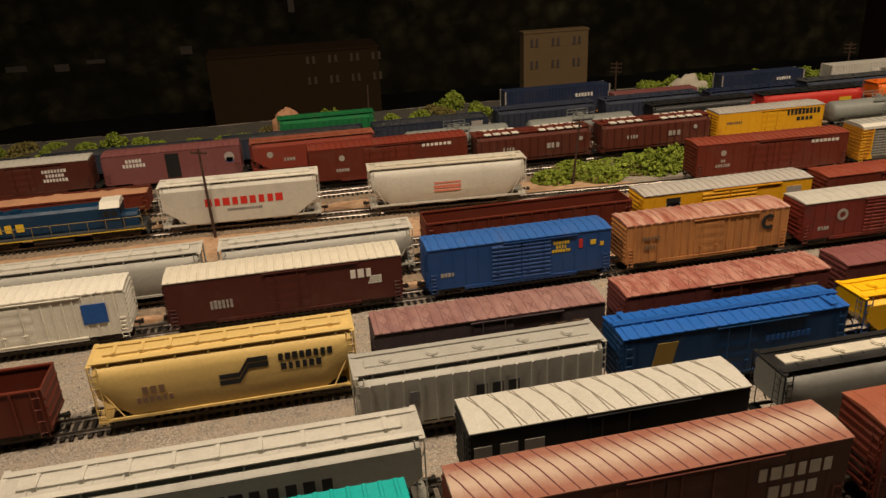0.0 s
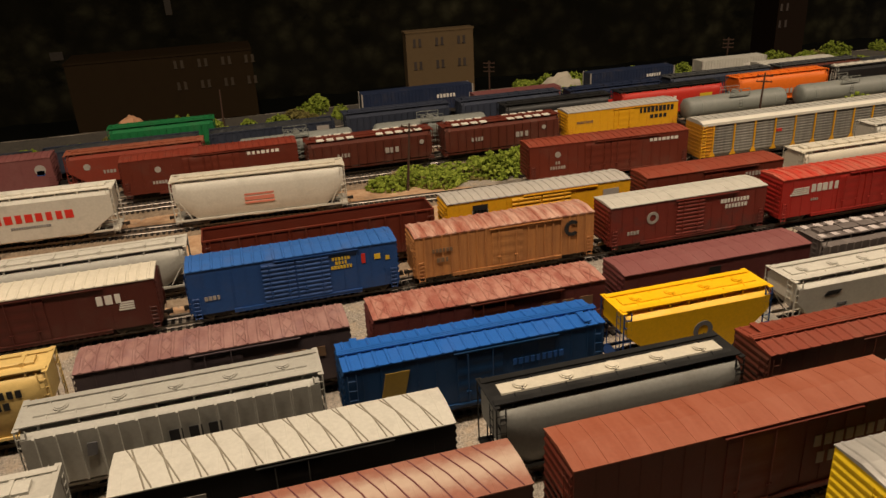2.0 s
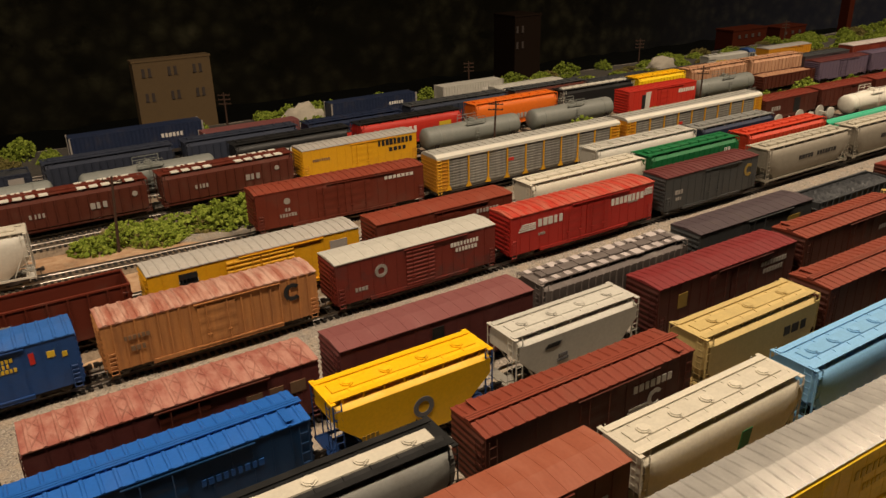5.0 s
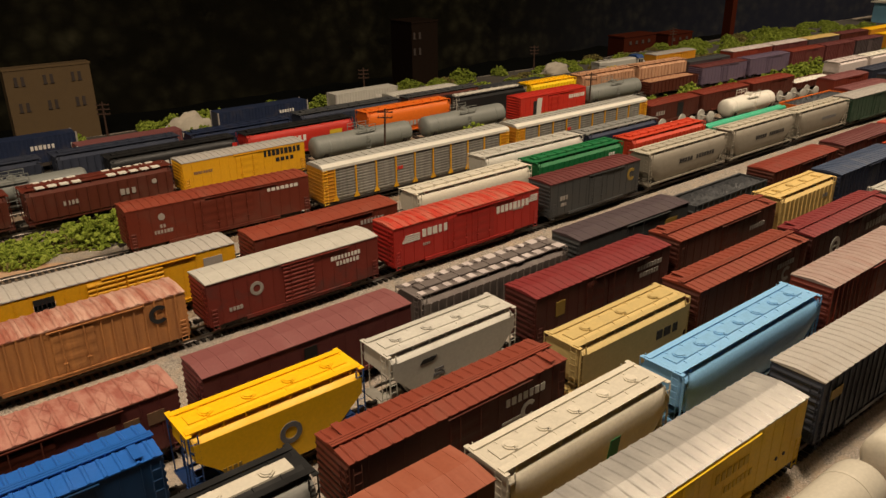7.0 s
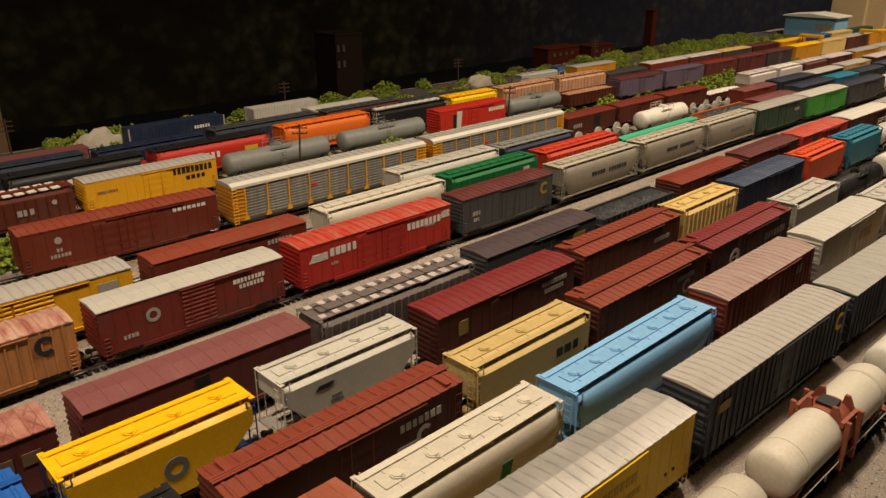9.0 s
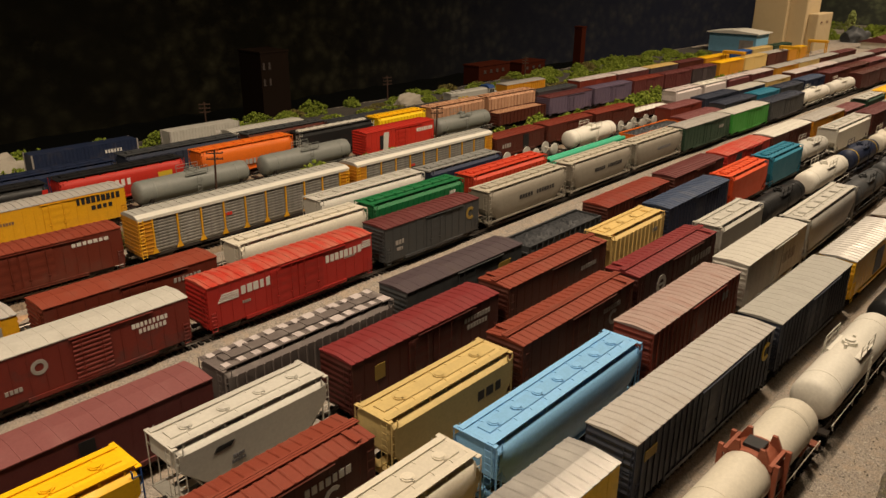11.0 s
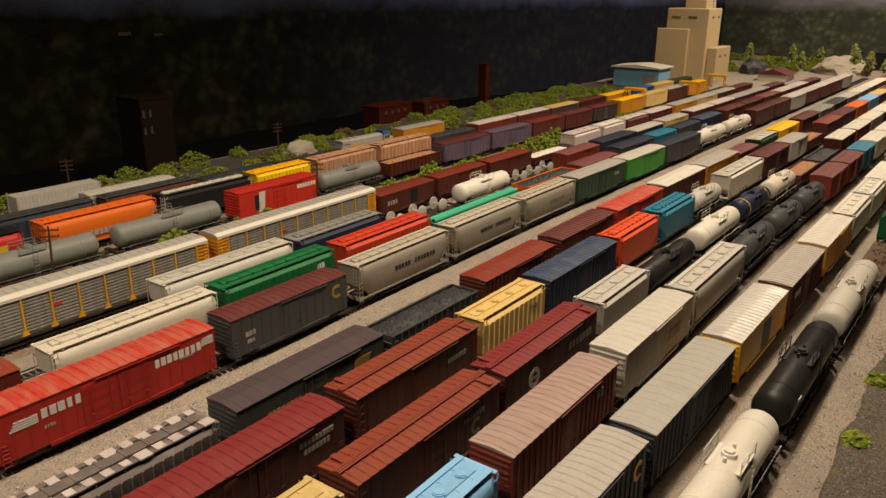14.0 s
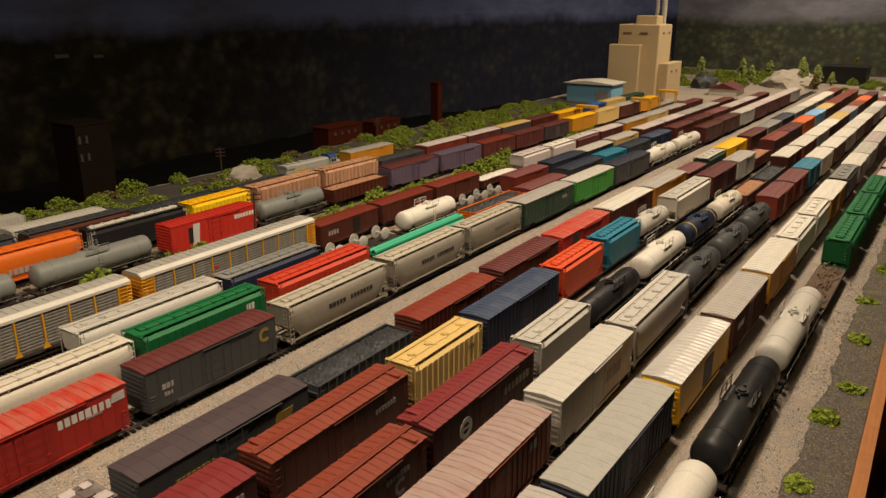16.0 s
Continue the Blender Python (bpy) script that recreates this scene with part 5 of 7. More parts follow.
tank_car("R9", 0.9119, 1.1040, TANKGREY, label="grey tank car with platform")
tank_car("R9", 1.1178, 1.3087, TANKGREY, label="grey tank car with platform")
boxcar("R9", 1.3317, 1.5042, RED, RED, h=.050, style="panel", marks=[("slant", .27, .5, .09, .8, M_WHITE), ("box", .21, .5, .05, .6, M_BLACK), ("t", .85, .72, 7, .18, M_WHITE)], label="bright red boxcar with white and black emblem")
tank_car("R9", 1.5180, 1.6905, TANKGREY, label="grey tank car with platform")
gondola("R9", 1.7043, 1.8687, BROWN, BROWN, h=.034, label="brown gondola in the yard", load=SAND, load_label="brown load in a gondola")
boxcar("R9", 1.8825, 2.0527, PURPLE, MAROON, h=.045, label="faded purple boxcar in the yard", style="panel")
boxcar("R9", 2.0665, 2.2367, PURPLE, PURPLE, h=.045, label="faded purple boxcar in the yard", style="panel")
boxcar("R9", 2.2506, 2.4035, MAROON, REDOXIDE, h=.045, label="faded red boxcar in the yard", near=False)
boxcar("R9", 2.4150, 2.5645, MAROON, MAROON, h=.045, label="faded maroon boxcar in the yard", near=False)
boxcar("R9", 2.5760, 2.7255, PLUM, MAROON, h=.045, label="plum boxcar in the yard", near=False)

# ---- track R10 ----
boxcar("R10", -0.3680, -0.1898, BROWN, LIGHTGREY, h=.049, style="plain", marks=[("t", .74, .72, 8, .12, M_WHITE), ("t", .74, .56, 6, .12, M_WHITE), ("t", .74, .4, 8, .12, M_WHITE)], label="brown boxcar with white lettering")
# No real opening: black paint gives the open door its unlit depth.
boxcar("R10", -0.1725, 0.0126, DULLMAROON, DULLMAROON, h=.050, style="plain", door=None, marks=[("t", .22, .78, 5, .13, M_WHITE), ("t", .22, .62, 7, .13, M_WHITE), ("box", .50, .5, .10, .85, BLACK), ("disc", .92, .62, .17, M_PALE), ("box", .92, .52, .05, .16, M_BLUE)], label="faded maroon boxcar with its door open")
covered_hopper("R10", 0.0276, 0.2081, REDOXIDE, RUSTRED, h=.047, hatch="long", shape="flat", marks=[("disc", .15, .65, .13, M_PALE), ("t", .3, .4, 4, .15, M_PALE)], label="orange-brown covered hopper in the yard")
tank_car("R10", 0.2472, 0.4255, TANKGREY, label="long grey tank car", r=.0140)
tank_car("R10", 0.4427, 0.6325, TANKGREY, label="long grey tank car", r=.0140)
covered_hopper("R10", 0.6509, 0.8337, BLACK, BLACK, h=.047, shape="round", marks=[("t", .44, .6, 6, .3, M_WHITE), ("slant", .97, .7, .05, .5, M_RED)], hatch="long", label="black cylindrical hopper with white lettering")
covered_hopper("R10", 0.8475, 1.0350, RED, BLACK, h=.047, shape="round", marks=[("t", .40, .62, 6, .3, M_WHITE), ("box", .82, .6, .12, .3, M_YELLOW)], hatch="long", label="red cylindrical hopper with black roof")
covered_hopper("R10", 1.0615, 1.2397, ORANGE, ORANGE, h=.049, shape="round", marks=[("t", .55, .35, 9, .25, M_PALE)], hatch="long", label="orange covered hopper in the yard")
covered_hopper("R10", 1.2535, 1.4295, BLACK, BLACK, h=.048, shape="flat", hatch="long", hatch_paint=WHITE, frame_paint=LIGHTGREY, label="black covered hopper with pale walkways")
covered_hopper("R10", 1.4398, 1.5720, DULLYELLOW, YELLOW, h=.049, ribs=14, hatch="long", label="bright yellow ribbed covered hopper")
covered_hopper("R10", 1.5881, 1.7595, PEACH, PEACH, h=.049, ribs=14, hatch="long", label="rust-streaked peach covered hopper")
covered_hopper("R10", 1.7721, 1.9435, PEACH, PEACH, h=.049, ribs=14, hatch="long", label="rust-streaked peach covered hopper")
boxcar("R10", 1.9550, 2.1160, PLUM, DARK, h=.040, label="dark low boxcar in the yard", near=False)
boxcar("R10", 2.1275, 2.3000, REDOXIDE, PALEPATCH, h=.048, label="faded red boxcar with pale roof", near=False)
boxcar("R10", 2.3115, 2.4725, MAROON, PALEPATCH, h=.048, label="faded maroon boxcar with pale roof", near=False)
boxcar("R10", 2.4840, 2.6450, PLUM, PALEYELLOW, h=.048, label="plum boxcar with yellow roof", near=False)
boxcar("R10", 2.6565, 2.8175, BROWN, MAROON, h=.048, label="brown boxcar in the yard", near=False)

# ---- tracks R11 to R13 ----
gondola("R11", -.46, -.29, SLATE, SLATE, h=.036, ribs=16, load=COAL, load_label="coal in a dark gondola", label="dark green-grey coal gondola")
gondola("R11", -.275, -.03, SLATE, SLATE, h=.038, ribs=22, load=COAL, load_label="coal in a dark gondola", label="long dark green-grey coal gondola", marks=[("box", .92, .6, .12, 1.0, M_BLUE)])
gondola("R11", -.015, .20, SLATE, SLATE, h=.040, ribs=22, load=COAL, load_label="coal in a dark gondola", label="long dark green-grey coal gondola", marks=[("box", .9, .6, .1, .6, GREEN)])
gondola("R11", .215, .40, SLATE, SLATE, h=.041, ribs=20, load=COAL, load_label="coal in a dark gondola", label="dark green-grey coal gondola", marks=[("box", .9, .6, .1, .5, M_PALE)])
covered_hopper("R11", .415, .585, SLATE, SLATE, h=.046, ribs=16, hatch="long", label="dark slate hopper in the yard")
covered_hopper("R11", .60, .775, SLATE, SLATE, h=.046, ribs=16, hatch="long", label="dark slate hopper in the yard")
covered_hopper("R11", .79, .96, NAVY, NAVY, h=.044, ribs=14, hatch="long", label="dark navy hopper in the yard", near=False)
covered_hopper("R11", .975, 1.18, SLATE, DARK, h=.047, ribs=16, hatch="long", label="dark slate hopper in the yard", near=False)
covered_hopper("R11", 1.195, 1.37, BROWN, DARK, h=.046, ribs=16, hatch="long", label="dark brown hopper in the yard", near=False)
gondola("R11", 1.385, 1.56, DARK, DARK, h=.040, load=COAL, load_label="coal in a dark gondola", label="dark coal gondola in the yard")
gondola("R11", 1.575, 1.75, DARK, DARK, h=.036, load=COAL, load_label="coal in a dark gondola", label="dark coal gondola in the yard")
covered_hopper("R12", .07, .225, GREEN, GREEN, h=.050, ribs=14, hatch="long", label="green covered hopper in the yard", near=False)
flat_car("R12", .62, .82, ARMOUR, "low yellow flat car in the yard")
container("R12", .645, .80, DULLMAROON, .030, "faded maroon container on a yellow flat car")
boxcar("R12", 1.20, 1.36, LIGHTGREY, LIGHTGREY, h=.042, label="pale grey boxcar in the yard", near=False)
locomotive("R12", 1.78, 1.97, GREY, BLUE, M_YELLOW, "grey diesel locomotive with a blue cab roof and yellow trim")
boxcar("R12", 1.99, 2.15, ARMOUR, DUSTY, h=.040, label="dull orange boxcar in the yard", near=False)
flat_car("R13", .45, .675, GEAR, "flat car carrying a navy container")
container("R13", .465, .66, NAVY, .038, "navy-blue ribbed container on a flat car")
flat_car("R13", .87, 1.07, GEAR, "flat car carrying a navy container")
container("R13", .885, 1.055, NAVY, .033, "navy-blue ribbed container on a flat car")
flat_car("R13", 1.10, 1.27, GEAR, "flat car carrying a pale trailer")
container("R13", 1.115, 1.255, LIGHTGREY, .034, "pale grey highway trailer on a flat car", name="trailer")

# ---- loads ----
for n in range(3):
    for k in range(4 - n):
        m = on_track("R7", 1.4467, 1.6963) @ pose(0, -0.0125 + 0.0083 * k + 0.00415 * n, 0.0131 + 0.0042 + 0.0072 * n)
        bm = bmesh.new()
        ln = 0.120
        ring_out = [(-ln, 0.0041), (ln, 0.0041), (ln, 0.0034), (-ln, 0.0034), (-ln, 0.0041)]
        loft(bm, [[(x, r * math.cos(6.28319 * i / 12), r * math.sin(6.28319 * i / 12)) for i in range(12)] for x, r in ring_out], caps=False)
        pipe = new("pipe", mesh_of("pipe", bm, PIPEGREEN, True))
        pipe.matrix_world = m
        tagged(pipe, "long bright green pipe stacked on a flat car", "pipe", "pipes on the flat car")
for row, a, b in (("R7b", 1.4203, 1.5870), ("R7b", 1.7940, 1.9435)):
    for k in range(3):
        x = a + (k + 0.5) * (b - a) / 3
        bm = bmesh.new()
        for s in (-1, 1):
            loft(bm, [[(r * math.cos(0.3927 * i), s * y, 0.0105 + r * math.sin(0.3927 * i)) for i in range(16)] for y, r in ((0.0085, 0.0105), (0.0105, 0.0105), (0.0115, 0.0080), (0.0120, 0.0030))])
        rod(bm, (0, -0.009, 0.0105), (0, 0.009, 0.0105), 0.0016, 8)
        ob = new("spare_wheelset", mesh_of("spare_wheelset", bm, LIGHTGREY))
        ob.matrix_world = on_track(row, x - 0.01, x + 0.01) @ pose(0, 0, 0.0131)
        tagged(ob, "pale grey spare wheelset standing on a flat car", "wheel", "wheel loads")
bm = bmesh.new()
rng = random.Random(5)
for k in range(60):
    x, y, a = rng.uniform(-0.085, 0.085), rng.uniform(-0.012, 0.012), rng.uniform(-0.4, 0.4)
    ln = rng.uniform(0.006, 0.02)
    rod(bm, (x, y, 0.014 + rng.uniform(0, 0.002)), (x + ln * math.cos(a), y + ln * math.sin(a), 0.0142 + rng.uniform(0, 0.004)), 0.0008, 5)
ob = new("scrap_timber", mesh_of("scrap_timber", bm, OLDTIE))
ob.matrix_world = on_track("T", 1.637, 1.815)
tagged(ob, "weathered scrap timber piled on a flat car", "scrap", kind="stuff")

# ---- far ends of the tracks: more cars in the same manner ----
FAR = {
    "R1": (2.63, (GREY, LIGHTGREY), (BROWN, PALEPATCH), (WHITE, WHITE), (GREY, WHITE), (BROWN, DULLMAROON), (GREY, LIGHTGREY), (BROWN, MAROON), (DARK, MIDGREY)),
    "R2": (2.67, (BROWN, WHITE), (GREY, WHITE), (BROWN, WHITE), (MAROON, WHITE), (GREY, LIGHTGREY), (WHITE, WHITE), (BROWN, REDOXIDE), (BROWN, WHITE)),
    "R3": (2.65, (REDOXIDE, WHITE), (GREY, WHITE), (BROWN, WHITE), (BROWN, PALEYELLOW), (SKYBLUE, PALEPATCH), (BROWN, RUSTRED), (MAROON, ORANGE), (BROWN, MAROON)),
    "R4": (2.69, (MAROON, REDOXIDE), (BROWN, MAROON), (ORANGE, ORANGE), (SKYBLUE, SKYBLUE), (BROWN, PALEYELLOW), (BROWN, BOXROOF), (BROWN, BOXROOF), (RUSTRED, BOXROOF)),
    "R5": (2.72, (BROWN, MAROON), (GREY, MIDGREY), (SLATE, SLATE), (GREY, LIGHTGREY), (LIGHTGREY, WHITE), (LIGHTGREY, WHITE), (LIGHTGREY, WHITE), (BROWN, BOXROOF)),
    "R6": (2.80, (TUSCAN, BROWN), (TUSCAN, BROWN), (GREY, LIGHTGREY), (MAROON, PALEPATCH), (MAROON, PALEPATCH), (MAROON, PALEPATCH), (GREY, PALEPATCH)),
    "R7": (2.75, (BROWN, MAROON), (BROWN, BROWN), (MAROON, DULLMAROON), (MAROON, PALEPATCH), (MAROON, PALEPATCH), (BROWN, MAROON)),
    "R7b": (2.68, (BROWN, PALEPATCH), (BROWN, PALEPATCH), (MAROON, DUSTY), (BROWN, DUSTY), (BROWN, MAROON)),
    "R8": (2.76, (ARMOUR, DUSTY), (PALEYELLOW, DUSTY), (BROWN, DUSTY), (BROWN, MAROON)),
    "R9": (2.75, (ARMOUR, YELLOW), (PALEYELLOW, PALEYELLOW), (BROWN, DUSTY), (ARMOUR, YELLOW)),
    "R10": (2.83, (ARMOUR, YELLOW), (BLUE, BLUEROOF), (PALEYELLOW, PALEYELLOW), (DKGREEN, DKGREEN)),
}
for row, (x, *paints) in FAR.items():
    for body, roof in paints:
        boxcar(row, x, x + 0.172, body, roof, h=0.047, style="plain", near=False, label="distant %s boxcar with %s" % (body.name.replace("_", " "), roof.name.replace("_", " ")) if body is not roof else "distant %s boxcar standing in the yard" % body.name.replace("_", " "))
        x += 0.185

# ---- ground ----
def ground_material():
    m, tree, bsdf = nodes_of("yard_ground")
    fine = noise_node(tree, 650, 4, None, 0.75)
    mid = noise_node(tree, 90, 5)
    big = noise_node(tree, 6, 4)
    stones = ramp(tree, fine.outputs[0], [(0.30, (0.06, 0.050, 0.042)), (0.50, (0.29, 0.25, 0.205)), (0.72, (0.58, 0.52, 0.44))])
    warm = mix(tree, ramp(tree, mid.outputs[0], [(0.45, (0, 0, 0)), (0.7, (0.7, 0.7, 0.7))]).outputs[0], stones.outputs[0], (0.42, 0.32, 0.22))
    col = mix(tree, ramp(tree, big.outputs[0], [(0.40, (0, 0, 0)), (0.65, (0.55, 0.55, 0.55))]).outputs[0], warm, (0.22, 0.195, 0.17))
    link(tree, col, bsdf.inputs["Base Color"])
    bsdf.inputs["Roughness"].default_value = 0.95
    bump(tree, bsdf, fine.outputs[0], 0.9, 0.0012)
    return m


def cinder_material():
    m, tree, bsdf = nodes_of("cinder_verge")
    fine = noise_node(tree, 500, 4, None, 0.8)
    mid = noise_node(tree, 45, 5)
    base = ramp(tree, fine.outputs[0], [(0.32, (0.025, 0.021, 0.017)), (0.55, (0.115, 0.098, 0.078)), (0.75, (0.36, 0.31, 0.25))])
    col = mix(tree, ramp(tree, mid.outputs[0], [(0.55, (0, 0, 0)), (0.72, (0.55, 0.55, 0.55))]).outputs[0], base.outputs[0], (0.17, 0.155, 0.045))
    link(tree, col, bsdf.inputs["Base Color"])
    bsdf.inputs["Roughness"].default_value = 0.95
    bump(tree, bsdf, fine.outputs[0], 0.9, 0.0012)
    return m


def gravel_material():
    m, tree, bsdf = nodes_of("loose_gravel")
    geo = tree.nodes.new("ShaderNodeNewGeometry")
    r = ramp(tree, geo.outputs["Random Per Island"], [(0.0, (0.10, 0.085, 0.07)), (0.5, (0.36, 0.32, 0.26)), (1.0, (0.62, 0.57, 0.48))])
    link(tree, r.outputs[0], bsdf.inputs["Base Color"])
    bsdf.inputs["Roughness"].default_value = 0.95
    return m


def foliage_material(key, dark, light):
    m, tree, bsdf = nodes_of(key)
    geo = tree.nodes.new("ShaderNodeNewGeometry")
    r = ramp(tree, geo.outputs["Random Per Island"], [(0.0, dark), (1.0, light)])
    n = noise_node(tree, 700, 3)
    col = mix(tree, ramp(tree, n.outputs[0], [(0.35, (0, 0, 0)), (0.7, (1, 1, 1))]).outputs[0], tuple(c * 0.6 for c in dark), r.outputs[0])
    link(tree, col, bsdf.inputs["Base Color"])
    bsdf.inputs["Roughness"].default_value = 0.9
    bsdf.inputs["Specular IOR Level"].default_value = 0.1
    bump(tree, bsdf, n.outputs[0], 0.8, 0.001)
    return m


GROUND, CINDER, GRAVEL = ground_material(), cinder_material(), gravel_material()
OLDBALLAST = paint("brown_ballast", (0.17, 0.125, 0.085), 0.95, 0.7, (0.08, 0.06, 0.045), streak=((0.30, 0.23, 0.16), 0.6, (3, 3, 3)))
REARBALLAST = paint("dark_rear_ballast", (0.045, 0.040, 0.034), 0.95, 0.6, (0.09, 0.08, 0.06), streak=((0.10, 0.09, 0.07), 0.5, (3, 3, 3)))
LEAF = foliage_material("leaf", (0.15, 0.205, 0.022), (0.42, 0.49, 0.085))
DRYLEAF = foliage_material("dry_leaf", (0.12, 0.10, 0.03), (0.30, 0.26, 0.09))

FRONT, BACK, X_START, X_END = 0.079, 2.2, -1.6, 5.6
REAR = 1.47


def ground_height(x, y):
    z = 0.0030 + 0.0010 * noise.noise((x * 9, y * 9, 0)) + 0.0006 * noise.noise((x * 40, y * 40, 3))
    if y > 1.33:
        z += min(1.0, (y - 1.33) / 0.25) * 0.012
    if y < 0.15:
        z += 0.0012 * noise.noise((x * 30, y * 30, 8))
    return z


bm = bmesh.new()
nx, ny = 240, 80
grid = [[bm.verts.new((x, y, ground_height(x, y))) for y in (FRONT + (REAR - FRONT) * (j / ny) ** 1.15 for j in range(ny + 1))] for x in (X_START + (X_END - X_START) * i / nx for i in range(nx + 1))]
for i in range(nx):
    for j in range(ny):
        bm.faces.new((grid[i][j], grid[i + 1][j], grid[i + 1][j + 1], grid[i][j + 1]))
ground = new("ground", mesh_of("ground", bm, GROUND, True))
tagged(ground, "grey-tan gravel yard ground with dirt patches", "ground", kind="structure")

# sunken wooded ground behind the yard, coloured near black to read as unlit
UNLITWOODS = foliage_material("unlit_woods", (0.002, 0.0025, 0.0015), (0.007, 0.008, 0.004))
bm = bmesh.new()
back_rows = []
for i in range(121):
    x = X_START + (X_END - X_START) * i / 120
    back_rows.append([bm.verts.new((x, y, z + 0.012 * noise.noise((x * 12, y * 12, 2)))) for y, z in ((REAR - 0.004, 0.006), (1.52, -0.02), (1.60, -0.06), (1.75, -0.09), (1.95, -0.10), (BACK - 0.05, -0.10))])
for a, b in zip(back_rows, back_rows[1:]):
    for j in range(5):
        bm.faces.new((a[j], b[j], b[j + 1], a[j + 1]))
tagged(new("ground_behind", mesh_of("ground_behind", bm, UNLITWOODS, True)), "dark wooded ground, shade in its colour, sinking away behind the yard", "ground", kind="structure")

bm = bmesh.new()
rows_of = []
for i in range(700):
    x = X_START + 0.1 + (X_END - X_START - 0.3) * i / 699
    inner = 0.128 - 0.012 * max(0.0, x - 1.2) + 0.007 * noise.noise((x * 14, 2, 0)) + 0.004 * noise.noise((x * 60, 7, 0))
    rows_of.append([bm.verts.new((x, y, ground_height(x, y) + 0.0022)) for y in (0.0795, 0.0795 + (inner - 0.0795) * 0.5, inner - 0.004)] + [bm.verts.new((x, inner, ground_height(x, inner) - 0.002))])
for a, b in zip(rows_of, rows_of[1:]):
    for j in range(3):
        bm.faces.new((a[j], b[j], b[j + 1], a[j + 1]))
tagged(new("verge", mesh_of("verge", bm, CINDER, True)), "dark cinder verge with mossy specks along the edge", "ground", kind="structure")

# ---- rails and ties ----
SPANS = {"T": (-1.2, 4.3), "R1": (-1.2, 4.4), "R2": (-1.2, 4.4), "R3": (-1.2, 4.4), "R4": (-1.2, 4.5), "R5": (-0.4, 4.5), "R6": (-1.2, 4.5), "R7": (-1.2, 4.4), "R7b": (-1.2, 4.0),
         "R8": (-1.2, 4.0), "L8": (-1.2, 0.45), "R9": (-1.2, 3.8), "R10": (-1.2, 3.8), "R11": (-1.2, 3.2), "R12": (-1.2, 3.2), "R13": (-1.2, 3.0)}
for row, (xa, xb) in SPANS.items():
    track = thing("track", Matrix.Identity(4), "black-tied model railway track with steel rails", "track", kind="structure")
    steps = [xa + (xb - xa) * k / 40 for k in range(41)]
    for s in (-1, 1):
        bm = bmesh.new()
        sections = []
        for x in steps:
            y = line_y(row, x) + s * 0.0087
            sections.append([(x, y - 0.0010, RAIL - 0.0026), (x, y + 0.0010, RAIL - 0.0026), (x, y + 0.0003, RAIL - 0.0018), (x, y + 0.0005, RAIL), (x, y - 0.0005, RAIL), (x, y - 0.0003, RAIL - 0.0018)])
        loft(bm, sections)
        part("rail", bm, STEEL, track)
    verts, faces = [], []
    rng = random.Random(len(row) * 31 + int(xb * 10))
    x = xa
    while x < xb:
        y, w, ln = line_y(row, x), 0.0015, 0.0145 + rng.uniform(-0.0006, 0.0006)
        base = len(verts)
        for dx in (-w, w):
            for dy in (-ln, ln):
                for z in (0.0030, RAIL - 0.0026):
                    verts.append((x + dx, y + dy, z))
        faces += [tuple(base + i for i in f) for f in ((0, 1, 3, 2), (4, 6, 7, 5), (0, 4, 5, 1), (2, 3, 7, 6), (1, 5, 7, 3))]
        x += 0.0064 + rng.uniform(-0.0003, 0.0003)
    me = bpy.data.meshes.new("ties")
    me.from_pydata(verts, [], faces)
    me.materials.append(TIE)
    ob = new("ties", me)
    ob.parent = track
    tagged(ob, "", kind="stuff")
    # low ballast shoulder
    bm = bmesh.new()
    loft(bm, [[(x, line_y(row, x) - 0.026, 0.0010), (x, line_y(row, x) - 0.0155, 0.0078 + 0.0006 * noise.noise((x * 60, 1, 1))), (x, line_y(row, x) + 0.0155, 0.0078 + 0.0006 * noise.noise((x * 60, 5, 1))), (x, line_y(row, x) + 0.026, 0.0010)] for x in [xa + (xb - xa) * k / 300 for k in range(301)]])
    old = row in ("R7", "R7b", "R8", "L8", "R9", "R10")
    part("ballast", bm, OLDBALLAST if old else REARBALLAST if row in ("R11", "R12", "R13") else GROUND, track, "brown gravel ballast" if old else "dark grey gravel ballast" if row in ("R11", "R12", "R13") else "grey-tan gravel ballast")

# ---- loose gravel ----
verts, faces = [], []
rng = random.Random(11)
for n in range(26000):
    x, y = rng.uniform(-0.5, 2.6), rng.choice((rng.uniform(0.09, 1.05), rng.uniform(0.54, 0.64), rng.uniform(0.10, 0.17)))
    r = rng.uniform(0.0005, 0.0012)
    z = ground_height(x, y) + r * 0.3 + (0.0045 if any(abs(y - line_y(k, x)) < 0.017 for k in ("T", "R1", "R2", "R3", "R4", "R5", "R6", "R7")) else 0.0)
    base = len(verts)
    for dx, dy, dz in ((1, 0, 0), (-1, 0.2, 0), (0, 1, 0), (0.1, -1, 0), (0, 0, 1), (0, 0, -1)):
        q = r * rng.uniform(0.7, 1.3)
        verts.append((x + dx * q, y + dy * q, z + dz * q * 0.8))
    faces += [tuple(base + i for i in f) for f in ((0, 2, 4), (2, 1, 4), (1, 3, 4), (3, 0, 4), (2, 0, 5), (1, 2, 5), (3, 1, 5), (0, 3, 5))]
me = bpy.data.meshes.new("gravel")
me.from_pydata(verts, [], faces)
me.materials.append(GRAVEL)
tagged(new("gravel", me), "loose pale and grey gravel chips between tracks", "gravel", kind="stuff")

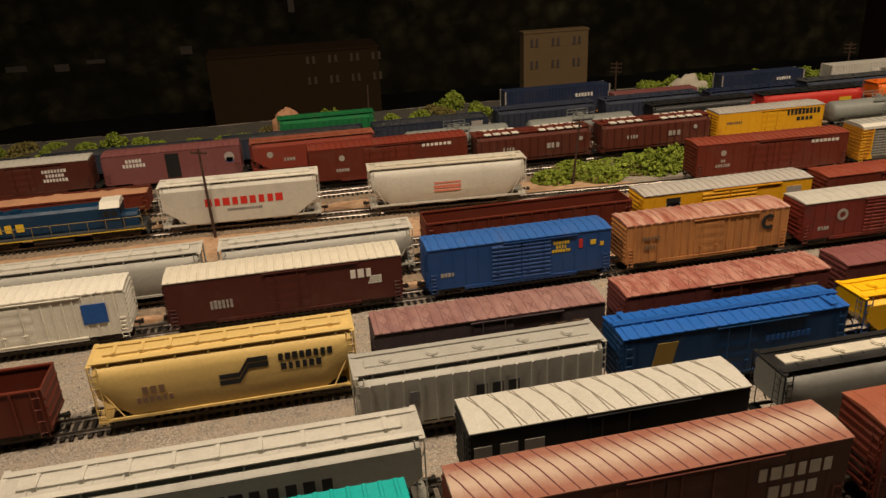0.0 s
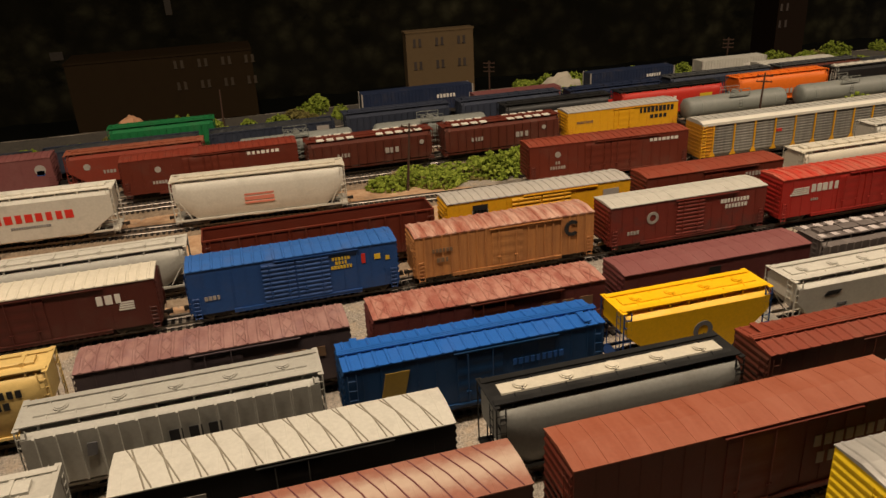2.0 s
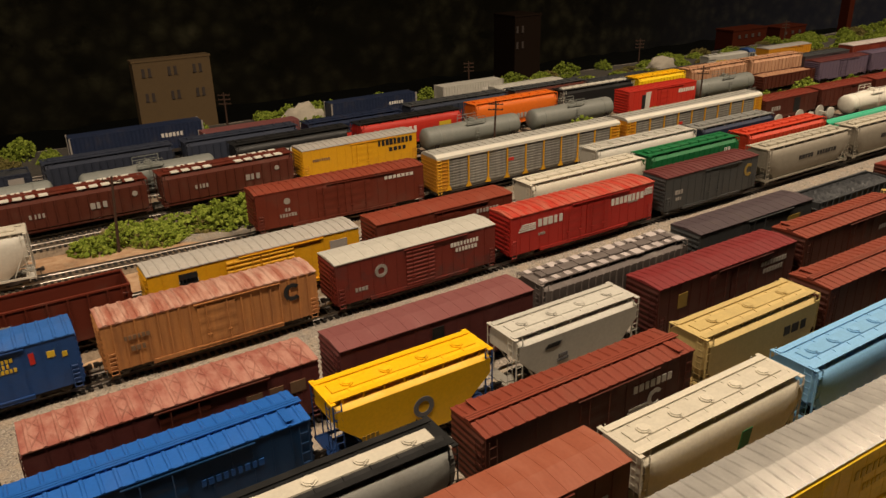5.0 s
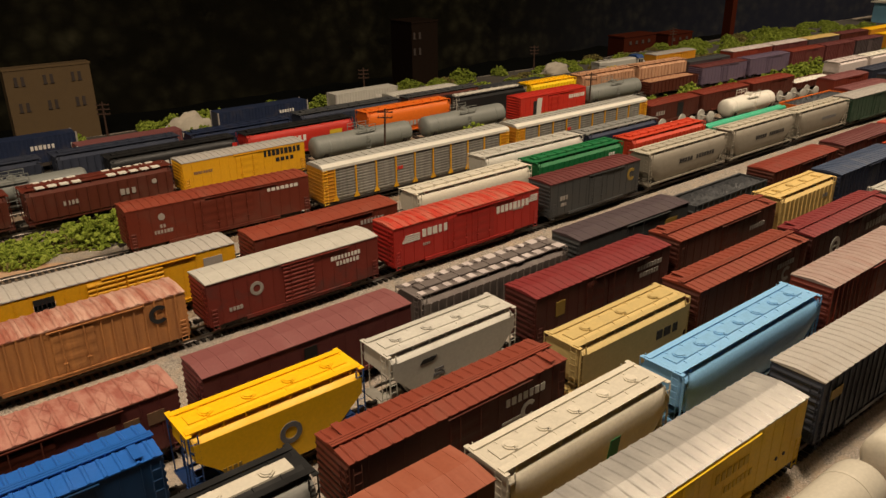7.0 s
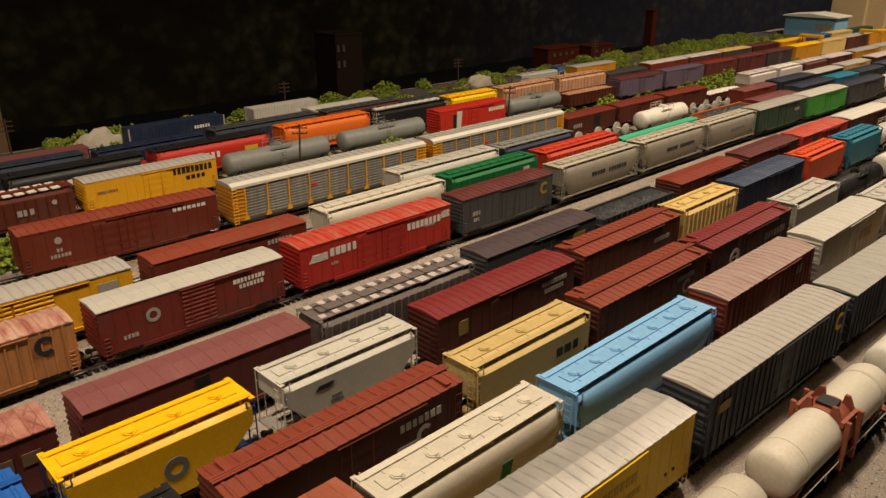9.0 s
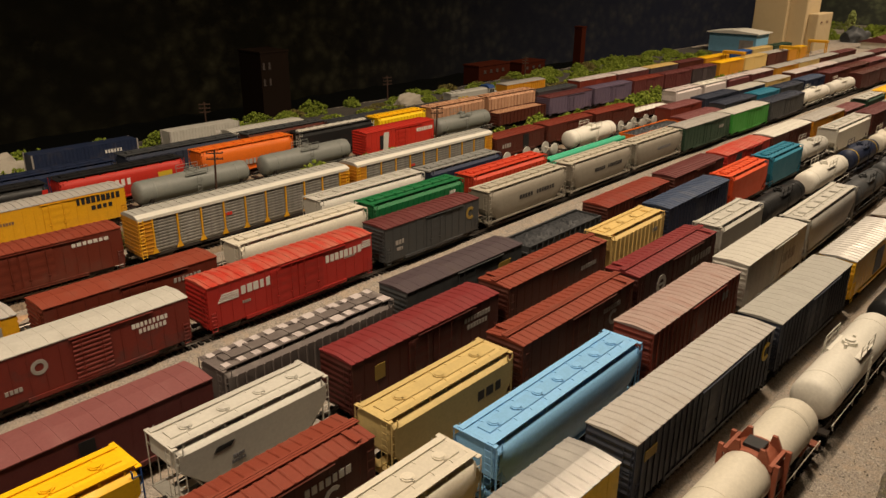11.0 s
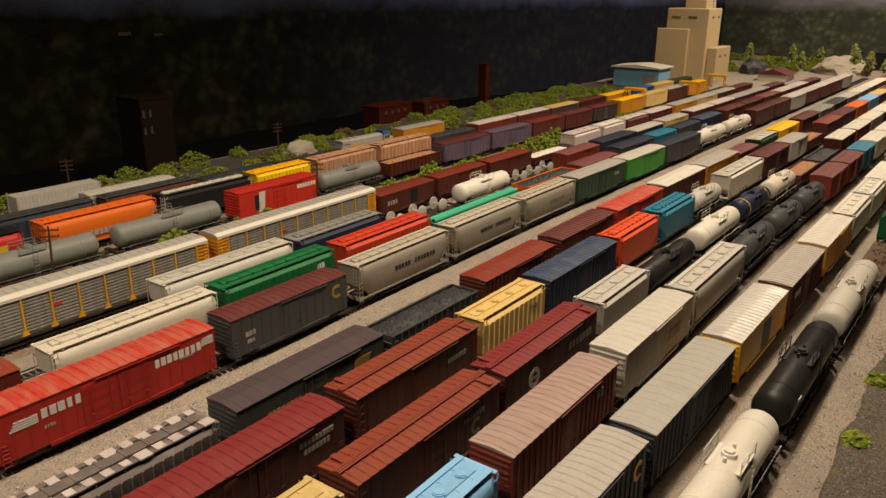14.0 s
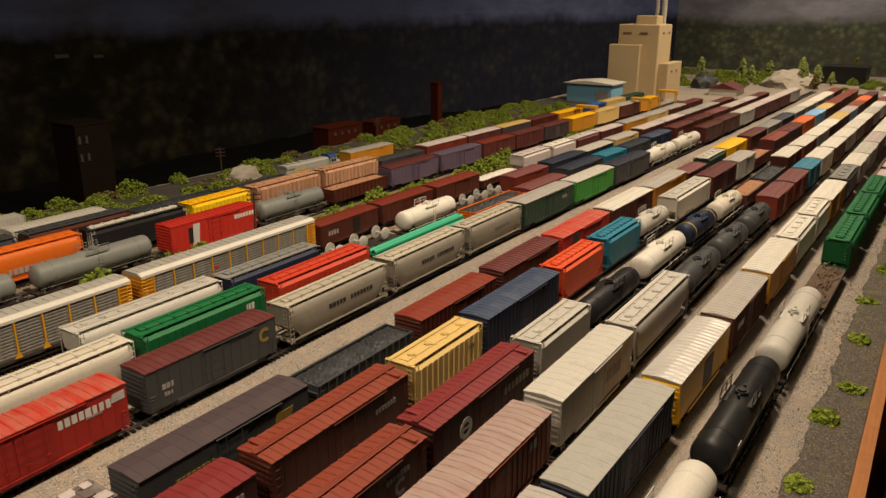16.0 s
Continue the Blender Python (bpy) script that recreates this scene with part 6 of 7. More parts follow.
# coloured turf specks on the verge
for key, rgb_a, rgb_b, count, seed in (("rust_specks", (0.30, 0.13, 0.03), (0.50, 0.30, 0.08), 1500, 21), ("moss_specks", (0.12, 0.16, 0.02), (0.36, 0.38, 0.08), 1700, 22), ("pale_specks", (0.30, 0.27, 0.22), (0.60, 0.55, 0.46), 3200, 23)):
    verts, faces = [], []
    rng = random.Random(seed)
    for n in range(count):
        x = rng.uniform(0.9, 3.2)
        y = 0.081 + 0.050 * rng.random() ** (1.6 if key != "pale_specks" else 0.7) - 0.010 * max(0, x - 1.5)
        if key == "moss_specks" and noise.noise((x * 16, y * 16, 0)) < 0.05:
            continue
        if y < 0.0805:
            continue
        z, q = ground_height(x, y) + 0.0024, rng.uniform(0.0004, 0.0010)
        base = len(verts)
        verts += [(x - q, y - q, z), (x + q, y - q * 0.6, z), (x, y + q, z), (x, y, z + q)]
        faces += [(base, base + 1, base + 3), (base + 1, base + 2, base + 3), (base + 2, base, base + 3)]
    me = bpy.data.meshes.new(key)
    me.from_pydata(verts, [], faces)
    me.materials.append(foliage_material(key, rgb_a, rgb_b))
    tagged(new("turf", me), "scattered %s turf on the verge" % key.replace("_", " "), "turf", kind="stuff")

bm = bmesh.new()
lines = []
for i in range(300):
    x = X_START + (X_END - X_START) * 0.72 * i / 299
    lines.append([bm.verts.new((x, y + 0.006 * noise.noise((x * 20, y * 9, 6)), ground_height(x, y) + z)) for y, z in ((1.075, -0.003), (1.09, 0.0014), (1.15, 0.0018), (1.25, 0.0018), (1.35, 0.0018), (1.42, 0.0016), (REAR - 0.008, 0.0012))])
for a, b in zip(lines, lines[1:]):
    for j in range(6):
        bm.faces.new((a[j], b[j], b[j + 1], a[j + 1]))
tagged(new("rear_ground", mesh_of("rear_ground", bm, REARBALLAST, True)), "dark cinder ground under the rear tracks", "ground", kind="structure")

# sandy dirt between the left-hand tracks
DIRT = paint("orange_dirt", (0.40, 0.235, 0.13), 0.95, 0.7, (0.16, 0.115, 0.08), streak=((0.55, 0.39, 0.25), 0.6, (1, 1, 1)))
for name, xa, xb, ya, yb in (("dirt_patch", -0.9, 0.70, 0.690, 0.985),):
    bm = bmesh.new()
    lines = []
    for i in range(90):
        x = xa + (xb - xa) * i / 89
        taper = min(1.0, 6 * min(i, 89 - i) / 89)
        mid, w = (ya + yb) / 2, (yb - ya) / 2 * taper
        lines.append([bm.verts.new((x, mid + w * k, ground_height(x, mid + w * k) + 0.0016 * (1 - k * k) ** 0.5 + 0.0010 * noise.noise((x * 50, k * 3, 4)))) for k in (-1, -0.9, -0.6, -0.2, 0.2, 0.6, 0.9, 1)])
    for a, b in zip(lines, lines[1:]):
        for j in range(7):
            bm.faces.new((a[j], b[j], b[j + 1], a[j + 1]))
    tagged(new(name, mesh_of(name, bm, DIRT, True)), "sandy orange dirt spread between the tracks", "dirt", kind="structure")

# ---- bushes: clumps of many small irregular tufts ----
ICO = bmesh.new()
bmesh.ops.create_icosphere(ICO, subdivisions=1, radius=1.0)
ICO_V = [v.co.copy() for v in ICO.verts]
ICO_F = [tuple(v.index for v in f.verts) for f in ICO.faces]
ICO.free()


def bush_mesh(seed, rx, ry, rz, tufts, material):
    rng = random.Random(seed)
    verts, faces = [], []
    for n in range(tufts):
        a, q = rng.uniform(0, 6.2832), rng.uniform(0, 1) ** 0.5
        up = rng.uniform(0.0, 1.0) ** 0.8 * math.sqrt(max(0.0, 1 - q * q * 0.9))
        cx, cy, cz = rx * q * math.cos(a), ry * q * math.sin(a), rz * up
        cz += rz * 0.22 * noise.noise((cx * 90 + seed, cy * 90, 0))
        s = rng.uniform(0.0013, 0.0033)
        base = len(verts)
        for v in ICO_V:
            k = s * rng.uniform(0.4, 1.6)
            verts.append((cx + v.x * k, cy + v.y * k, cz + v.z * k * 0.9))
        faces += [tuple(base + i for i in f) for f in ICO_F]
    me = bpy.data.meshes.new("bush")
    me.from_pydata(verts, [], faces)
    me.materials.append(material)
    return me


BUSHES = [bush_mesh(k, 0.030 + 0.006 * (k % 3), 0.022, 0.017 + 0.005 * (k % 4), 270, LEAF) for k in range(6)] + [bush_mesh(20, 0.03, 0.024, 0.016, 250, DRYLEAF)]
SMALL = [bush_mesh(40 + k, 0.010, 0.008, 0.008, 60, LEAF) for k in range(3)]
rng = random.Random(3)


def bush(x, y, size=1.0, pick=None, small=False):
    meshes = SMALL if small else BUSHES
    ob = new("bush", meshes[rng.randrange(len(meshes)) if pick is None else pick])
    ob.matrix_world = Matrix.Translation((x, y, ground_height(x, y) - 0.001)) @ Matrix.Rotation(rng.uniform(0, 6.28), 4, "Z") @ Matrix.Diagonal((size, size, size * rng.uniform(0.8, 1.25), 1))
    tagged(ob, "small green tuft on the gravel" if small else "yellow-green foam foliage bush beside the tracks", "bush", "bushes")


for n in range(26):
    bush(rng.uniform(0.43, 0.66), rng.uniform(0.945, 0.99), rng.uniform(0.75, 1.1))
x = -0.9
while x < 3.4:
    bush(x, rng.uniform(1.345, 1.40), rng.uniform(0.5, 0.95))
    if rng.random() < (0.4 if x < 0.9 else 0.9):
        bush(x, rng.uniform(1.41, 1.46), rng.uniform(0.6, 1.0))
    if x > 2.0:
        bush(x + 0.02, rng.uniform(1.26, 1.34), rng.uniform(0.7, 1.1))
    x += rng.uniform(0.030, 0.070) * (1.0 if x < 0.9 else 0.8)
for x in (0.86, 0.93, 1.05, 1.10, 1.20, 1.26, 1.42, 1.47, 1.55, 1.62, 1.66):
    bush(x, 0.972 + rng.uniform(-0.008, 0.008), rng.uniform(0.7, 1.05))
x = 1.68
while x < 2.9:
    bush(x, 0.965 - 0.028 * max(0, x - 1.7) + rng.uniform(-0.015, 0.015), rng.uniform(0.9, 1.35))
    x += rng.uniform(0.022, 0.04)
for x in (0.98, 1.02, 1.14, 1.17, 1.31, 1.35, 1.38, 1.50, 1.58):
    bush(x, 0.962 + rng.uniform(-0.006, 0.006), rng.uniform(1.1, 1.5))
for k in range(12):
    bush(rng.uniform(0.3, 1.15), rng.uniform(1.40, 1.45), rng.uniform(0.8, 1.1))
for x, y in ((0.10, 0.405), (0.43, 0.598), (0.60, 0.60), (-0.04, 0.405), (0.80, 0.215), (1.055, 0.285), (1.0, 0.21)):
    bush(x, y, 0.55, small=True)
for x, y in ((1.38, 0.112), (1.60, 0.104), (1.46, 0.098), (1.75, 0.11), (1.9, 0.10), (1.25, 0.115), (2.2, 0.11)):
    bush(x, y, 1.35, small=True)


# ---- utility poles ----
def pole(x, y, top, arms, lean, label):
    p = thing("utility_pole", pose(x, y, ground_height(x, y) - 0.001, 0, lean), label, "utility pole", "poles")
    bm = bmesh.new()
    loft(bm, [[(r * math.cos(0.785 * k), r * math.sin(0.785 * k), z) for k in range(8)] for z, r in ((0, 0.0019), (top, 0.0012))])
    part("pole_shaft", bm, POLEWOOD, p)
    for k in range(arms):
        bm = bmesh.new()
        z = top - 0.005 - 0.008 * k
        box(bm, -0.0007, 0.0007, -0.011, 0.011, z - 0.0008, z + 0.0008)
        for j in range(4):
            rod(bm, (0, -0.010 + j * 0.0066, z), (0, -0.010 + j * 0.0066, z + 0.0026), 0.0006, 5)
        part("crossarm", bm, POLEWOOD, p).matrix_basis = pose(0, 0, 0, 0, 0, 60)


pole(-0.017, 0.896, 0.112, 1, -1.5, "slim dark wooden pole beside the tracks")
pole(0.457, 0.944, 0.090, 1, 5, "slim dark wooden pole by the bushes")
pole(1.0, 0.968, 0.098, 2, 3, "dark wooden pole with crossarms between tracks")
pole(1.45, 0.965, 0.100, 2, 2, "dark wooden pole with crossarms between tracks")
pole(0.235, 1.40, 0.070, 0, 2, "thin dark pole behind the yard")
for x in (0.75, 1.29, 1.81, 2.4):
    pole(x, 1.455, 0.062, 3, 0, "reddish-brown pole with three crossarms behind the yard")


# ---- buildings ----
# Near-black brick colours hold the shade these buildings stand in.
UNLITBRICK = paint("unlit_brick", (0.016, 0.0105, 0.0075), 0.9, 0.1, (0.004, 0.003, 0.003))
UNLITRED = paint("unlit_red_brick", (0.055, 0.013, 0.007), 0.9, 0.1, (0.01, 0.008, 0.007))
SHADEDBRICK = paint("shaded_brick", (0.026, 0.017, 0.009), 0.9, 0.15, (0.006, 0.004, 0.003))
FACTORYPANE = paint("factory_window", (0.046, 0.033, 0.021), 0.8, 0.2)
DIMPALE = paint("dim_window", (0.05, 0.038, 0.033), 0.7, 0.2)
for m in (UNLITBRICK, UNLITRED, SHADEDBRICK):
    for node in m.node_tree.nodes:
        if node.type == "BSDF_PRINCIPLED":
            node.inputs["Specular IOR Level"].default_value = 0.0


def window_strip(parent, cells, mat):
    for x, z, w, h, y in cells:
        bm = bmesh.new()
        box(bm, x - w / 2, x + w / 2, y - 0.0012, y + 0.001, z - h / 2, z + h / 2)
        win = part("window", bm, mat, parent)
        bm = bmesh.new()
        box(bm, x - w / 2 - 0.001, x + w / 2 + 0.001, y - 0.0022, y, z - h / 2 - 0.0016, z - h / 2)
        part("sill", bm, mat, win)


def block(name, x0, x1, y0, y1, z1, wall, label, cells, win, cornice=0.004, z0=-0.11):
    b = thing(name, pose(0, 0, 0), label, "building")
    bm = bmesh.new()
    box(bm, x0, x1, y0, y1, z0, z1)
    part("wall", bm, wall, b)
    bm = bmesh.new()
    box(bm, x0 - 0.002, x1 + 0.002, y0 - 0.002, y1 + 0.002, z1, z1 + cornice)
    part("roof", bm, wall, b)
    window_strip(b, [(x, z, w, h, y0) for x, z, w, h in cells], win)
    return b


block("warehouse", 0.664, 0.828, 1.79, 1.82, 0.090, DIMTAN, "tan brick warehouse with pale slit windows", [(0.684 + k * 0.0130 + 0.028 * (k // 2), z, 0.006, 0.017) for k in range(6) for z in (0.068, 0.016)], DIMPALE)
block("factory", -0.07, 0.312, 1.79, 1.92, 0.085, SHADEDBRICK, "long dark brick factory, deep shade in its wall colour", [(0.15 + k * 0.014 + 0.022 * (k // 2), z, 0.006, 0.015) for k in range(8) for z in (0.068, 0.022)], FACTORYPANE)
block("brick_house", 1.632, 1.72, 1.735, 1.83, 0.115, UNLITBRICK, "dark brick house, shade in its wall colour, pale windows", [(1.640 + 0.018 * k, z, 0.006, 0.016) for k in range(2) for z in (0.083, 0.042)], DIMPALE)
block("brick_shed", 2.28, 2.435, 1.54, 1.60, 0.040, UNLITRED, "low red-brown brick shed behind the bushes", [(2.31 + 0.03 * k, 0.024, 0.010, 0.008) for k in range(4)], DIMPALE)
block("brick_shed", 2.50, 2.63, 1.54, 1.60, 0.030, UNLITRED, "small red-brown brick shed behind the bushes", [(2.53 + 0.035 * k, 0.016, 0.010, 0.007) for k in range(3)], DIMPALE)
block("red_tower", 2.835, 2.862, 1.53, 1.56, 0.125, UNLITRED, "slim dark red tower behind the bushes", [], M_PALE)

elevator = thing("grain_elevator", pose(0.04, 0.003, 0), "tall cream concrete grain elevator", "building")
for name, x0, x1, y0, y1, z1 in (("wall", 3.80, 3.97, 1.10, 1.275, 0.305), ("headhouse", 3.85, 3.93, 1.13, 1.22, 0.340), ("annex", 3.765, 3.7995, 1.165, 1.30, 0.225), ("side_bin", 3.83, 4.02, 1.06, 1.10, 0.150)):
    bm = bmesh.new()
    box(bm, x0, x1, y0, y1, 0, z1)
    bmesh.ops.bevel(bm, geom=bm.edges[:], offset=0.003, segments=1, affect="EDGES")
    part(name, bm, CONCRETE, elevator)
for x, y, z in ((3.799, 1.235, 0.27), (3.799, 1.165, 0.27), (3.86, 1.099, 0.27), (3.93, 1.099, 0.27), (3.88, 1.059, 0.115), (3.95, 1.059, 0.115)):
    bm = bmesh.new()
    if x < 3.8:
        box(bm, x - 0.0015, x + 0.002, y - 0.018, y + 0.018, z - 0.004, z + 0.004)
    else:
        box(bm, x - 0.008, x + 0.008, y - 0.0015, y + 0.002, z - 0.004, z + 0.004)
    part("window", bm, M_DULL, elevator)
bm = bmesh.new()
for dy in (0, 0.03):
    rod(bm, (3.95, 1.135 + dy, 0.30), (3.95, 1.135 + dy, 0.48), 0.011 - dy * 0.1, 12)
part("stack", bm, LIGHTGREY, elevator, "pale grey stacks")

hut = thing("hut", pose(3.60, 1.285, 0), "small blue shed with a white flat roof", "building")
bm = bmesh.new()
box(bm, -0.03, 0.10, -0.095, 0.095, 0, 0.078)
part("wall", bm, HUTBLUE, hut)
bm = bmesh.new()
prism(bm, [(-0.105, 0.078), (0.105, 0.078), (0.105, 0.082), (0, 0.092), (-0.105, 0.082)], -0.04, 0.11)
part("roof", bm, WHITE, hut)
bm = bmesh.new()
box(bm, -0.032, -0.0295, -0.085, -0.03, 0.005, 0.055)
part("door", bm, M_PALE, hut)
cottage = thing("cottage", pose(4.22, 0.90, 0), "low white cottage with a red roof", "building")
bm = bmesh.new()
box(bm, -0.06, 0.08, -0.06, 0.06, 0, 0.03)
part("wall", bm, WHITE, cottage)
bm = bmesh.new()
prism(bm, [(-0.07, 0.03), (0.07, 0.03), (0.0, 0.055)], -0.07, 0.09)
part("roof", bm, MAROON, cottage)


def gantry(x, y, label):
    g = thing("loading_gantry", pose(x, y, 0.003), label, "gantry", "gantries")
    for dy in (-0.03, 0.03):
        for dx in (-0.010, 0.010):
            bm = bmesh.new()
            box(bm, dx - 0.0015, dx + 0.0015, dy - 0.0015, dy + 0.0015, 0, 0.068)
            part("leg", bm, GOLDEN, g)
    bm = bmesh.new()
    box(bm, -0.013, 0.013, -0.034, 0.034, 0.066, 0.074)
    part("beam", bm, GOLDEN, g)


gantry(2.95, 1.03, "golden-yellow loading gantry over the tracks")
gantry(3.25, 0.955, "golden-yellow loading gantry over the tracks")
gantry(3.55, 0.955, "golden-yellow loading gantry over the tracks")


def boulder(x, y, rx, ry, rz, seed, material, label):
    bm = bmesh.new()
    bmesh.ops.create_icosphere(bm, subdivisions=4, radius=1.0)
    for v in bm.verts:
        k = 1 + 0.28 * noise.noise(v.co * 2.1 + Vector((seed, 0, 0))) + 0.10 * noise.noise(v.co * 6 + Vector((seed, 4, 0)))
        v.co = Vector((v.co.x * rx * k, v.co.y * ry * k, max(-0.2 * rz, v.co.z * rz * k)))
    ob = new("boulder", mesh_of("boulder", bm, material, True))
    ob.matrix_world = pose(x, y, ground_height(x, y) - 0.002)
    tagged(ob, label, "rock")


boulder(0.87, 1.385, 0.046, 0.022, 0.040, 1, ROCK, "pale plaster boulder among the bushes")
boulder(1.80, 1.37, 0.05, 0.02, 0.033, 2, ROCK, "pale grey plaster boulder among the bushes")
boulder(0.085, 1.375, 0.030, 0.02, 0.045, 3, SAND, "sandy yellow rock among the bushes")
boulder(4.78, 0.72, 0.20, 0.13, 0.075, 5, ROCK, "long pale rock outcrop at the yard's end")
# Dark grey paint stands in for shade on the next two mounds.
boulder(4.46, 1.06, 0.09, 0.06, 0.065, 6, DARK, "dark shaded rock mound at the yard's end")
boulder(4.42, 1.24, 0.09, 0.06, 0.075, 7, DARK, "dark shaded rock mound at the yard's end")
for k in range(40):
    bush(rng.uniform(4.5, 5.2), rng.uniform(0.85, 1.55), rng.uniform(1.0, 2.0), rng.choice((0, 2, 4, 6)))
for k in range(14):
    bush(rng.uniform(4.5, 5.1), rng.uniform(0.25, 0.5), rng.uniform(0.8, 1.3))


def tree_thing(x, y, tall, seed, leaf):
    """Small model tree: tapered trunk, a few limbs, crown of many loose leaf clumps."""
    r = random.Random(seed)
    t = thing("tree", pose(x, y, ground_height(x, y) - 0.002), "small light-green model tree at the yard's end" if leaf is LEAF else "small olive-brown model tree at the yard's end", "tree", "trees")
    bm = bmesh.new()
    rod(bm, (0, 0, 0), (0.002, 0.001, tall * 0.75), 0.0035, 7)
    for k in range(5):
        a, z = r.uniform(0, 6.28), tall * r.uniform(0.3, 0.6)
        rod(bm, (0, 0, z), (tall * 0.2 * math.cos(a), tall * 0.2 * math.sin(a), z + tall * 0.14), 0.0016, 5)
    part("trunk", bm, POLEWOOD, t)
    verts, faces = [], []
    for k in range(210):
        u = r.random() ** 0.8
        a, q = r.uniform(0, 6.28), tall * 0.30 * (1 - u * 0.8) * r.uniform(0.3, 1.15)
        cx, cy, cz = q * math.cos(a), q * math.sin(a), tall * (0.28 + 0.74 * u) + r.uniform(-0.004, 0.004)
        size = r.uniform(0.0025, 0.0065)
        base = len(verts)
        for v in ICO_V:
            k2 = size * r.uniform(0.4, 1.5)
            verts.append((cx + v.x * k2, cy + v.y * k2, cz + v.z * k2))
        faces += [tuple(base + i for i in f) for f in ICO_F]
    me = bpy.data.meshes.new("crown")
    me.from_pydata(verts, [], faces)
    me.materials.append(leaf)
    crown = new("crown", me)
    crown.parent = t


PALELEAF = foliage_material("pale_leaf", (0.24, 0.30, 0.07), (0.60, 0.64, 0.26))
for n, (x, y, tall) in enumerate(((4.72, 0.665, 0.115), (4.80, 0.615, 0.10), (4.66, 0.60, 0.07), (5.02, 0.72, 0.12), (5.15, 0.90, 0.09), (5.05, 1.02, 0.10), (4.75, 1.34, 0.13), (4.62, 1.26, 0.10), (4.9, 1.20, 0.11), (4.85, 0.93, 0.08), (5.3, 0.5, 0.11), (5.25, 0.30, 0.12), (5.35, 0.15, 0.10), (4.9, 0.56, 0.06))):
    tree_thing(x, y, tall, 60 + n, DRYLEAF if n % 4 == 2 else PALELEAF)
block("engine_shed", 5.0, 5.2, 0.42, 0.62, 0.085, BLACK, "dark shed at the yard's end", [], M_PALE, z0=0.0)

# ---- fascia, shelf and room ----
fascia = thing("fascia", pose(0, 0, 0), "orange-brown wooden edge board of the layout", "edge board", kind="structure")
bm = bmesh.new()
box(bm, X_START, X_END, 0.067, 0.0788, -0.10, 0.007)
part("board", bm, WOOD, fascia)
bm = bmesh.new()
box(bm, X_START, X_END, 0.0795, REAR - 0.02, -0.06, -0.012)
tagged(new("table_top", mesh_of("table_top", bm, DARK)), "dark plywood table carrying the layout", "table top", kind="structure")
shelf = thing("shelf", pose(0, 0, 0), "wooden shelf with a cardboard tray below the edge", "shelf")
bm = bmesh.new()
box(bm, 0.9, 2.6, -0.30, 0.0665, -0.16, -0.145)
part("board", bm, WOOD, shelf)
bm = bmesh.new()
for x0, x1, y0, y1 in ((1.42, 1.43, -0.15, 0.05), (1.62, 1.63, -0.15, 0.05), (1.43, 1.62, -0.15, -0.14), (1.43, 1.62, 0.04, 0.05)):
    box(bm, x0, x1, y0, y1, -0.145, -0.07)
ob = new("tray", mesh_of("tray", bm, TANHOP))
tagged(ob, "tan cardboard tray on the shelf", "tray")


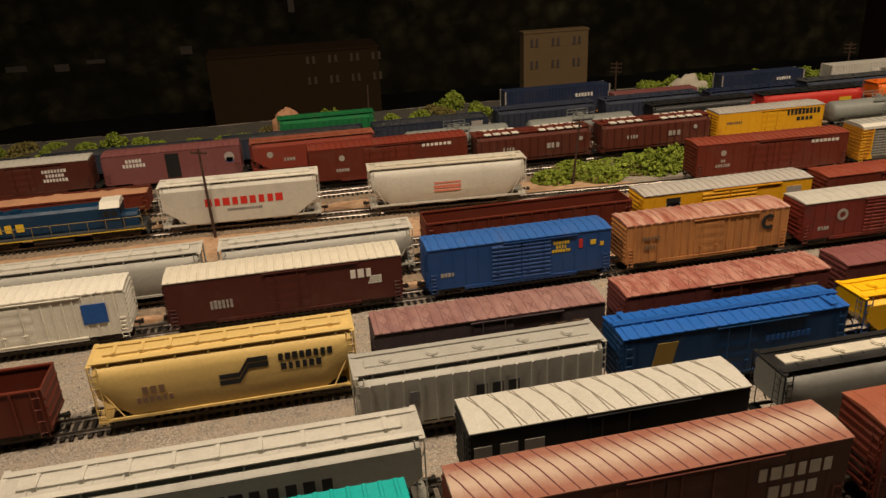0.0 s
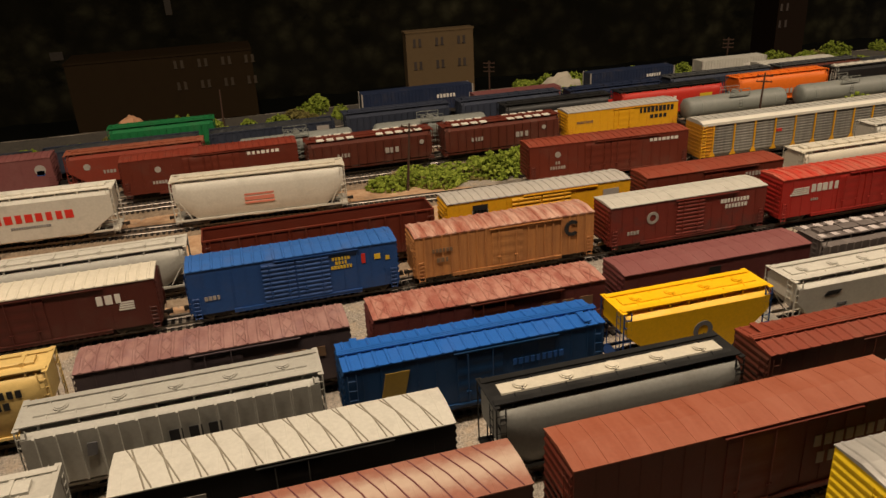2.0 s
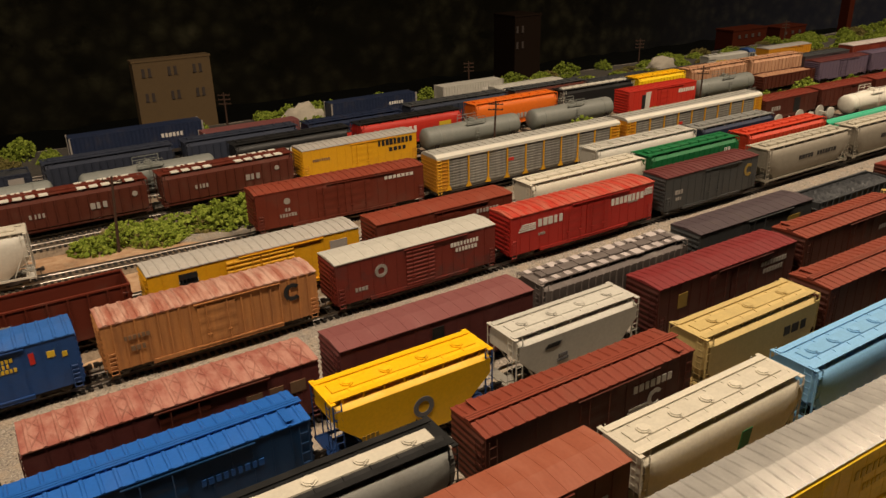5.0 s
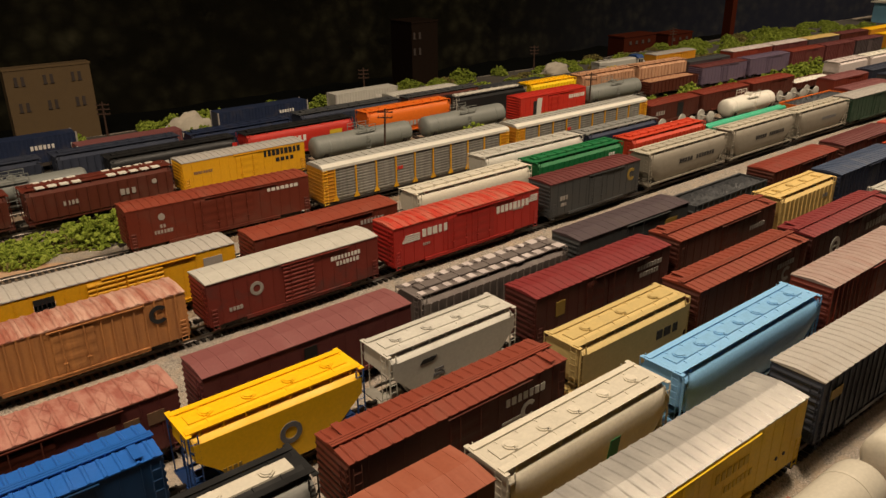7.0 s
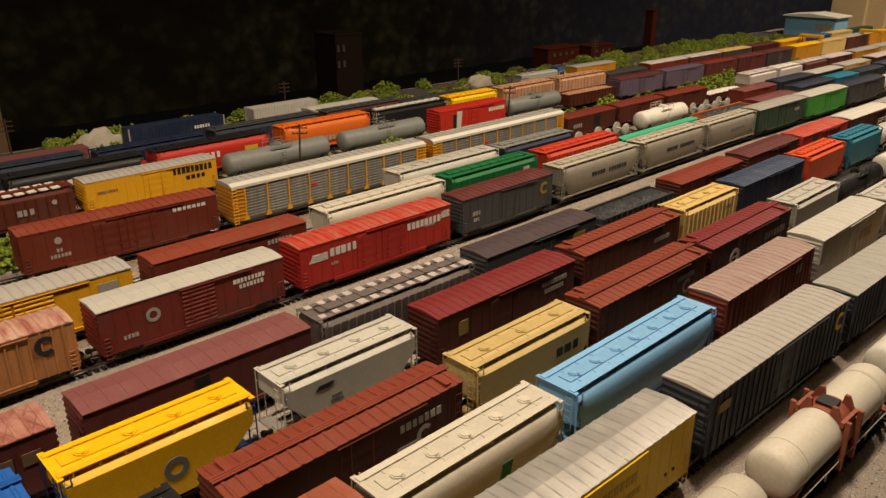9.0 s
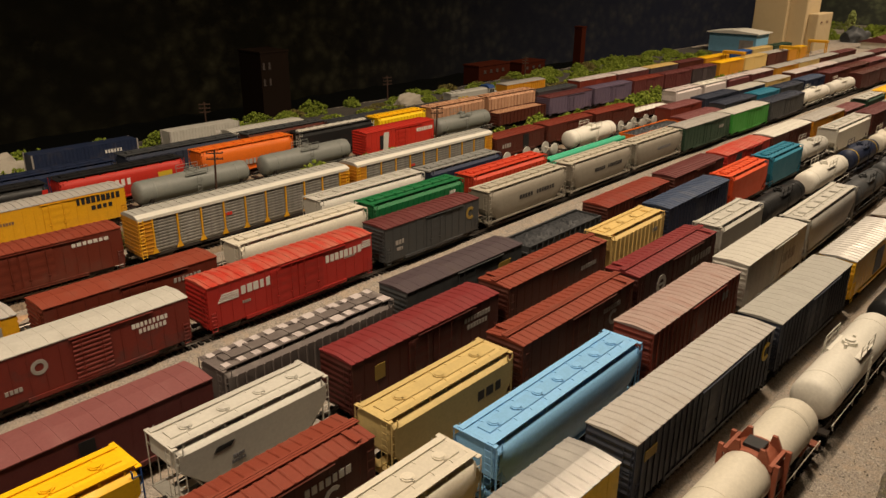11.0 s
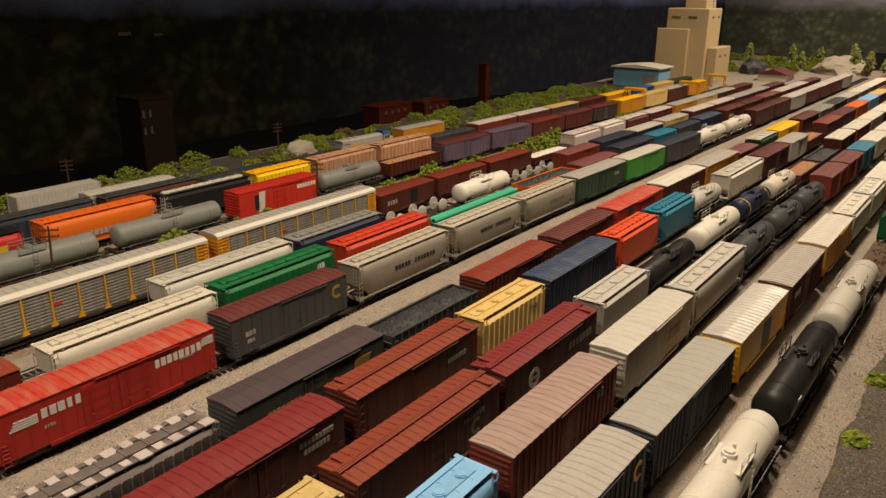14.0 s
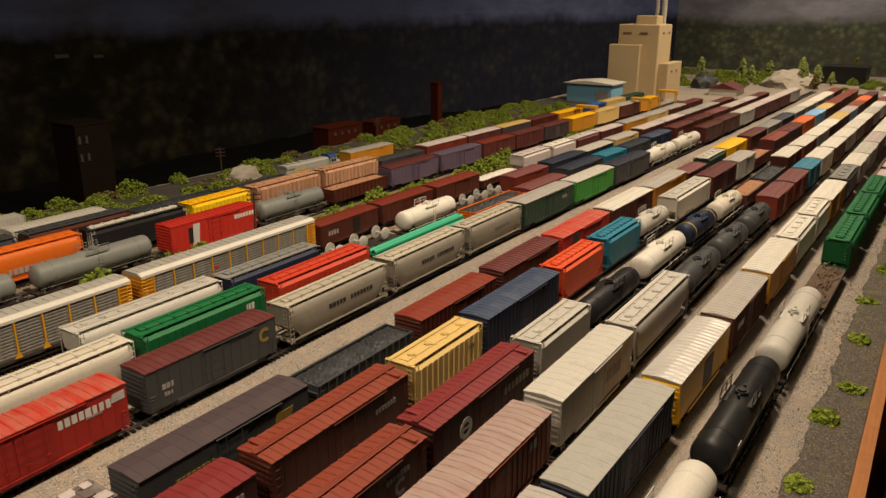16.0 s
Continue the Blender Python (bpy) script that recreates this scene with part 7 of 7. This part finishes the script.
def backdrop_material(key, haze, hills, line, spread, grain, far_haze):
    """Printed scenic backdrop: wooded hills below, clouded dusk sky above, bluer towards the yard's far end as painted
    light falloff.
    """
    m, tree, bsdf = nodes_of(key)
    co = tree.nodes.new("ShaderNodeTexCoord")
    sep = tree.nodes.new("ShaderNodeSeparateXYZ")
    link(tree, co.outputs["Object"], sep.inputs[0])
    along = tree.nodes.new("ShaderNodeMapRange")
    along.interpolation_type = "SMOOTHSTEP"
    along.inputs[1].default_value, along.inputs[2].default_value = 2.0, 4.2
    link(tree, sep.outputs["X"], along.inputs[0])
    ridge = noise_node(tree, 2.2, 5, (1, 1, 0.3))
    trees = noise_node(tree, grain, 6, (1, 1, 1.3), 0.66)
    crowns = tree.nodes.new("ShaderNodeTexVoronoi")
    crowns.inputs["Scale"].default_value = grain * 2.2
    link(tree, co.outputs["Object"], crowns.inputs["Vector"])
    clouds = noise_node(tree, 4, 4, (1, 1, 2.2))
    slopes = noise_node(tree, 3.2, 4, (1, 1, 2.0))
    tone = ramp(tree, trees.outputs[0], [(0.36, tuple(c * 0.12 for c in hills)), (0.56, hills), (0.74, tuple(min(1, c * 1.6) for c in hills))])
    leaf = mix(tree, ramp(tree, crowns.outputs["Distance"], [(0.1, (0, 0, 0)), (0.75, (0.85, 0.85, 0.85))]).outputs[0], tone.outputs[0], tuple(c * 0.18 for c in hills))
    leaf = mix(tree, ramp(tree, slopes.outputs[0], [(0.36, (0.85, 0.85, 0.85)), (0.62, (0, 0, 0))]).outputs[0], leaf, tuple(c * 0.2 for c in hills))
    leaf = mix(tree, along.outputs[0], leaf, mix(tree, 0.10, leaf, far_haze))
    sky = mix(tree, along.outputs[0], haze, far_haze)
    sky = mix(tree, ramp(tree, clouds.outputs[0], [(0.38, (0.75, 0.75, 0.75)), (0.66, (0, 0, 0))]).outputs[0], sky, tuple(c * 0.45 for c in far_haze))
    add = tree.nodes.new("ShaderNodeMath")
    add.operation = "MULTIPLY_ADD"
    link(tree, ridge.outputs[0], add.inputs[0])
    add.inputs[1].default_value = -spread
    link(tree, sep.outputs["Z"], add.inputs[2])
    rough_edge = tree.nodes.new("ShaderNodeMath")
    rough_edge.operation = "MULTIPLY_ADD"
    link(tree, trees.outputs[0], rough_edge.inputs[0])
    rough_edge.inputs[1].default_value = -0.08
    link(tree, add.outputs[0], rough_edge.inputs[2])
    edge = tree.nodes.new("ShaderNodeMapRange")
    edge.inputs[1].default_value, edge.inputs[2].default_value = line - spread / 2 - 0.07, line - spread / 2 - 0.01
    link(tree, rough_edge.outputs[0], edge.inputs[0])
    link(tree, mix(tree, edge.outputs[0], leaf, sky), bsdf.inputs["Base Color"])
    bsdf.inputs["Roughness"].default_value = 0.9
    bsdf.inputs["Specular IOR Level"].default_value = 0.05
    return m


# Darker variant of the hill print; the missing lamplight is in its colours.
DIM_PRINT = backdrop_material("dimmed_printed_backdrop", (0.034, 0.037, 0.042), (0.030, 0.028, 0.016), 0.315, 0.12, 11, (0.14, 0.17, 0.33))
HILL_PRINT = backdrop_material("hazy_printed_backdrop", (0.36, 0.37, 0.44), (0.19, 0.225, 0.105), 0.30, 0.07, 13, (0.36, 0.37, 0.44))
PRINTHOUSE = paint("printed_house", (0.045, 0.037, 0.030), 0.9, 0.5, (0.03, 0.03, 0.025))
for x, z, w, t in ((-0.564, 0.045, 0.05, 0.014), (-0.456, 0.040, 0.035, 0.018), (-0.373, 0.050, 0.045, 0.010), (-0.146, 0.062, 0.03, 0.02), (0.137, 0.165, 0.016, 0.05), (1.875, 0.244, 0.04, 0.010), (1.987, 0.238, 0.03, 0.008)):
    house = bmesh.new()
    prism(house, [(BACK - 0.0512, z - t / 2), (BACK - 0.0504, z - t / 2), (BACK - 0.0504, z + t / 2), (BACK - 0.0512, z + t / 2)], x - w / 2, x + w / 2)
    tagged(new("printed_house", mesh_of("printed_house", house, PRINTHOUSE)), "faint pale house printed on the dark backdrop", "backdrop", kind="structure")
BEND = ((3.1, BACK - 0.05), (X_END - 0.022, 1.56))
bm = bmesh.new()
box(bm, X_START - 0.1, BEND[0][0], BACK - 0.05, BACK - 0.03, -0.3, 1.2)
tagged(new("backdrop_long", mesh_of("backdrop_long", bm, DIM_PRINT)), "printed backdrop of wooded hills, darkened as unlit", "backdrop", kind="structure")
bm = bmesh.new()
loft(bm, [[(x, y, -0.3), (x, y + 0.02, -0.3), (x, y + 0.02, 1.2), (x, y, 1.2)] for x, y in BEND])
tagged(new("backdrop_bend", mesh_of("backdrop_bend", bm, DIM_PRINT)), "navy printed backdrop, darkened as unlit, bending in behind the elevator", "backdrop", kind="structure")
bm = bmesh.new()
box(bm, X_END - 0.02, X_END, -1.2, BACK - 0.051, -0.3, 1.2)
tagged(new("backdrop_end", mesh_of("backdrop_end", bm, HILL_PRINT)), "printed backdrop of wooded hills under grey cloud", "backdrop", kind="structure")
ROOMWALL = paint("room_wall", (0.22, 0.19, 0.16), 0.9, 0.2)
for name, b in (("wall_south", (-3.2, 7, -2.6, -2.5, -1.0, 2.4)), ("wall_west", (-3.2, -3.1, -2.5, 2.6, -1.0, 2.4)), ("wall_east", (7, 7.1, -2.6, 2.7, -1.0, 2.4)), ("wall_north", (-3.2, 7, 2.6, 2.7, -1.0, 2.4)), ("ceiling", (-3.2, 7.1, -2.6, 2.7, 2.4, 2.5)), ("floor", (-3.2, 7.1, -2.6, 2.7, -1.1, -1.0))):
    bm = bmesh.new()
    box(bm, *b)
    tagged(new(name, mesh_of(name, bm, ROOMWALL)), "plain dark room %s" % name.split("_")[0], name.split("_")[0], kind="structure")
